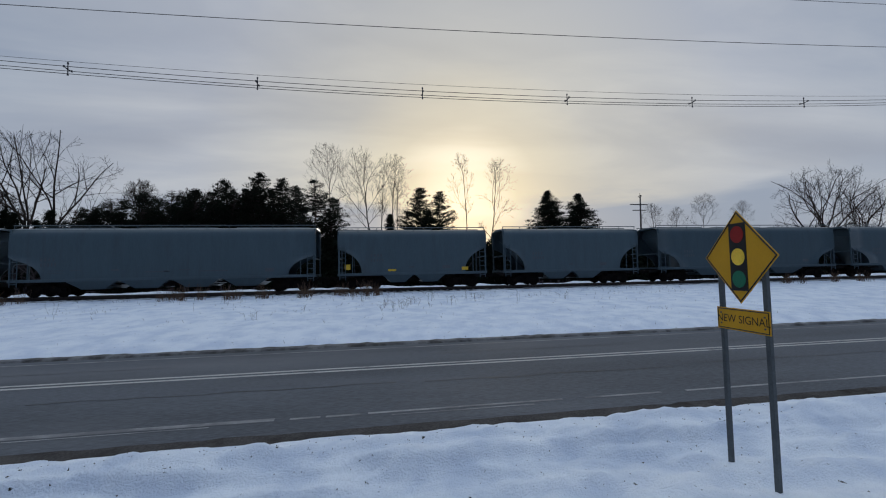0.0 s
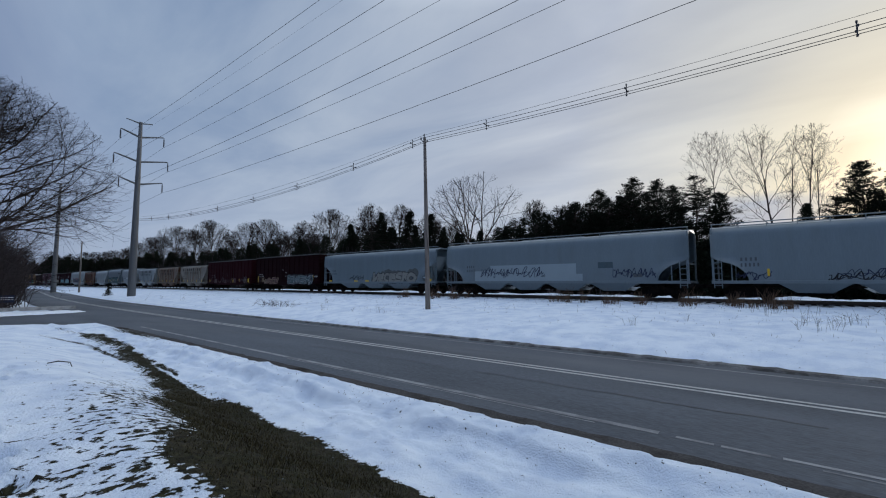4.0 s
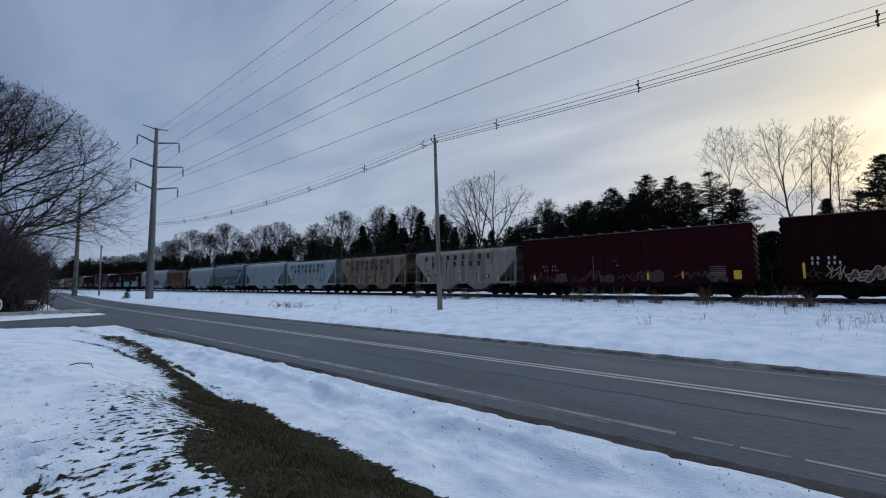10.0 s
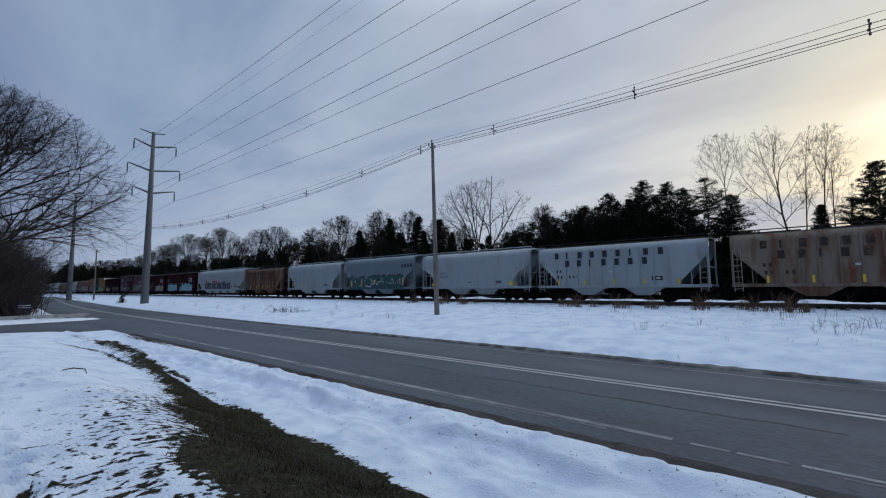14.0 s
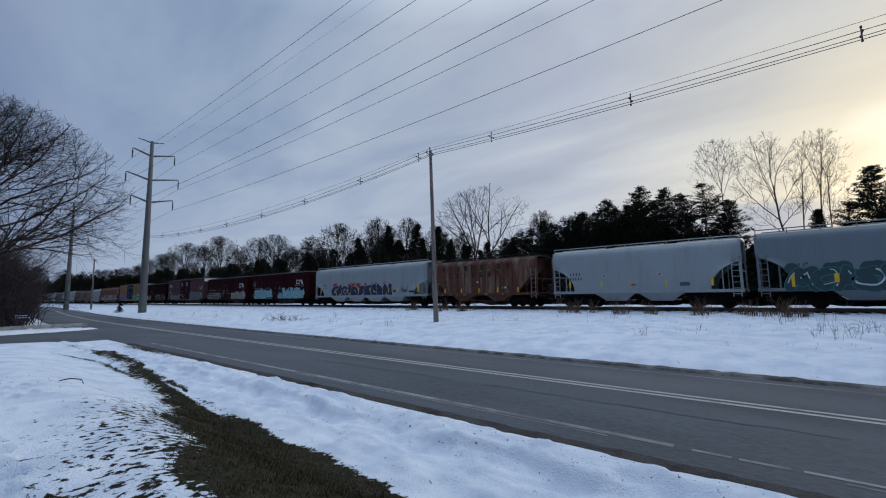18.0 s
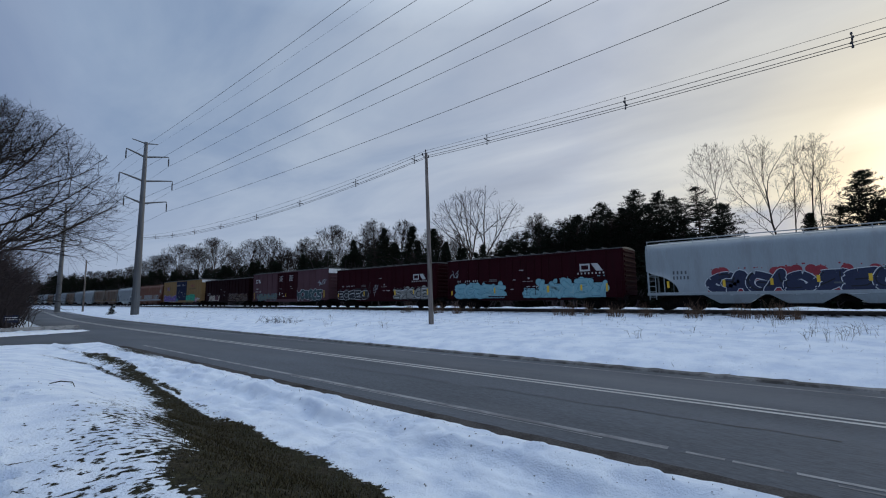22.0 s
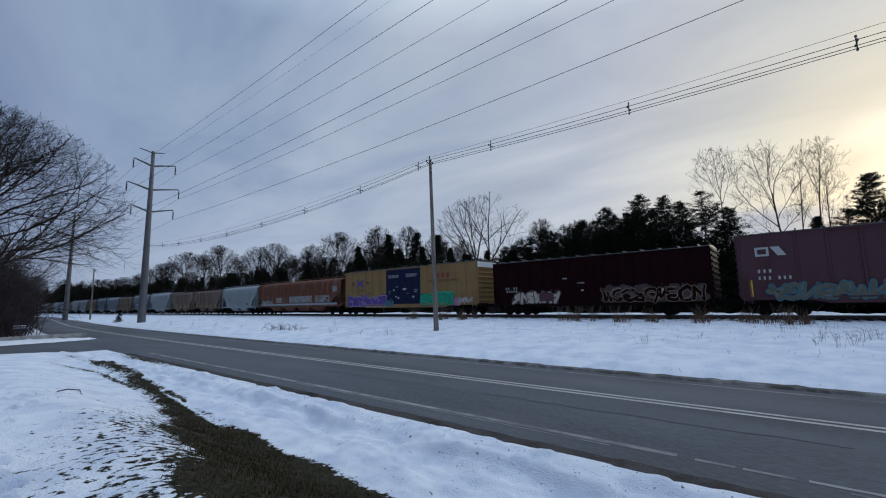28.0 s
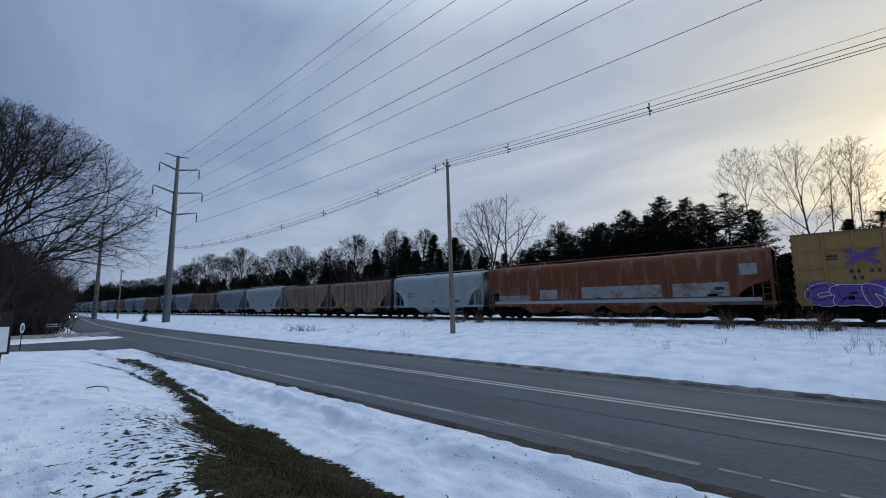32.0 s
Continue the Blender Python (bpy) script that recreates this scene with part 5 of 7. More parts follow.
def bare_tree(seed, label, m, fork, spread, limbs, crown, trunk_r=0.25, kids=(6, 5, 3), tip=0.011, bark="bark", lift=0.05, wob=0.10, facing=None, stems=1, shape=0.92):
    """A leafless tree. fork: heights where the lowest and the highest limb leave the trunk; spread: their angles from upright in degrees;
    crown: centre and half-sizes of the rounded crown; kids: boughs on a limb, branches on a bough, twigs on a branch; facing: a compass
    angle that the limbs favour."""
    rng = random.Random(seed)
    cx, cy, cz, rx, ry, rz = crown
    thick, fine = [], []

    def reach(p, d):
        """The way from p along d to the outside of the crown."""
        ox, oy, oz = (p.x - cx) / rx, (p.y - cy) / ry, (p.z - cz) / rz
        vx, vy, vz = d.x / rx, d.y / ry, d.z / rz
        a, b, c = vx * vx + vy * vy + vz * vz, ox * vx + oy * vy + oz * vz, ox * ox + oy * oy + oz * oz - 1
        q = b * b - a * c
        return max(0.2, (-b + math.sqrt(q)) / a) if q > 0 and c < 0 else 0.25

    def grow(p, d, l, r, level):
        n = (7, 5, 4, 2)[level]
        pts, rs, ways = [p], [r], [d]
        end = max(tip * 0.7, r * 0.28)
        for i in range(n):
            d = (d + Vector((rng.gauss(0, wob), rng.gauss(0, wob), lift + rng.gauss(0, wob * 0.8)))).normalized()
            p = p + d * (l / n)
            pts.append(p), rs.append(r + (end - r) * (i + 1) / n), ways.append(d)
        (thick if r > tip * 3.2 else fine).append((pts, rs, 7 if r > 0.13 else 5 if r > 0.05 else 3))
        if level == 3:
            return
        turn = rng.uniform(0, 6.28)
        for k in range(kids[level]):
            u = (0.16 if level else 0.22) + (0.80 if level else 0.76) * (k + rng.random()) / kids[level]
            i = min(n - 1, int(u * n))
            q, w = pts[i].lerp(pts[i + 1], u * n - i), ways[i + 1]
            a = w.orthogonal().normalized()
            turn += 2.4 + rng.uniform(-0.5, 0.5)
            side = math.cos(turn) * a + math.sin(turn) * w.cross(a)
            ang = radians(rng.uniform(26, 56))
            w = (w * math.cos(ang) + side * math.sin(ang)).normalized()
            free = reach(q, w)
            ll = min(free * rng.uniform(0.60, 1.10), l * rng.uniform(0.42, 0.70) * (1.12 - 0.45 * u))
            if ll > 0.12:
                grow(q, w, ll, max(tip * 0.8, (rs[i] * (1 - u * n + i) + rs[i + 1] * (u * n - i)) * rng.uniform(0.52, 0.76)), level + 1)

    for s in range(stems):
        foot = Vector((0.45 * trunk_r * 4 * (s - (stems - 1) / 2), 0.3 * s, -0.4))
        top = Vector((cx * 0.62 + (0 if stems == 1 else 0.30 * rx * (s - (stems - 1) / 2)), cy * 0.62, fork[1]))
        n = 7
        way = [foot.lerp(top, i / n) + Vector((rng.gauss(0, 0.05), rng.gauss(0, 0.05), 0)) * min(i, n - i) * trunk_r * 3 for i in range(n + 1)]
        rr = [trunk_r * (1.25 if i == 0 else 1 - 0.56 * i / n) for i in range(n + 1)]
        thick.append((way, rr, 9))
        count = max(2, limbs // stems)
        turn = rng.uniform(0, 6.28)
        for k in range(count):
            u = k / (count - 1)
            z = fork[0] + (fork[1] - fork[0]) * u
            i = min(n - 1, max(0, int((z + 0.4) / (fork[1] + 0.4) * n)))
            p = way[i].lerp(way[i + 1], min(1, (z + 0.4) / (fork[1] + 0.4) * n - i))
            turn += 2.4 + rng.uniform(-0.4, 0.4)
            a = turn if facing is None or k % 2 else radians(facing) + rng.uniform(-1.1, 1.1)
            th = radians(spread[0] + (spread[1] - spread[0]) * u + rng.uniform(-6, 6))
            d = Vector((math.sin(th) * math.cos(a), math.sin(th) * math.sin(a), math.cos(th)))
            d.x += 0.25 * (cx - p.x) / rx * (1 if cx else 0)
            d.normalize()
            if k == count - 1:
                grow(way[-1], (way[-1] - way[-2]).normalized(), reach(way[-1], Vector((0, 0, 1))), rr[-1] * 0.75, 0)
            grow(p, d, reach(p, d) * rng.uniform(shape, 1.04), rr[i] * rng.uniform(0.50, 0.70), 0)
    t = thing("bare_tree", label, "tree", m)
    part("trunk", tubes_mesh("trunk", thick, bark), None, t)
    part("crown", tubes_mesh("crown", fine, "twig" if bark == "bark" else bark), None, t)
    return t


def pine_tree(seed, height, label, m, width=2.4, low=0.15, shape="round", name="pine_tree", leaf=0.24, fill=1.0, gaps=-0.20):
    """An evergreen: straight trunk, boughs of uneven reach that carry ragged clumps of small needle sprays, with gaps between the clumps."""
    rng = random.Random(seed)
    limbs, verts, faces = [], [], []
    trunk = [Vector((0.08 * rng.uniform(-1, 1) * min(i, 3), 0.08 * rng.uniform(-1, 1) * min(i, 3), -0.3 + (height * 0.98 + 0.3) * i / 6)) for i in range(7)]
    limbs.append((trunk, [height * 0.013 * (1 - 0.90 * i / 6) + 0.010 for i in range(7)], 6))

    def axis_at(z):
        i = min(5, max(0, int(6 * z / height)))
        return trunk[i].lerp(trunk[i + 1], min(1.0, max(0.0, 6 * z / height - i)))

    def envelope(u, a):
        v = (u - low) / (1 - low)
        if shape == "round":
            r = min(1.0, 0.62 + v * 1.1) * max(0.0, 1 - max(0.0, (v - 0.35) / 0.65) ** 1.9) ** 0.80 + 0.05
        else:
            r = (1 - v) ** 0.92 * 1.02 + 0.02
        return width * r * (1 + 0.26 * math.sin(2 * a + seed * 1.7 + 6 * u) + 0.18 * math.sin(3 * a - 11 * u + seed))

    count = int(height * width * (9.0 if shape == "round" else 10.0) * fill)
    for b in range(count):
        u = low + (1 - low) * (1 - (1 - (b + rng.random()) / count) ** 1.10) * 0.99
        a = rng.uniform(0, 6.283)
        l = envelope(u, a) * rng.uniform(0.62, 1.12) + 0.12
        z = height * u
        rise = rng.uniform(0.05, 0.45) if shape == "round" else rng.uniform(-0.22, 0.10)
        s = axis_at(max(0.2, z - l * max(rise, 0) * 0.8))
        e = Vector((s.x + math.cos(a) * l, s.y + math.sin(a) * l, min(height * 1.0, s.z + l * rise + rng.gauss(0, 0.06))))
        limbs.append(([s, s.lerp(e, 0.55) + Vector((0, 0, -0.05 * l)), e], [0.032, 0.022, 0.008], 3))
        clumps = max(2, int(l / 0.46))
        for c in range(clumps):
            q = s.lerp(e, 0.22 + 0.80 * (c + rng.random()) / clumps)
            if noise.noise(q * 0.62 + Vector((seed * 3.1, 0, 0))) < gaps - 0.12 * (1 - u):
                continue
            size = leaf * rng.uniform(0.7, 1.3) * (0.72 + 0.28 * (1 - u))
            for h in range(16):
                o = q + Vector((rng.gauss(0, 0.70), rng.gauss(0, 0.70), rng.gauss(0, 0.36))) * size
                w = Vector((math.cos(a) * 0.5 + rng.gauss(0, 0.7), math.sin(a) * 0.5 + rng.gauss(0, 0.7), 0.30 + rng.gauss(0, 0.45))).normalized() * size * rng.uniform(0.6, 1.3)
                sdv = w.orthogonal().normalized()
                sdv.rotate(Matrix.Rotation(rng.uniform(0, 3.14), 3, w))
                sdv *= size * rng.uniform(0.15, 0.32)
                k = len(verts)
                verts += [tuple(o - sdv), tuple(o + sdv), tuple(o + w)]
                faces.append((k, k + 1, k + 2))
    t = thing(name, label, "tree", m)
    part("trunk", tubes_mesh("trunk", limbs, "bark"), None, t)
    me = bpy.data.meshes.new("crown")
    me.from_pydata(verts, [], faces)
    me.materials.append(M["needles"])
    part("crown", me, None, t)
    return t


def place(proto, x, y, scale, turn, label=None, group=""):
    c = copy_thing(proto, Matrix.Translation((x, y, ground_z(x, y))) @ pose(0, 0, 0, 0, 0, turn) @ Matrix.Diagonal((scale, scale, scale, 1)))
    if label:
        c["label"] = label
    if group:
        c["group"] = group
    return c


def build_woods():
    G = lambda x, y: Matrix.Translation((x, y, ground_z(x, y)))
    # the evergreens beyond the track: place, height, half-width, how low the boughs begin, form
    made = ((-13.2, 52, 14.3, 2.9, 0.10, "round"), (-17.2, 52.5, 13.3, 2.8, 0.08, "round"), (-7.0, 52, 13.4, 2.7, 0.10, "round"), (-28.9, 52, 10.9, 3.0, 0.05, "round"), (6.1, 55, 13.2, 2.9, 0.14, "round"),
            (-49.5, 52, 14.1, 4.6, 0.04, "cone"), (-56.7, 52, 14.6, 4.4, 0.04, "cone"))
    pines = [pine_tree(11 + i, h, "tall dark evergreen with ragged boughs beyond the track", G(x, y), wd, lo, sh) for i, (x, y, h, wd, lo, sh) in enumerate(made)]
    rng = random.Random(3)
    for x, y, h in ((-31.2, 53, 10.0), (-25.8, 52, 11.5), (-23.2, 52.5, 12.1), (-20.5, 52, 12.1), (-15.2, 53, 12.4), (-10.8, 52.5, 13.5), (-9.2, 52, 12.6), (-4.9, 52.5, 11.3), (8.8, 55.5, 12.7),
                    (-19.0, 55, 11.0), (-22, 56, 10.8), (-26.6, 55, 10.2), (-33.4, 55, 10.2), (-24.4, 54.5, 10.4), (-16.3, 56, 10.6), (-11.8, 56.5, 10.2), (-28.0, 56, 9.6), (-30.2, 51, 9.2), (-21.6, 50.5, 9.8), (-18.6, 50.5, 9.2), (-14.6, 50.0, 8.8), (-12.0, 49.5, 8.4), (-8.2, 50, 8.6), (-25.0, 50, 9.4),
                    (-36, 60, 10.0), (-35.5, 55, 8.6), (4.4, 55, 10.0), (7.4, 57, 10.4), (-5.9, 55, 9.8), (-27.4, 51, 10.6), (-22.0, 53.5, 11.4), (-18.9, 53, 11.9), (-16.2, 51.5, 12.0), (-14.3, 54, 12.8), (-11.9, 52, 12.2), (-24.6, 52.8, 11.0), (-32.6, 52, 9.6)):
        k = rng.choice((0, 1, 2, 4) if x > -21 else (0, 1, 2, 3))
        place(pines[k], x, y, h / made[k][2], rng.uniform(0, 360))
    place(pines[5], 1.97, 53, 9.3 / 14.1, 40)
    for x, y, h in ((-45.6, 53, 13.3), (-65.7, 52, 13.3), (-42.4, 56, 10.0), (-46.9, 58, 11.6), (-53, 57, 12.2), (-58.4, 56, 12.4), (-61.5, 57, 13.2), (-71.3, 57, 12.6), (-76, 62, 12), (-84, 64, 12), (-92, 64, 12.5), (-100, 66, 12.5), (-110, 68, 12), (-122, 68, 12), (-140, 70, 13)):
        k = rng.choice((5, 6))
        place(pines[k], x, y, h / made[k][2], rng.uniform(0, 360))
    # a belt of lower evergreens fills the foot of the wood
    for i in range(160):
        x = -31 - i * 1.75 + rng.uniform(-1.2, 1.2)
        k = rng.choice((1, 3, 5, 6))
        h = rng.uniform(8.8, 11.0) * (0.92 if x > -48 else 1.0 if x > -150 else 1.15)
        place(pines[k], x, 45.5 + rng.uniform(0, 7), h / made[k][2], rng.uniform(0, 360), "low dark evergreen at the foot of the wood")
    shrub = pine_tree(29, 5.4, "low dark evergreen beyond the track", G(-24, 45.5), 1.8, 0.0, "round", "low_evergreen", 0.42, 2.4, -0.5)
    for i in range(96):
        x = -23.5 + i * 1.45 + rng.uniform(-0.5, 0.5)
        place(shrub, x, 45.0 + 2.0 * (i % 2) + rng.uniform(-0.5, 0.5), rng.uniform(0.82, 1.10), rng.uniform(0, 360))
    # added evergreens: their dark mass stands in for the shade inside the thicket
    for i in range(46):
        x = -66 - i * 3.0 + rng.uniform(-1, 1)
        y = road_mid(x) - 8.6 - rng.uniform(0, 8)
        place(pines[rng.choice((1, 3))], x, y, rng.uniform(0.45, 0.8), rng.uniform(0, 360), "evergreen added to darken the thicket by the road")
    spruce = pine_tree(31, 14.0, "broad dark spruce beyond the track", G(26.4, 60), 6.4, 0.04, "cone", "spruce_tree", 0.28)
    place(spruce, 31.0, 60, 0.97, 130)
    pine_tree(33, 1.7, "knee-high young spruce in the snow on the verge", G(-93.5, 20.5), 0.75, 0.05, "cone", "young_spruce", 0.13, 5.0, -0.9)
    # leafless trees beyond the track
    bare_tree(41, "large leafless tree with a wide rounded crown", G(-40.2, 58), (5.5, 8.0), (70, 20), 10, (0, 0, 11.8, 10.2, 9.4, 8.2), 0.40, (7, 4, 3), 0.017, stems=2, lift=0.025)
    tall = "slender leafless tree against the low sun"
    slim = dict(bark="pale_bark", tip=0.010, lift=0.07)
    a = bare_tree(50, tall, G(-5.5, 56), (10.0, 13.0), (56, 10), 7, (-0.3, 0, 14.6, 3.5, 3.2, 4.2), 0.10, (7, 5, 3), **slim)
    bare_tree(51, tall, G(0.0, 56), (5.0, 12.5), (62, 10), 11, (-1.8, 0, 12.6, 3.6, 3.0, 6.2), 0.14, (7, 5, 3), **slim)
    b = bare_tree(52, tall, G(0.5, 56.6), (7.0, 13.5), (40, 10), 6, (1.3, 0, 12.4, 2.1, 1.9, 5.6), 0.085, (6, 5, 3), **slim)
    c = bare_tree(53, tall, G(1.6, 55.4), (6.0, 12.5), (46, 10), 7, (1.7, 0, 11.8, 2.9, 2.4, 5.8), 0.10, (6, 5, 3), **slim)
    place(b, 3.0, 57.0, 0.96, 70)
    place(b, 13.1, 56, 1.03, 140)
    bare_tree(54, tall, G(15.6, 56), (5.0, 12.0), (58, 10), 7, (1.8, 0, 11.2, 3.8, 3.2, 6.4), 0.11, (6, 5, 3), **slim)
    oak = bare_tree(61, "broad old leafless oak beyond the track", G(71.3, 56), (3.6, 7.5), (68, 12), 11, (0, 0, 10.2, 7.2, 7.0, 8.2), 0.36, (7, 5, 3), 0.017, lift=0.03, wob=0.17)
    place(oak, 81.5, 58, 0.86, 120)
    for x, y, s in ((42.4, 58, 0.62), (48, 60, 0.6), (51, 58, 0.70), (60, 60, 0.66)):
        place(a, x, y, s, x * 31 % 360, "small leafless tree beyond the track")
    wood = [bare_tree(70 + i, "leafless grey-brown tree at the edge of the wood", G(x, y), fk, sp, nl, cr, 0.28, (7, 6, 4), 0.026, lift=0.05, wob=0.16) for i, (x, y, fk, sp, nl, cr) in enumerate((
        (-83.4, 60, (6.0, 10.5), (62, 10), 10, (0, 0, 12.0, 7.4, 7.0, 7.0)), (-69.0, 60, (6.5, 11.0), (42, 8), 9, (0, 0, 12.4, 4.6, 4.6, 6.4)),
        (-112.9, 60, (5.5, 10.5), (50, 8), 10, (0, 0, 12.4, 6.4, 6.2, 7.0)), (-61.1, 61, (7.0, 11.0), (36, 8), 8, (0, 0, 12.2, 3.8, 3.8, 5.4))))]
    rng = random.Random(8)
    for x, h, k in ((-93, 17.2, 1), (-98, 14.6, 1), (-104, 16.0, 1), (-126.6, 20.0, 2), (-138, 17.5, 1), (-149, 22.6, 0), (-161, 20.5, 2), (-177.5, 23.0, 0), (-193, 20.5, 2), (-210, 21.0, 0), (-228, 19, 2), (-245, 18, 0), (-262, 18, 2), (-280, 18, 0), (-300, 19, 2), (-325, 20, 0), (-74, 15.0, 1), (-52, 14.5, 3), (-46, 13.0, 3)):
        place(wood[k], x, 60 + rng.uniform(-1.5, 1.5), h / (19.0, 18.8, 19.4, 17.6)[k], rng.uniform(0, 360))
    for x in range(-330, -60, 8):
        place(wood[rng.randrange(3)], x + rng.uniform(-3, 3), 72 + rng.uniform(-5, 12), rng.uniform(0.72, 0.92), rng.uniform(0, 360), "leafless tree deeper in the wood")
    for x in (-33.0, -28.5, -22.0, -18.5, -25.2):
        place(wood[3], x, 66 + rng.uniform(-2, 4), rng.uniform(0.80, 0.92), rng.uniform(0, 360), "leafless tree deeper in the wood")
    for i in range(44):
        k = (5, 3, 1)[i % 3]
        place(pines[k], -296 - 4.2 * i + rng.uniform(-2, 2), 46 + rng.uniform(0, 14), rng.uniform(15, 19) / made[k][2], rng.uniform(0, 360), "tall dark evergreen far along the track")
    # the wood that closes the view beyond the bend
    for i in range(44):
        y = -40 + i * 4.2
        x = -372 + 22 * rng.uniform(-1, 1)
        place(pines[5] if i % 3 else wood[i % 2], x, y, rng.uniform(0.95, 1.2), rng.uniform(0, 360), "tall dark tree in the wood beyond the bend")
    # the big tree and the wood on the viewer's side
    bare_tree(91, "very large leafless tree reaching out over the road", G(-62, -0.6), (4.8, 14.5), (86, 12), 26, (0, 0, 9.6, 15.0, 16.2, 14.4), 0.34, (9, 7, 4), 0.012, lift=0.035, wob=0.13, facing=65, shape=0.90)
    for i, (x, y, s) in enumerate(((-78, -8, 1.1), (-86, 0, 0.85), (-98, 2.5, 0.8), (-72, -14, 1.2), (-112, 4, 0.7), (-128, 7, 0.7), (-150, 9, 0.8), (-175, 10, 0.8), (-200, 9, 0.9), (-70, -4, 0.8), (-82, -14, 1.1), (-92, -6, 1.0), (-230, 8, 0.9), (-260, -2, 1.0))):
        place(wood[i % 3], x, y, s * 0.9, i * 77, "leafless tree in the dark wood beside the road")


def thicket(name, spots, label, seed, mat="brush", count=60, r=0.012):
    """A tangle of bare stems, too many to count."""
    rng = random.Random(seed)
    limbs = []
    for x, y, w, h in spots:
        for k in range(count):
            p = Vector((x + rng.gauss(0, w), y + rng.gauss(0, w), 0))
            p.z = ground_z(p.x, p.y) - 0.1
            d = Vector((rng.gauss(0, 0.32), rng.gauss(0, 0.32), 1)).normalized()
            l = h * rng.uniform(0.35, 1.0)
            q = p + d * l * 0.5
            e = q + (d + Vector((rng.gauss(0, 0.4), rng.gauss(0, 0.4), 0.1))).normalized() * l * 0.5
            limbs.append(([p, q, e], [r * 2, r * 1.4, r * 0.7], 3))
            for s in range(4):
                b = p.lerp(e, rng.uniform(0.1, 0.9))
                limbs.append(([b, b + Vector((rng.gauss(0, 0.35), rng.gauss(0, 0.35), rng.uniform(-0.1, 0.5))) * l * 0.45], [r, r * 0.6], 3))
    ob = new(name, tubes_mesh(name, limbs, mat))
    tagged(ob, label, "undergrowth", kind="stuff")


def build_undergrowth():
    rng = random.Random(21)
    spots = []
    for i in range(90):
        x = -57 - i * 1.9
        edge = road_mid(x) - 5.3
        for y in (edge - 2.7 - 1.0 * rng.random(), edge - 5.0 - 3 * rng.random(), edge - 9 - 4 * rng.random()):
            if x > -66 and y > 4.0:
                y = 4.0 - rng.random() * 8
            deep = smoothstep(0.5, 8, edge - y)
            spots.append((x, y, 1.0, 5.6 + 7.0 * deep * rng.uniform(0.7, 1.1)))
    thicket("thicket", spots, "dark thicket of bare brush beside the road", 5, count=170, r=0.017)
    thicket("wood_edge_brush", [(x + rng.uniform(-2, 2), 45 + rng.uniform(0, 12), 2.2, 6.5 + (2.0 if x < -45 else 0)) for x in range(-340, -14, 3)], "dark leafless brush along the edge of the wood", 6, count=60, r=0.045)
    thicket("low_brush", [(x + rng.uniform(-2, 2), 44 + rng.uniform(0, 10), 2.2, 4.6) for x in range(-16, 120, 3)], "low leafless brush beyond the track", 7, count=44, r=0.035)


build_woods()
build_undergrowth()


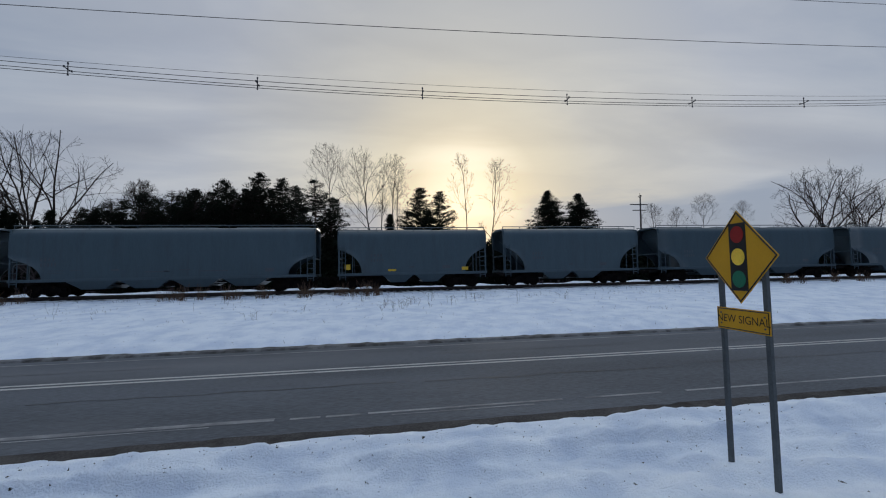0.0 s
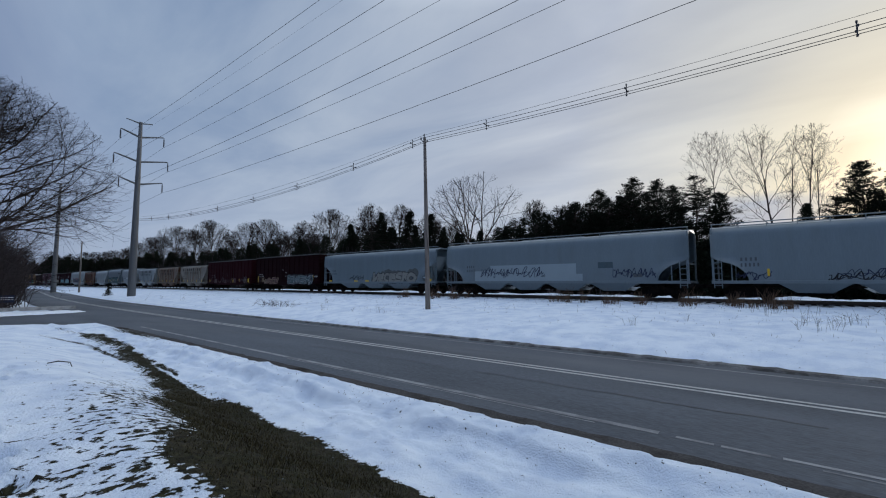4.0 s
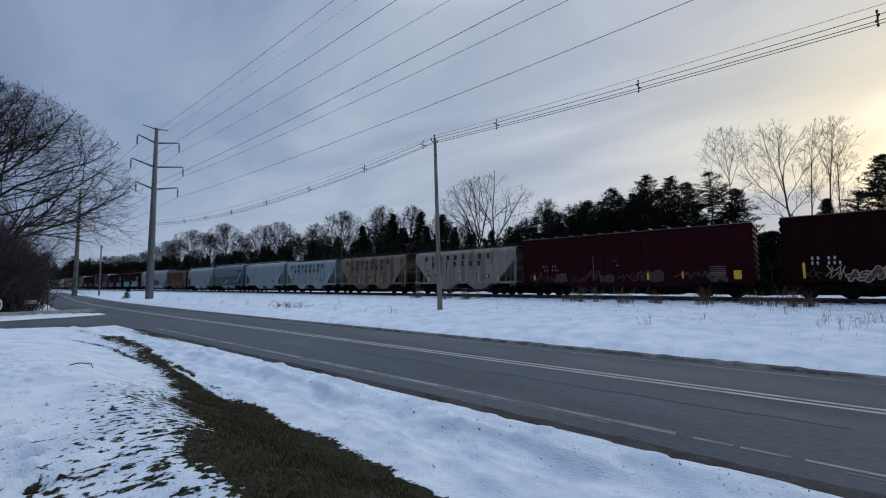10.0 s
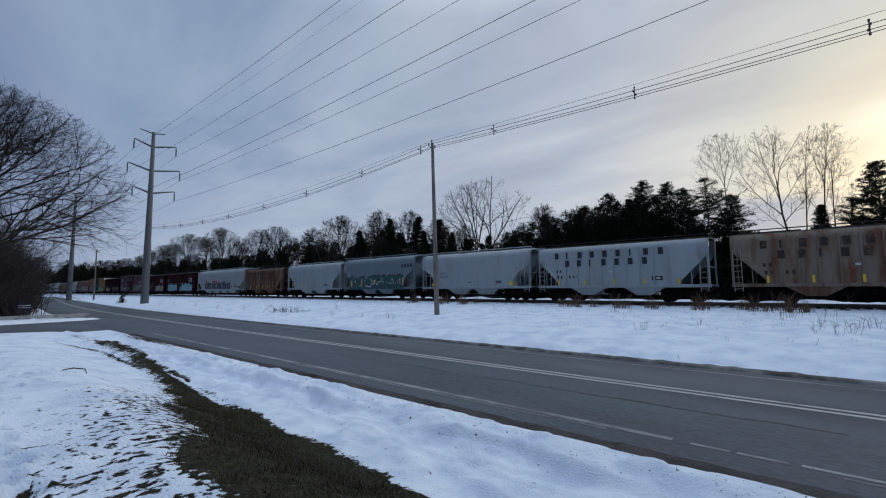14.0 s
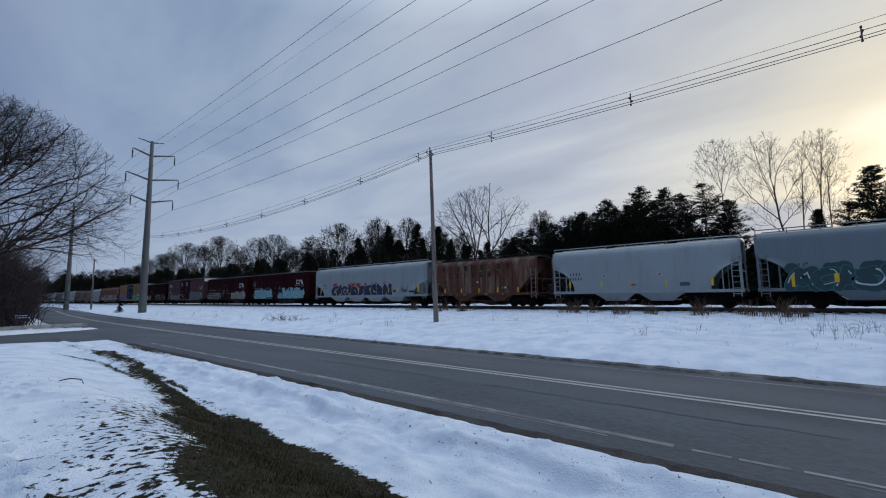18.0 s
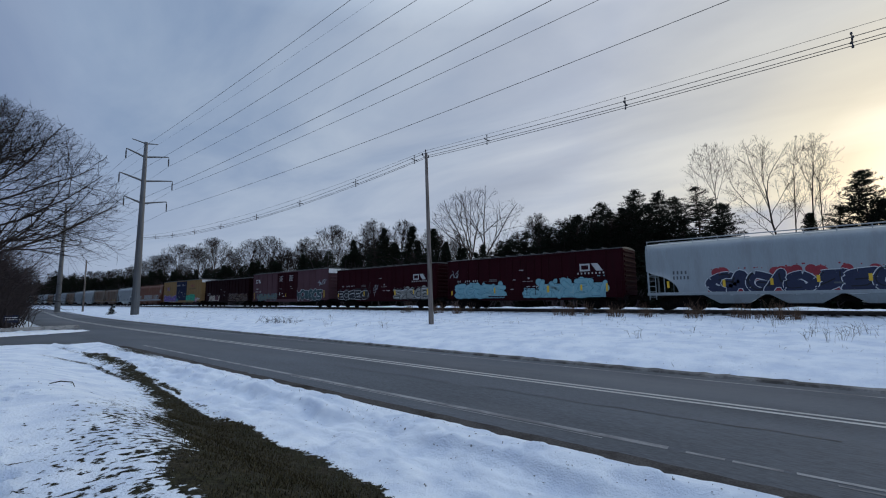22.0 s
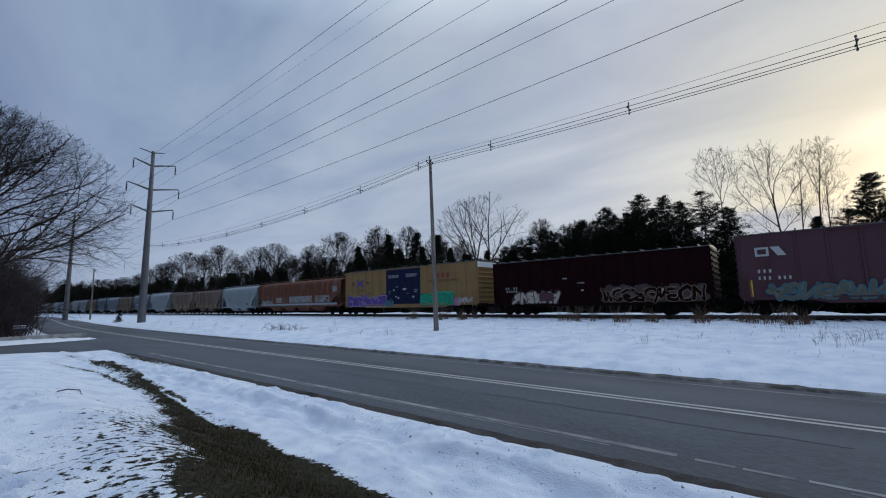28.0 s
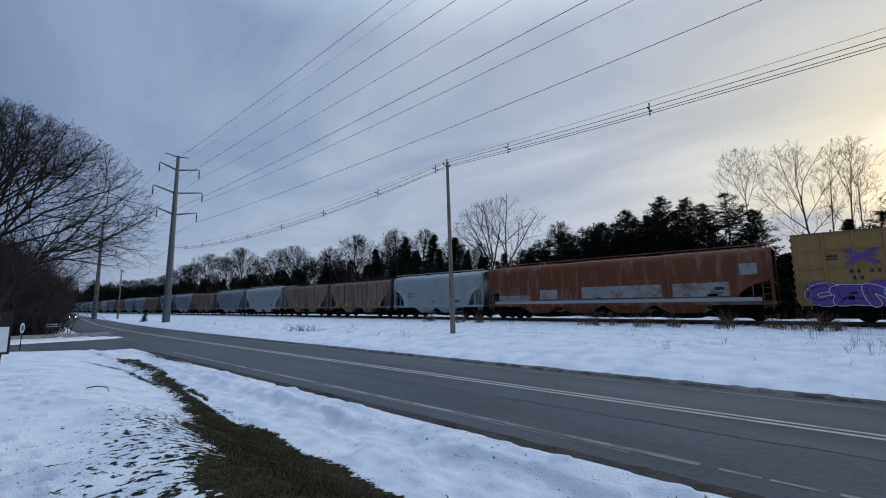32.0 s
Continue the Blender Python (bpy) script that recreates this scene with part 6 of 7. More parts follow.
# ---- the signal-ahead sign ----
def build_sign():
    s = thing("warning_sign", "yellow diamond traffic-signal-ahead sign on two steel posts in the snow", "traffic sign", Matrix.Translation((5.0, 5.08, 0)))
    zc, d = 2.83, 0.647
    for y, z0 in ((0.39, -0.6), (-0.39, -0.6)):
        bm = slab(bmesh.new(), [(0.01, z0), (0.055, z0), (0.055, 2.75), (0.01, 2.75)], y - 0.035, y + 0.035)
        part("post", bm, "galvanised", s)
    def plate(outline, x0, x1, mat, name, parent, label=""):
        bm = bmesh.new()
        a = [bm.verts.new((x0, y, z)) for y, z in outline]
        b = [bm.verts.new((x1, y, z)) for y, z in outline]
        bm.faces.new(a), bm.faces.new(b[::-1])
        for i in range(len(a)):
            j = (i + 1) % len(a)
            bm.faces.new((a[i], b[i], b[j], a[j]))
        bmesh.ops.recalc_face_normals(bm, faces=bm.faces[:])
        return part(name, bm, mat, parent, label)
    def diamond(r):
        return [(0, zc - r), (r - 0.03, zc - 0.03), (r, zc), (r - 0.03, zc + 0.03), (0, zc + r), (-r + 0.03, zc + 0.03), (-r, zc), (-r + 0.03, zc - 0.03)]
    panel = plate(diamond(d), -0.004, 0.006, "sign_yellow", "sign_panel", s)
    ring = bmesh.new()
    for a, b in zip(diamond(d - 0.03), diamond(d - 0.03)[1:] + diamond(d - 0.03)[:1]):
        rod(ring, (-0.0055, *a), (-0.0055, *b), 0.011, sides=4)
    part("border", ring, "black", panel)
    plate([(-0.15, zc - 0.47), (0.15, zc - 0.47), (0.15, zc + 0.47), (-0.15, zc + 0.47)], -0.009, -0.0045, "black", "signal_symbol", panel)
    for z, m in ((0.31, "sign_red"), (0.0, "sign_amber"), (-0.31, "sign_green")):
        plate([(0.118 * math.cos(a * math.pi / 12), zc + z + 0.118 * math.sin(a * math.pi / 12)) for a in range(24)], -0.014, -0.0095, m, "signal_lamp", panel)
    plaque = plate([(-0.46, 1.80), (0.46, 1.80), (0.46, 2.11), (-0.46, 2.11)], -0.004, 0.006, "sign_yellow", "plaque", s, "yellow plaque with black lettering")
    cu = bpy.data.curves.new("lettering", "FONT")
    cu.body, cu.size, cu.align_x, cu.align_y = "NEW SIGNAL", 0.155, "CENTER", "CENTER"
    tmp = bpy.data.objects.new("lettering", cu)
    scene.collection.objects.link(tmp)
    me = bpy.data.meshes.new_from_object(tmp.evaluated_get(bpy.context.evaluated_depsgraph_get()))
    bpy.data.objects.remove(tmp)
    me.materials.clear()
    me.materials.append(M["black"])
    part("lettering", me, None, plaque, m=pose(-0.006, 0, 1.955, 90, 0, -90))
    bm = bmesh.new()
    for a, b in (((-0.44, 1.82), (0.44, 1.82)), ((0.44, 1.82), (0.44, 2.09)), ((0.44, 2.09), (-0.44, 2.09)), ((-0.44, 2.09), (-0.44, 1.82))):
        rod(bm, (-0.0055, *a), (-0.0055, *b), 0.007, sides=4)
    part("border", bm, "black", plaque)
    for y in (0.39, -0.39):
        for z in (1.88, 2.03, 2.60):
            bm = bmesh.new()
            rod(bm, (-0.012, y * 0.98, z), (0.0, y * 0.98, z), 0.014, sides=6)
            part("bolt", bm, "galvanised", s)
    s.matrix_basis = Matrix.Translation((5.0, 5.08, 0)) @ pose(0, 0, 0, 0, 0, -5)


build_sign()


# ---- small things by the road ----
def tuft_mesh(seed, n, h, w, mat):
    rng = random.Random(seed)
    limbs = []
    for k in range(n):
        p = Vector((rng.gauss(0, w), rng.gauss(0, w), -0.05))
        d = Vector((rng.gauss(0, 0.16), rng.gauss(0, 0.16), 1))
        l = h * rng.uniform(0.5, 1.0)
        q, e = p + d * l * 0.6, p + d * l + Vector((rng.gauss(0, 0.12), rng.gauss(0, 0.12), 0)) * l
        limbs.append(([p, q, e], [0.008, 0.006, 0.003], 3))
    return tubes_mesh("tuft", limbs, mat)


def weed_stalks(seed, h):
    """The meshes of a weed's stalks, one for each stalk with its twigs."""
    rng = random.Random(seed)
    out = []
    for k in range(rng.randint(3, 6)):
        p = Vector((rng.gauss(0, 0.10), rng.gauss(0, 0.10), -0.05))
        e = p + Vector((rng.gauss(0, 0.22), rng.gauss(0, 0.22), 1)) * h * rng.uniform(0.6, 1.0)
        limbs = [([p, e], [0.005, 0.003], 3)]
        for s in range(rng.randint(1, 3)):
            b = p.lerp(e, rng.uniform(0.4, 0.95))
            limbs.append(([b, b + Vector((rng.gauss(0, 0.16), rng.gauss(0, 0.16), rng.uniform(0.05, 0.25)))], [0.004, 0.0022], 3))
        out.append(tubes_mesh("stalk", limbs, "twig"))
    return out


def build_weeds():
    rng = random.Random(17)
    tufts = [tuft_mesh(i, n, h, w, "dry_grass") for i, (n, h, w) in enumerate(((18, 0.75, 0.10), (22, 0.6, 0.18), (12, 0.95, 0.07)))]
    xs = [-29.9, -29.5, -25.6, -25.1, -23.1, -22.7, -13.7, -13.1, -12.3, -11.5, -9.7, -9.4, -7.5, -7.3, -4.8, -4.5, -2.5, -2.1, -1.8, -0.9, -0.5, -0.1, 0.3, 34, 35.3, 39.4, 42.2]
    for x in xs:
        for k in range(rng.randint(2, 3)):
            xx, yy = x + rng.uniform(-0.35, 0.35), 30.2 + rng.uniform(-0.6, 0.7)
            s = rng.uniform(1.0, 1.5)
            tagged(part("dry_grass_tuft", rng.choice(tufts), None, m=Matrix.Translation((xx, yy, ground_z(xx, yy))) @ pose(0, 0, 0, 0, 0, rng.uniform(0, 360)) @ Matrix.Diagonal((s, s, s, 1))), "tuft of tall straw-coloured dead grass in the snow", "grass tuft", "grass tufts by the track")
    weeds = [weed_stalks(40 + i, h) for i, h in enumerate((0.5, 0.65, 0.4, 0.8))]
    spots = [(0.7, 24.0), (1.1, 25.4), (1.8, 23.6), (2.1, 24.6), (0.2, 23.1), (2.6, 25.5), (3.1, 23.5), (-5.9, 21.6), (-4.0, 24.2), (0.9, 23.0), (1.5, 25.0), (-1.0, 26.4), (-0.6, 27.3), (1.0, 27.2), (3.6, 26.0), (4.4, 24.2), (5.5, 26.5), (6.2, 25.0), (7.0, 27.0),
             (-22.8, 20.6), (-24.9, 20.3), (-28.4, 20.0), (-44.9, 20.5), (-52.7, 20.6), (-60, 21.0), (-66, 20.2), (-73, 20.8), (-17, 25.5), (-9, 27.5), (8.5, 24.0), (10.0, 26.2), (12.0, 25.0), (-33, 24.0), (-56.5, 19.6), (-48.8, 19.4)]
    for x, y in spots:
        xx, yy = x + rng.uniform(-0.3, 0.3), y + rng.uniform(-0.4, 0.4)
        weed = thing("dead_weed", "dead weed stalks standing in the snow", "weed", Matrix.Translation((xx, yy, ground_z(xx, yy))) @ pose(0, 0, 0, 0, 0, rng.uniform(0, 360)), "weeds on the verge")
        for me in rng.choice(weeds):
            part("stalk", me, None, weed)
    shrub = thing("low_shrub", "low leafless shrub in the snow on the verge", "shrub", Matrix.Translation((-36.6, 20.4, ground_z(-36.6, 20.4))))
    limbs = []
    for k in range(60):
        p = Vector((rng.gauss(0, 1.3), rng.gauss(0, 0.45), -0.05))
        e = p + Vector((rng.gauss(0.2, 0.35), rng.gauss(0, 0.3), rng.uniform(0.15, 0.75)))
        limbs.append(([p, p.lerp(e, 0.5) + Vector((0.05, 0, 0.05)), e], [0.012, 0.010, 0.005], 3))
        for j in range(2):
            q = p.lerp(e, rng.uniform(0.4, 0.9))
            limbs.append(([q, q + Vector((rng.gauss(0.1, 0.25), rng.gauss(0, 0.2), rng.uniform(0.0, 0.22)))], [0.007, 0.004], 3))
    tagged(part("tangle", tubes_mesh("tangle", limbs, "twig"), None, shrub), kind="stuff")
    # blades of dead grass that stand up out of the strip on the slope
    verts, faces = [], []
    for k in range(90000):
        x, y = -26 + 28.2 * rng.random() ** 0.6, rng.uniform(1.0, 5.6)
        if turf_amount(x, y) < rng.uniform(0.45, 1.0):
            continue
        z, l = ground_z(x, y) - 0.01, rng.uniform(0.03, 0.085)
        a = rng.uniform(0, 6.283)
        c, s = math.cos(a) * 0.006, math.sin(a) * 0.006
        t = Vector((rng.gauss(0, 0.6), rng.gauss(-0.1, 0.6), 1)).normalized() * l
        b = len(verts)
        verts += [(x - c, y - s, z), (x + c, y + s, z), (x + t.x, y + t.y, z + t.z)]
        faces.append((b, b + 1, b + 2))
    me = bpy.data.meshes.new("grass")
    me.from_pydata(verts, [], faces)
    me.materials.append(M["turf_blade"])
    tagged(new("grass", me), "short dead brown-green grass on the slope", "grass", kind="stuff")
    stems = []
    for k in range(5200):
        x, y = rng.uniform(-75, 24), rng.uniform(16.9, 31.0)
        if noise.noise(Vector((x * 0.22, y * 0.5, 3))) + 0.35 * (y - 24) / 7 < rng.uniform(-0.1, 0.75):
            continue
        p = Vector((x, y, ground_z(x, y) - 0.02))
        l = rng.uniform(0.03, 0.13) * (1 + 1.4 * (rng.random() < 0.08))
        e = p + Vector((rng.gauss(0, 0.5), rng.gauss(0, 0.3), 1)).normalized() * (l + 0.06)
        stems.append(([p, e], [0.007, 0.003], 3))
    tagged(new("stubble", tubes_mesh("stubble", stems, "twig")), "dark stubble poking through the snow of the verge", "dead grass", kind="stuff")
    verts, faces = [], []
    for k in range(480):
        x = rng.uniform(-24, 8)
        y = 7.2 - abs(rng.gauss(0, 0.55)) if k % 3 else rng.uniform(-0.5, 7.0)
        z, r = ground_z(x, y) + snow_bumps(x, y) + 0.012, rng.uniform(0.006, 0.018)
        a = rng.uniform(0, 6.283)
        b = len(verts)
        verts += [(x + r * math.cos(a + i * 2.1), y + r * math.sin(a + i * 2.1), z + rng.uniform(-0.006, 0.012)) for i in range(3)] + [(x, y, z + 0.016)]
        faces += [(b, b + 1, b + 3), (b + 1, b + 2, b + 3), (b + 2, b, b + 3)]
    me = bpy.data.meshes.new("litter")
    me.from_pydata(verts, [], faces)
    me.materials.append(M["gravel"])
    tagged(new("litter", me), "crumbs of soil and gravel thrown onto the snow by the road", "road grit", kind="stuff")
    bm = tube(bmesh.new(), [(-13.2, 1.86, ground_z(-13.2, 1.86) + 0.02), (-13.0, 2.02, ground_z(-13.0, 2.0) + 0.10), (-12.85, 2.2, ground_z(-12.9, 2.2) + 0.13), (-12.86, 2.24, ground_z(-12.9, 2.2) + 0.02)], [0.012, 0.014, 0.012, 0.008], 5)
    tagged(part("fallen_twig", bm, "bark"), "bent dark twig lying on the snow", "twig")


build_weeds()


def build_corner():
    """The corner of the side street: a low wall with ploughed snow, a marker post, a yard sign and a letter board."""
    w = thing("low_wall", "low pale concrete wall along the side street", "wall", Matrix.Translation((-53.6, 0, 0)))
    for i in range(9):
        y0 = -13.0 + i * 2.48
        part("foot", boxed(-0.12, 0.12, y0 + 0.9, y0 + 1.5, -0.2, 0.165), "concrete", w)
        part("block", boxed(-0.15, 0.15, y0, y0 + 2.46, 0.16, 0.47, bevel=0.02), "concrete", w)
    bm = bmesh.new()
    prev = None
    for i in range(90):
        y = -14 + i * 0.265
        hgt = 0.16 + 0.10 * noise.noise(Vector((y * 0.9, 0, 0))) + 0.06 * noise.noise(Vector((y * 3, 4, 0)))
        hgt *= 1 - smoothstep(8.0, 9.5, y)
        row = [bm.verts.new((-49.9 - 0.15 * y + dx + 0.2 * noise.noise(Vector((y * 1.3, dx, 0))), y, z)) for dx, z in ((1.0, -0.08), (0.5, hgt * 0.7), (-0.3, hgt), (-1.4, hgt * 0.8), (-2.4, 0.0))]
        if prev:
            for a in range(4):
                bm.faces.new((prev[a], row[a], row[a + 1], prev[a + 1]))
        prev = row
    tagged(part("snow_ridge", bm, "loose_snow"), "ridge of ploughed snow beside the side street", "snow ridge", kind="structure")
    p = thing("marker_post", "thin dark post with an oval white marker", "marker post", Matrix.Translation((-42.0, 2.1, ground_z(-42.0, 2.1))))
    bm = bmesh.new()
    rod(bm, (0, 0, -0.3), (0, 0, 1.95), 0.03, sides=6)
    part("post", bm, "iron", p)
    for r, x, m in ((1.0, 0.03, "white"), (0.6, 0.036, "sp_grey")):
        bm = bmesh.new()
        ring = [(0.12 * r * math.cos(a * math.pi / 10), 1.55 + 0.36 * r * math.sin(a * math.pi / 10)) for a in range(20)]
        f0 = [bm.verts.new((x + 0.006, y, z)) for y, z in ring]
        f1 = [bm.verts.new((x - 0.01, y, z)) for y, z in ring]
        bm.faces.new(f0), bm.faces.new(f1[::-1])
        for i in range(20):
            bm.faces.new((f0[i], f1[i], f1[(i + 1) % 20], f0[(i + 1) % 20]))
        bmesh.ops.recalc_face_normals(bm, faces=bm.faces[:])
        part("marker", bm, m, p)
    y = thing("yard_sign", "small navy yard sign with two pale lines", "sign", Matrix.Translation((-57.5, 4.95, ground_z(-57.5, 4.95))))
    part("panel", boxed(-0.02, 0.02, -0.5, 0.5, 0.55, 1.25, bevel=0.008), "sp_navy", y)
    for z in (1.05, 0.85):
        part("text_bar", boxed(0.021, 0.026, -0.42, 0.42, z - 0.035, z + 0.035), "white", y)
    for s in (-0.4, 0.4):
        part("leg", boxed(-0.015, 0.015, s - 0.015, s + 0.015, -0.2, 0.55), "iron", y)
    b = thing("letter_board", "letter board sign with a dark frame and a pale changeable panel", "sign", Matrix.Translation((-26.0, 0, 0)))
    gz = ground_z(-26, -0.5)
    part("frame", boxed(-0.14, 0.14, -1.75, 0.98, 0.88, 2.62, bevel=0.02), "black", b)
    part("panel", boxed(0.141, 0.150, -1.68, 0.90, 0.98, 2.02), "white", b)
    for z in (1.78, 1.48, 1.18):
        part("text_bar", boxed(0.151, 0.156, -1.5, 0.55, z - 0.07, z + 0.07), "black", b)
    part("header_bar", boxed(0.141, 0.147, -1.5, 0.6, 2.15, 2.42), "sp_pink", b)
    for s in (-1.5, 0.7):
        part("leg", boxed(-0.06, 0.06, s - 0.06, s + 0.06, gz - 0.3, 0.9), "iron", b)


build_corner()


def build_car():
    """A car that comes round the far bend with its headlights on."""
    m = bpy.data.materials.new("headlight_glow")
    m.use_nodes = True
    bs = m.node_tree.nodes["Principled BSDF"]
    bs.inputs["Emission Color"].default_value, bs.inputs["Emission Strength"].default_value = (1.0, 0.95, 0.85, 1), 14.0
    M["headlight_glow"] = m
    c = thing("car", "dark car with lit headlights coming round the bend", "car")
    body = slab(bmesh.new(), [(-2.2, 0.35), (2.2, 0.35), (2.25, 0.75), (1.2, 0.95), (0.5, 1.42), (-1.3, 1.45), (-2.1, 1.0), (-2.25, 0.8)], -0.88, 0.88)
    bmesh.ops.bevel(body, geom=body.edges[:], offset=0.06, segments=2, affect="EDGES")
    part("body", body, "black", c)
    for x in (-1.4, 1.4):
        for y in (-0.8, 0.8):
            bm = bmesh.new()
            rod(bm, (x, y - 0.11, 0.33), (x, y + 0.11, 0.33), 0.33, sides=16)
            part("wheel", bm, "tar", c)
    for y in (-0.62, 0.62):
        bm = bmesh.new()
        rod(bm, (2.2, y, 0.66), (2.29, y, 0.66), 0.12, 0.11, sides=12)
        part("headlight", bm, "headlight_glow", c, "lit headlight")
    return c


CAR = build_car()


# ---- the train, from the front to the rear: its place at the start, and its look ----
SPEED = 10.38
TRAIN = []


def couple(car, u0, u1):
    TRAIN.append((car, (u0 + u1) / 2))


def rib_car(u0, u1, mat, letter, worn, label, seed=0):
    c = hopper(u1 - u0, 4.42, mat, 2, "ribbed", label=label, roof_mat="sill_dark")
    L = u1 - u0
    if letter:
        company_blocks(c, -L / 2 + 1.55, L / 2 - 2.2, 3.36, 9, 7, letter)
        marks(c, block_row(-L / 2 + 1.7, 2.25, 2, 0.2, 0.24) + block_row(-L / 2 + 1.75, 1.80, 2, 0.2, 0.24) + block_row(-L / 2 + 2.75, 1.80, 3, 0.2, 0.24), letter, side=SIDE - 0.012)
    marks(c, [(L / 2 - 3.6, L / 2 - 2.9, 1.55, 1.85)], "lettering", side=SIDE - 0.01)
    marks(c, [(L / 2 - 3.5, L / 2 - 3.4, 1.6, 1.8), (L / 2 - 3.3, L / 2 - 3.05, 1.62, 1.78), (-0.3, 0.05, 2.2, 2.32)], "white_letter", side=SIDE - 0.015)
    reflectors(c, L, 1.28, 5, 0.42, 1.9)
    couple(c, u0, u1)
    return c


def smooth_car(u0, u1, height, mat, bays, style, label, marks_at=None):
    c = hopper(u1 - u0, height, mat, bays, style, label=label)
    L = u1 - u0
    x = -L / 2 + 2.5 if marks_at is None else marks_at
    marks(c, block_row(x, 2.45, 4, 0.17, 0.24, 0.07) + block_row(x, 2.10, 5, 0.15, 0.24, 0.06))
    marks(c, [(L / 2 - 3.6, L / 2 - 3.0, 1.5, 1.75), (-0.4, 0.0, 1.6, 1.7)])
    couple(c, u0, u1)
    return c


def end_panel(car, half, z0, z1):
    """A white panel on the top of a car's end."""
    part("end_panel", boxed(half + 0.002, half + 0.095, -1.56, 1.56, z0, z1, bevel=0.01), "white", car, "white-painted top of the end")


def round_mark(car, x, z, r=0.17):
    bm = bmesh.new()
    decal(bm, [(x + r * math.cos(a * math.pi / 8), z + r * math.sin(a * math.pi / 8)) for a in range(16)], SIDE - 0.006)
    ring = part("round_mark", bm, "white_letter", car)
    bm = bmesh.new()
    for s in (-1, 1):
        stroke(bm, [(x - r * 0.6, z - s * r * 0.6), (x + r * 0.6, z + s * r * 0.6)], 0.04, SIDE - 0.009 - 0.001 * s)
    part("cross", bm, "lettering", ring)


def build_train():
    # the leading cars wear greys darkened in the paint for the backlight
    smooth_car(43.4, 62.3, 4.7, "backlit_grey", 3, "curved", "long grey covered hopper car, its backlit dimness painted in")
    smooth_car(23.7, 41.7, 4.7, "backlit_grey", 3, "curved", "long grey covered hopper car, its backlit dimness painted in")
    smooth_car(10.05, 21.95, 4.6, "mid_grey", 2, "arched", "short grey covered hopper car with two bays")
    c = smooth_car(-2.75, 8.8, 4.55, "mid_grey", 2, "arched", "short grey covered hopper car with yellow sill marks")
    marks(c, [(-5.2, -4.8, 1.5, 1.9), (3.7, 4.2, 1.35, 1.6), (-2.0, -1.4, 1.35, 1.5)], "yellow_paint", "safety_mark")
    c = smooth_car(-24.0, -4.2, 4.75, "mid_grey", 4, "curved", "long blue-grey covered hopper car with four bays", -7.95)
    marks(c, [(-7.5, -6.5, 1.78, 1.82), (-6.2, -5.5, 1.78, 1.82), (-7.5, -6.6, 1.62, 1.65), (-3.7, -3.2, 1.75, 1.85), (-1.6, 0.0, 1.60, 1.66), (0.6, 1.3, 1.72, 1.77), (1.9, 3.8, 1.60, 1.66)])
    c = smooth_car(-45.2, -24.75, 4.75, "pale_blue_grey", 4, "curved", "long pale blue-grey covered hopper car with dark scrawls along the sill", -8.6)
    spray_tag(c, -8.9, -7.2, 1.30, 1.80, "sp_navy", 3, 7)
    spray_tag(c, -4.7, -1.5, 1.25, 1.70, "sp_black", 5, 9, 0.06)
    spray_tag(c, -4.3, -1.9, 1.30, 1.85, "sp_navy", 15, 9, 0.05)
    spray_tag(c, 2.3, 5.6, 1.15, 1.50, "sp_black", 6, 8, 0.06)
    spray_tag(c, 1.2, 2.7, 1.75, 2.15, "sp_black", 7, 5, 0.06)
    marks(c, [(x, x + 0.12, 1.50, 1.95) for x in (-7.3, -0.1, 2.8, 6.6)], "yellow_paint", "safety_mark", SIDE - 0.006)
    c = smooth_car(-67.1, -46.3, 4.75, "pale_blue_grey", 4, "curved", "long pale grey covered hopper car with painted patch and tags")
    marks(c, [(-7.0, -5.3, 1.26, 2.15), (-5.3, 2.6, 1.26, 2.62), (2.6, 3.1, 1.26, 1.8)], "patch_grey", "painted_patch", SIDE)
    marks(c, [(4.3, 5.4, 2.2, 2.65)], "mid_grey", "painted_patch", SIDE)
    spray_tag(c, -6.4, -0.2, 1.60, 2.35, "sp_navy", 12, 6, 0.06, SIDE - 0.006)
    spray_tag(c, 5.2, 8.2, 1.50, 2.1, "sp_navy", 13, 5, 0.06)
    c = smooth_car(-87.1, -68.3, 4.62, "pale_blue_grey", 3, "arched", "long pale grey covered hopper car with stone-coloured graffiti letters", -7.75)
    spray_piece(c, 0.0, 6.4, 1.06, 2.25, 7, "sp_stone", "sp_black", "sp_dim", 21, None, SIDE, None, 0.34, 0.035, 0.42)
    spray_tag(c, -4.3, -1.7, 1.45, 1.95, "sp_black", 22, 5)
    marks(c, [(-8.3, -7.7, 1.25, 1.42), (-3.4, -2.7, 1.25, 1.38), (-1.4, -0.8, 1.25, 1.4), (8.2, 8.8, 1.25, 1.5)], "yellow_paint", "safety_mark")
    marks(c, [(7.5, 8.3, 1.50, 1.80)], "lettering", "label_plate", SIDE - 0.004)
    marks(c, [(7.56, 7.84, 1.56, 1.74), (7.94, 8.22, 1.56, 1.74)], "patch_grey", side=SIDE - 0.006)
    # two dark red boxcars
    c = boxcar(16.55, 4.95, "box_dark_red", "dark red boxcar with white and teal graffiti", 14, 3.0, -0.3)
    spray_piece(c, 0.95, 6.9, 0.98, 2.1, 8, "sp_deep", "sp_white", "sp_black", 31, "sp_pale", SIDE - 0.052, None, 0.24, 0.020)
    spray_piece(c, -4.6, -1.75, 0.98, 1.9, 4, "box_mauve", "sp_tan", None, 32, "sp_tan", SIDE - 0.052, None, 0.30, 0.035)
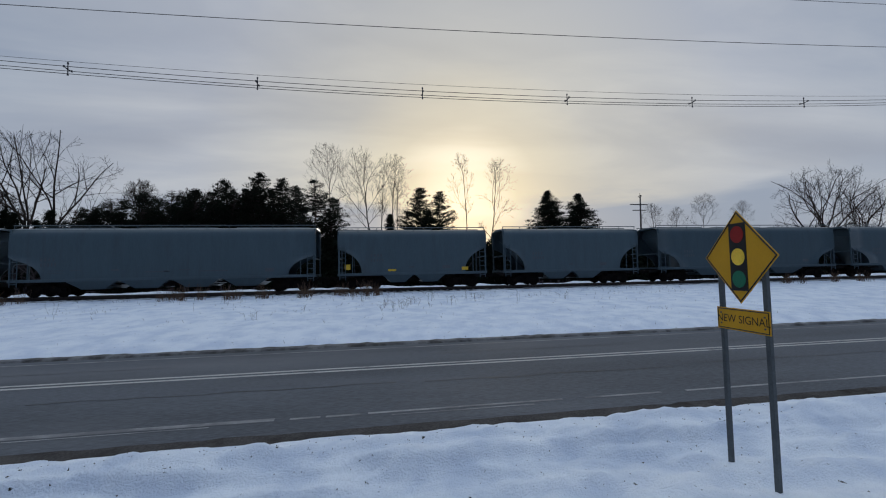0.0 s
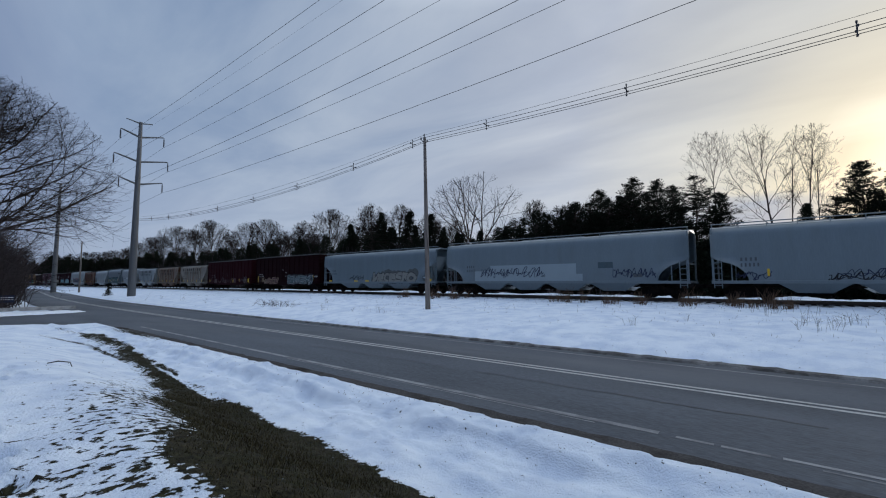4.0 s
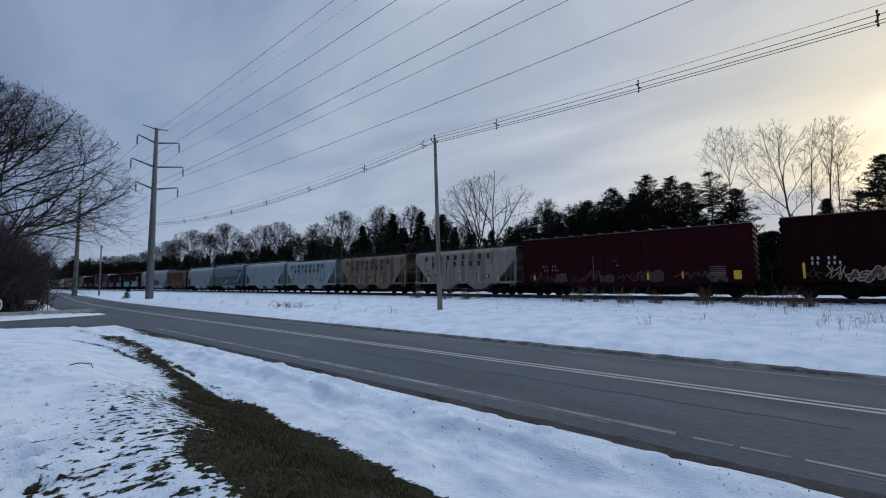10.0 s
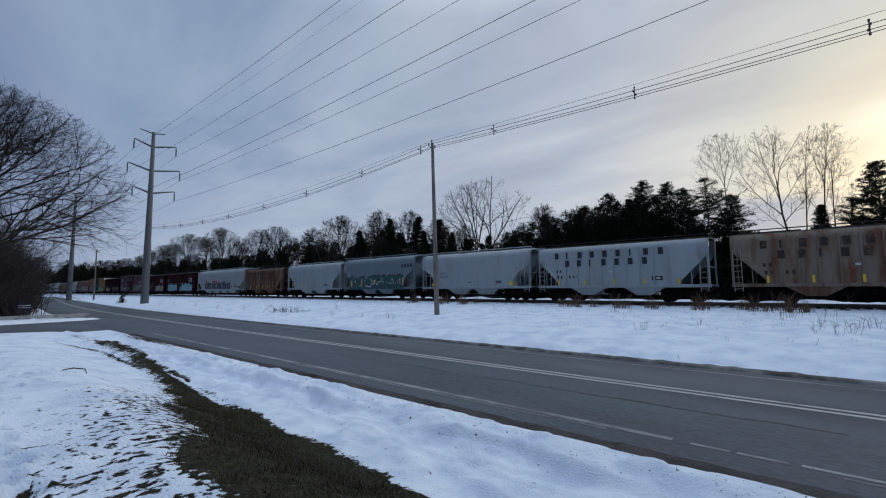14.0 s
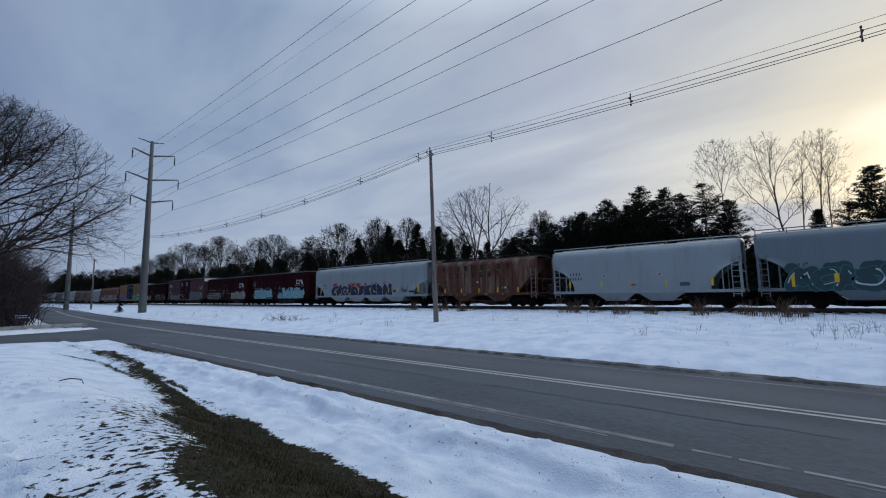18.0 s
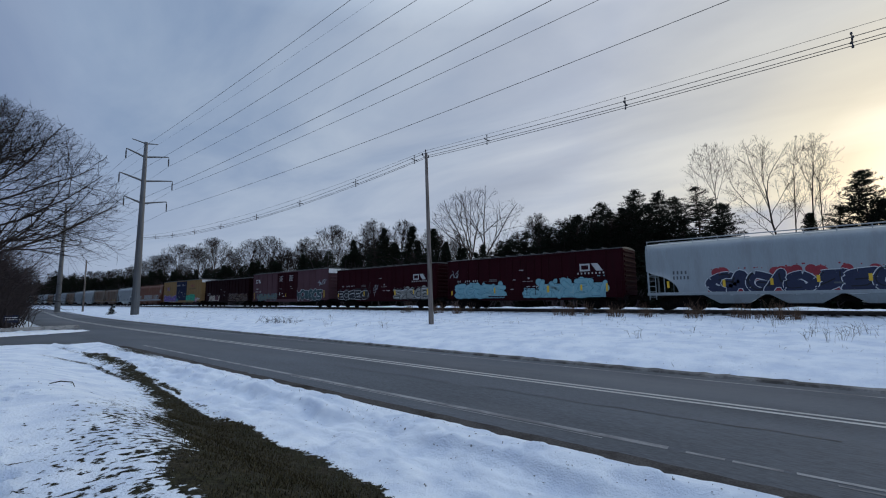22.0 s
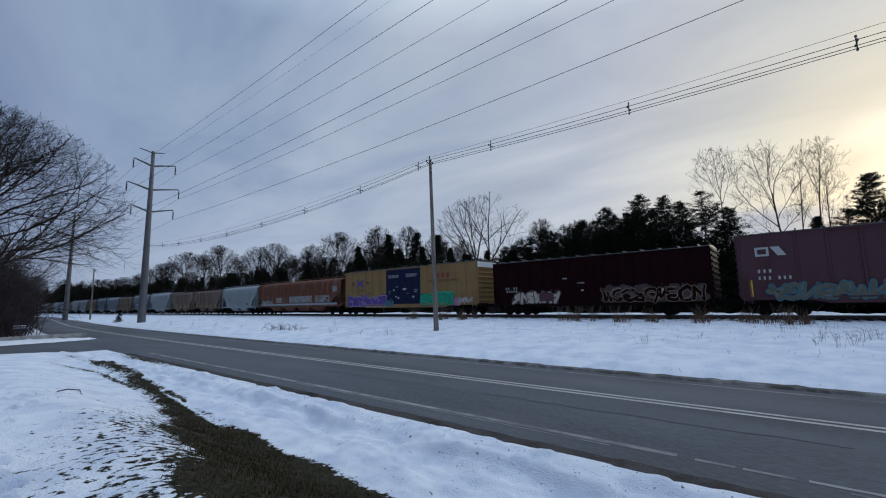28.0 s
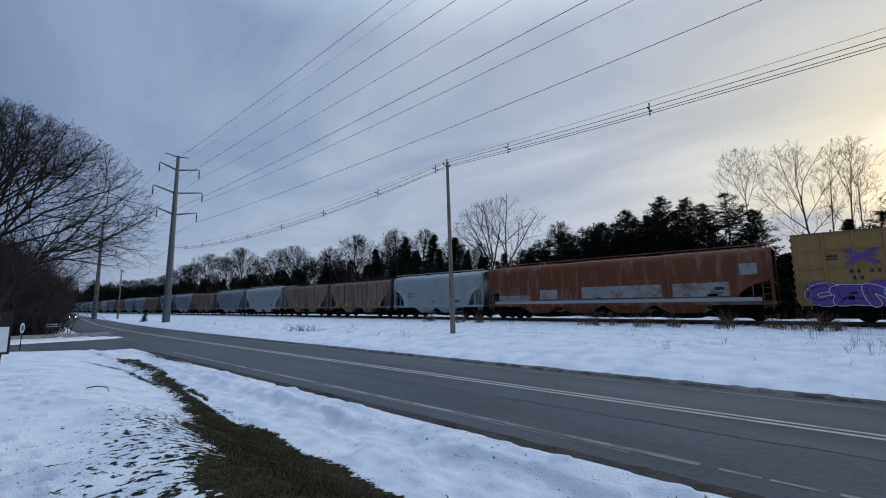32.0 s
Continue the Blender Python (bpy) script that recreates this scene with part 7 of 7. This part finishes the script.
    scrawls(c, -7.4, -4.7, 1.0, 1.9, ("sp_faint", "sp_tan"), 133, SIDE - 0.036, 3)
    marks(c, block_row(-7.0, 2.25, 2, 0.16, 0.2) + block_row(-6.3, 2.25, 2, 0.16, 0.2) + block_row(-7.0, 1.97, 2, 0.14, 0.2) + block_row(-6.3, 1.97, 3, 0.14, 0.2) + [(-0.6, -0.2, 2.9, 2.94), (0.2, 0.8, 2.5, 2.54), (0.3, 0.45, 2.0, 2.12), (7.3, 8.0, 1.95, 2.0), (7.3, 7.9, 1.85, 1.9)], "white_letter", side=SIDE - 0.053)
    marks(c, [(-7.4, -7.28, 1.2, 2.1), (6.95, 7.05, 1.4, 2.1)], "yellow_paint", "safety_mark", SIDE - 0.054)
    couple(c, -104.7, -88.15)
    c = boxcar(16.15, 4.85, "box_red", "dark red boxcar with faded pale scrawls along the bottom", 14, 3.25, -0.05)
    scrawls(c, -7.4, 7.0, 1.05, 1.95, ("sp_faint", "box_mauve", "sp_faint", "sp_rust"), 34, SIDE - 0.052, 12)
    marks(c, block_row(-6.1, 2.30, 2, 0.16, 0.2) + block_row(-5.3, 2.30, 2, 0.16, 0.2) + block_row(-6.0, 1.98, 2, 0.14, 0.2) + block_row(-5.3, 1.98, 3, 0.14, 0.2) + [(-0.5, -0.1, 2.62, 2.65), (-0.2, 0.0, 2.25, 2.35)] + [(5.7, 6.6, 2.0 - 0.13 * k, 2.05 - 0.13 * k) for k in range(5)], "faint_white", side=SIDE - 0.053)
    marks(c, [(-1.92, -1.87, 1.1, 3.0)], "faint_white", side=SIDE - 0.04)
    marks(c, [(-7.0, -6.85, 1.3, 1.7), (1.9, 2.05, 1.2, 1.7), (4.1, 4.2, 1.3, 1.75), (7.0, 7.4, 1.2, 1.75)], "yellow_paint", "safety_mark", SIDE - 0.055)
    couple(c, -122.2, -106.05)
    # ribbed hoppers with large company lettering
    rib_car(-135.25, -122.8, "tan_pale", "worn_letter", 0, "dirty cream ribbed covered hopper car with worn lettering")
    rib_car(-148.62, -136.6, "tan_rust", "worn_letter", 1, "rust-stained tan ribbed covered hopper car with large dark lettering")
    rib_car(-162.0, -149.6, "grey_white", "lettering", 0, "pale grey ribbed covered hopper car with large dark lettering")
    c = smooth_car(-175.35, -162.6, 4.5, "grey_white", 2, "arched", "pale grey covered hopper car with two bays")
    marks(c, [(-4.9, -4.6, 1.3, 1.6), (4.2, 4.6, 1.35, 1.65)], "yellow_paint", "safety_mark")
    c = smooth_car(-188.75, -176.3, 4.68, "pale_blue_grey", 2, "arched", "pale blue-grey covered hopper car with large teal and red graffiti", -4.7)
    spray_piece(c, 0.6, 4.1, 1.5, 2.55, 4, "sp_brick", "sp_brick", "sp_brick", 43, None, SIDE, None, 0.3, 0.03)
    spray_piece(c, -4.5, 4.2, 1.06, 2.45, 9, "sp_deep", "sp_teal", "sp_deep", 41, "sp_white", SIDE - 0.03, None, 0.40, 0.03)
    marks(c, block_row(4.15, 3.38, 4, 0.38, 0.42, 0.06), "lettering")
    marks(c, [(-4.55, -4.4, 1.3, 2.0), (-2.7, -2.5, 1.5, 2.0), (-0.4, -0.2, 1.6, 2.1), (4.35, 4.5, 1.5, 2.3)], "yellow_paint", "safety_mark", SIDE - 0.06)
    c = smooth_car(-202.1, -189.3, 4.5, "grey_white", 2, "arched", "pale grey covered hopper car with two round marks", -4.9)
    round_mark(c, -2.2, 2.35), round_mark(c, 1.6, 2.35)
    marks(c, [(-5.0, -4.85, 1.5, 2.0), (-2.5, -2.38, 1.5, 1.95), (-0.4, -0.28, 1.5, 1.9), (1.9, 2.02, 1.5, 1.9), (4.6, 4.75, 1.5, 2.0)], "yellow_paint", "safety_mark")
    rib_car(-215.4, -203.4, "rust_tan", "worn_letter", 1, "heavily rusted tan ribbed covered hopper car with faded lettering")
    c = smooth_car(-236.15, -215.9, 4.7, "grey_white", 4, "curved", "long pale grey covered hopper car with navy and red graffiti", -8.4)
    spray_piece(c, -6.2, -1.3, 1.06, 2.55, 5, "sp_navy", "sp_white", "sp_red", 51, "sp_black", SIDE, None, 0.42, 0.028, 0.22)
    spray_piece(c, -0.9, 4.6, 1.06, 2.50, 5, "sp_navy", "sp_white", "sp_red", 52, "sp_black", SIDE, None, 0.42, 0.028, 0.22)
    spray_tag(c, 6.0, 7.2, 1.5, 2.1, "sp_black", 53, 5, 0.04)
    marks(c, [(5.0, 5.4, 1.5, 1.75), (7.4, 8.2, 1.45, 1.65)], "lettering", "label_plate", SIDE - 0.004)
    marks(c, [(-8.8, -8.65, 1.55, 2.0), (-5.6, -5.45, 1.55, 2.0), (-3.2, -3.05, 1.6, 2.0), (-1.1, -0.95, 1.7, 2.1), (1.0, 1.15, 1.7, 2.1), (4.2, 4.35, 1.5, 2.0), (5.6, 5.8, 1.5, 1.95), (8.7, 8.9, 1.5, 2.3)], "yellow_paint", "safety_mark", SIDE - 0.024)
    # red boxcars with a ribbon emblem
    for u0, u1, sd in ((-254.15, -237.6, 61), (-271.9, -255.6, 65)):
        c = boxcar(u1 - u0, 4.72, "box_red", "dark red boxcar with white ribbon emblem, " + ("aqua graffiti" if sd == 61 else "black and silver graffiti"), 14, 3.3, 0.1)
        ribbon_mark(c, 5.0, 2.97, 1.78, 0.58)
        marks(c, block_row(4.8, 2.74, 8, 0.17, 0.15, 0.11), "white_letter", side=SIDE - 0.024)
        marks(c, block_row(-7.0, 2.50, 2, 0.15, 0.17) + block_row(-6.1, 2.50, 3, 0.13, 0.17) + block_row(-5.2, 2.50, 3, 0.13, 0.17), "white_letter", side=SIDE - 0.024)
        marks(c, [(-3.4, -2.6, 2.62 - 0.09 * k, 2.66 - 0.09 * k) for k in range(3)], "faint_white", side=SIDE - 0.024)
        marks(c, [(-0.3, 0.1, 3.3, 3.35), (-1.0, -0.7, 2.5, 2.55), (0.3, 0.7, 1.9, 1.95), (-1.2, -0.9, 1.7, 1.75), (0.9, 1.5, 1.9, 1.95), (0.5, 0.65, 2.55, 2.68), (0.0, 1.0, 2.35, 2.38)], "white_letter", side=SIDE - 0.056)
        if sd == 61:
            spray_piece(c, -7.2, -1.9, 0.98, 2.30, 5, "sp_aqua", "sp_lake", "sp_aqua", sd, "sp_pale", SIDE - 0.024, None, 0.30, 0.018, 0.20)
            spray_piece(c, 0.1, 1.5, 0.98, 1.7, 2, "sp_aqua", "sp_lake", "sp_aqua", sd + 2, None, SIDE - 0.056, None, 0.34, 0.022)
            spray_piece(c, 1.5, 6.9, 0.98, 2.35, 5, "sp_aqua", "sp_lake", "sp_aqua", sd + 1, "sp_pale", SIDE - 0.056, None, 0.30, 0.018, 0.20)
            spray_tag(c, -7.9, -7.0, 2.9, 3.6, "sp_silver", 64, 3, 0.05, SIDE - 0.024)
        else:
            spray_piece(c, -7.8, -2.3, 0.98, 2.10, 5, "sp_black", "sp_white", "sp_black", sd, None, SIDE - 0.024, None, 0.32, 0.026)
            spray_piece(c, 2.2, 7.2, 0.98, 2.10, 5, "sp_stone", "sp_black", "sp_stone", sd + 1, "sp_white", SIDE - 0.056, None, 0.30, 0.04)
            scrawls(c, -2.2, -1.0, 1.1, 2.9, ("sp_faint", "sp_silver"), 167, SIDE - 0.056, 2)
        marks(c, [(-7.75, -7.6, 1.3, 1.7), (-2.9, -2.75, 1.4, 1.9), (2.2, 2.4, 1.4, 1.95), (5.0, 5.15, 1.5, 1.95), (6.95, 7.1, 1.4, 2.0)], "yellow_paint", "safety_mark", SIDE - 0.075)
        couple(c, u0, u1)
    c = boxcar(19.75, 5.15, "box_mauve", "faded mauve-brown high boxcar with dark red doors and graffiti", 14, 5.2, 0.1, "box_red")
    end_panel(c, 9.875, 4.40, 4.97)
    ribbon_mark(c, -8.9, 3.62, 1.5, 0.55)
    marks(c, block_row(-8.85, 2.62, 3, 0.18, 0.22) + block_row(-8.85, 2.20, 3, 0.16, 0.22) + block_row(-7.9, 2.20, 3, 0.16, 0.22), "white_letter", side=SIDE - 0.024)
    marks(c, [(-1.9 + 0.1 * (k % 2), -1.0 - 0.1 * (k % 3), 4.42 - 0.12 * k, 4.47 - 0.12 * k) for k in range(7)] + [(0.7 + 0.1 * (k % 2), 1.7 - 0.1 * (k % 3), 4.42 - 0.12 * k, 4.47 - 0.12 * k) for k in range(7)] + [(-1.8, -1.2, 2.6, 2.66), (1.2, 1.6, 2.6, 2.65), (-1.9, -1.7, 1.7, 2.1), (-1.2, -0.9, 1.9, 2.0), (0.9, 1.3, 2.9, 2.95), (-0.9, -0.5, 1.5, 1.6)], "white_letter", side=SIDE - 0.055)
    spray_piece(c, -8.3, -2.7, 0.98, 1.95, 8, "sp_olive", "sp_lake", None, 71, "sp_stone", SIDE - 0.024, None, 0.26, 0.04)
    spray_piece(c, 2.7, 8.5, 0.98, 2.45, 6, "sp_deep", "sp_white", "box_mauve", 72, None, SIDE - 0.024, None, 0.34, 0.026)
    spray_tag(c, 7.6, 9.2, 2.9, 3.6, "sp_silver", 73, 4, 0.06, SIDE - 0.024)
    marks(c, [(9.0, 9.15, 1.3, 2.2), (-9.3, -9.18, 1.2, 2.2), (-0.2, -0.08, 1.5, 1.9)], "yellow_paint", "safety_mark", SIDE - 0.06)
    couple(c, -293.45, -273.65)
    c = boxcar(16.9, 4.72, "box_dark_red", "very dark red boxcar with pale outlined graffiti", 14, 3.2, -0.2)
    spray_piece(c, -6.3, -2.2, 0.98, 1.95, 6, "sp_cream", "sp_faint", "sp_faint", 81, "sp_stone", SIDE - 0.04, None, 0.30, 0.05)
    marks(c, [(-3.9, -2.6, 1.15, 1.85)], "box_mauve", "painted_patch", SIDE - 0.058)
    spray_piece(c, 1.4, 8.0, 0.98, 2.05, 9, "box_dark_red", "sp_tan", "sp_faint", 82, "sp_stone", SIDE - 0.056, None, 0.28, 0.016)
    marks(c, block_row(-7.1, 2.22, 2, 0.16, 0.18) + block_row(-6.3, 2.22, 2, 0.16, 0.18) + block_row(-7.0, 1.95, 5, 0.14, 0.18) + [(-1.8, -1.4, 2.9, 2.95), (-0.6, 0.0, 2.5, 2.55), (5.2, 5.7, 1.7, 1.9), (-0.3, -0.1, 1.9, 2.0)], "white_letter", side=SIDE - 0.062)
    couple(c, -311.65, -294.8)
    c = boxcar(20.1, 5.20, "box_yellow", "ochre yellow high boxcar with navy doors and bright graffiti", 16, 5.2, 0.08, "door_navy", rails=3)
    end_panel(c, 10.05, 4.5, 5.0)
    spray_piece(c, -9.4, -2.6, 0.98, 2.10, 6, "sp_purple", "sp_navy", "sp_purple", 91, "sp_navy", SIDE - 0.024, "sp_white", 0.40, 0.03)
    spray_piece(c, 2.8, 7.1, 0.98, 2.12, 5, "sp_green", "sp_black", "sp_green", 92, "sp_deep", SIDE - 0.024, None, 0.38, 0.03)
    spray_piece(c, 6.9, 7.9, 0.98, 1.6, 2, "sp_pink", "sp_pink", "sp_pink", 95, None, SIDE - 0.024)
    spray_tag(c, 7.6, 9.4, 1.15, 1.65, "sp_white", 93, 5, 0.05, SIDE - 0.05)
    spray_piece(c, -2.5, -1.4, 1.0, 1.5, 2, "sp_lake", "sp_lake", "sp_lake", 96, None, SIDE - 0.06)
    marks(c, block_row(4.98, 3.72, 3, 0.60, 0.52, 0.06), "sp_brick", "emblem", SIDE - 0.022)
    stencil(c, 5.9, 3.30, 0.31, "RAILCAR POOLING EXPERTS", "lettering", side=SIDE - 0.022)
    bm = bmesh.new()
    for k, dx in enumerate((-0.10, 0.10)):
        stroke(bm, [(-7.75 + dx, 3.20), (-6.55 + dx, 4.0)], 0.09, SIDE - 0.022 - 0.0008 * k)
        stroke(bm, [(-7.75 + dx, 4.0), (-6.55 + dx, 3.20)], 0.09, SIDE - 0.0224 - 0.0008 * k)
    stroke(bm, [(-7.8, 3.60), (-6.5, 3.60)], 0.07, SIDE - 0.0245)
    part("emblem", bm, "sp_purple", c)
    marks(c, block_row(-7.7, 2.72, 2, 0.2, 0.2) + block_row(-6.9, 2.72, 2, 0.2, 0.2) + block_row(-7.6, 2.36, 2, 0.2, 0.2) + block_row(-5.6, 2.36, 2, 0.2, 0.2) + [(-8.6, -8.1, 3.65, 3.75), (-8.6, -8.1, 3.50, 3.57), (-6.0, -5.5, 3.70, 3.80), (-6.0, -5.5, 3.52, 3.60)], "lettering", side=SIDE - 0.022)
    marks(c, [(-2.2 + 0.08 * (k % 3), -0.4 - 0.12 * (k % 2), 4.30 - 0.09 * k, 4.33 - 0.09 * k) for k in range(4)] + [(0.6 + 0.08 * (k % 3), 2.3 - 0.12 * (k % 2), 4.32 - 0.09 * k, 4.35 - 0.09 * k) for k in range(4)] + [(-1.3, -1.1, 2.6, 2.75), (-0.9, -0.5, 3.0, 3.05), (-2.1, -1.7, 2.5, 2.53), (-2.1, -1.8, 2.3, 2.33), (0.2, 0.7, 2.65, 2.85), (0.9, 1.0, 2.2, 2.3), (1.8, 2.4, 2.6, 2.64), (1.9, 2.3, 2.4, 2.45), (-0.6, -0.4, 1.7, 1.9), (-1.9, -1.6, 1.7, 1.75), (1.6, 1.9, 1.8, 2.0), (-1.0, -0.7, 1.9, 2.0)], "white_letter", side=SIDE - 0.055)
    couple(c, -333.5, -313.4)
    c = smooth_car(-355.65, -334.4, 4.62, "orange_rust", 4, "curved", "long rust-orange covered hopper car with grey patches")
    marks(c, [(-9.4, -6.2, 1.52, 2.0), (-5.2, -3.6, 1.62, 2.4), (-1.5, 1.4, 1.62, 2.5), (1.42, 4.3, 1.62, 2.5), (5.0, 8.3, 1.60, 2.5), (8.9, 9.8, 2.9, 3.6)], "patch_white", "painted_patch", SIDE)
    marks(c, [(-9.9, 9.9, 1.26, 1.5)], "patch_grey", "painted_patch", SIDE - 0.002)
    marks(c, [(7.5, 8.0, 2.0, 2.2), (7.3, 8.0, 1.8, 1.84)], "lettering", side=SIDE - 0.003)
    c = smooth_car(-369.15, -356.2, 4.5, "grey_white", 2, "arched", "pale blue-grey covered hopper car with two bays")
    rib_car(-382.4, -369.7, "tan_rust", None, 1, "dirty tan ribbed covered hopper car")
    rib_car(-395.2, -382.8, "tan_rust", None, 1, "rust-streaked tan ribbed covered hopper car")
    smooth_car(-409.6, -396.2, 4.6, "grey_white", 2, "arched", "pale blue-grey covered hopper car with two bays")
    smooth_car(-423.7, -410.6, 4.55, "pale_blue_grey", 2, "arched", "pale blue-grey covered hopper car with two bays")
    # the rear of the train, always far away
    protos = {k: TRAIN[i][0] for k, i in (("tan", -4), ("pale", -1), ("grey", 2))}
    u = -424.8
    for k in ("tan", "pale", "grey", "tan", "pale", "pale", "tan", "grey", "pale", "tan", "pale", "grey", "pale", "pale", "tan", "grey", "pale", "tan"):
        c = copy_thing(protos[k], Matrix.Identity(4))
        couple(c, u - 12.6, u)
        u -= 13.5


build_train()


def CAR_AT(t):
    return -171.0 - 17.2 * (32 - t)


def motions():
    """The train rolls past at a steady speed."""
    for car, u in TRAIN:
        walk(car, [(t, pose(u + SPEED * t, TRACK_Y, RAIL_Z)) for t in (0, 8, 16, 24, 32)])
    # the car follows the near lane
    rows = []
    for t in (0, 8, 16, 20, 24, 26, 27, 28, 29, 30, 31, 32):
        x = CAR_AT(t)
        slope = (road_mid(x + 2) - road_mid(x - 2)) / 4
        rows.append((t, pose(x, road_mid(x) - 1.85 * math.hypot(1, slope), 0.0, 0, 0, math.degrees(math.atan(slope)))))
    walk(CAR, rows)


motions()
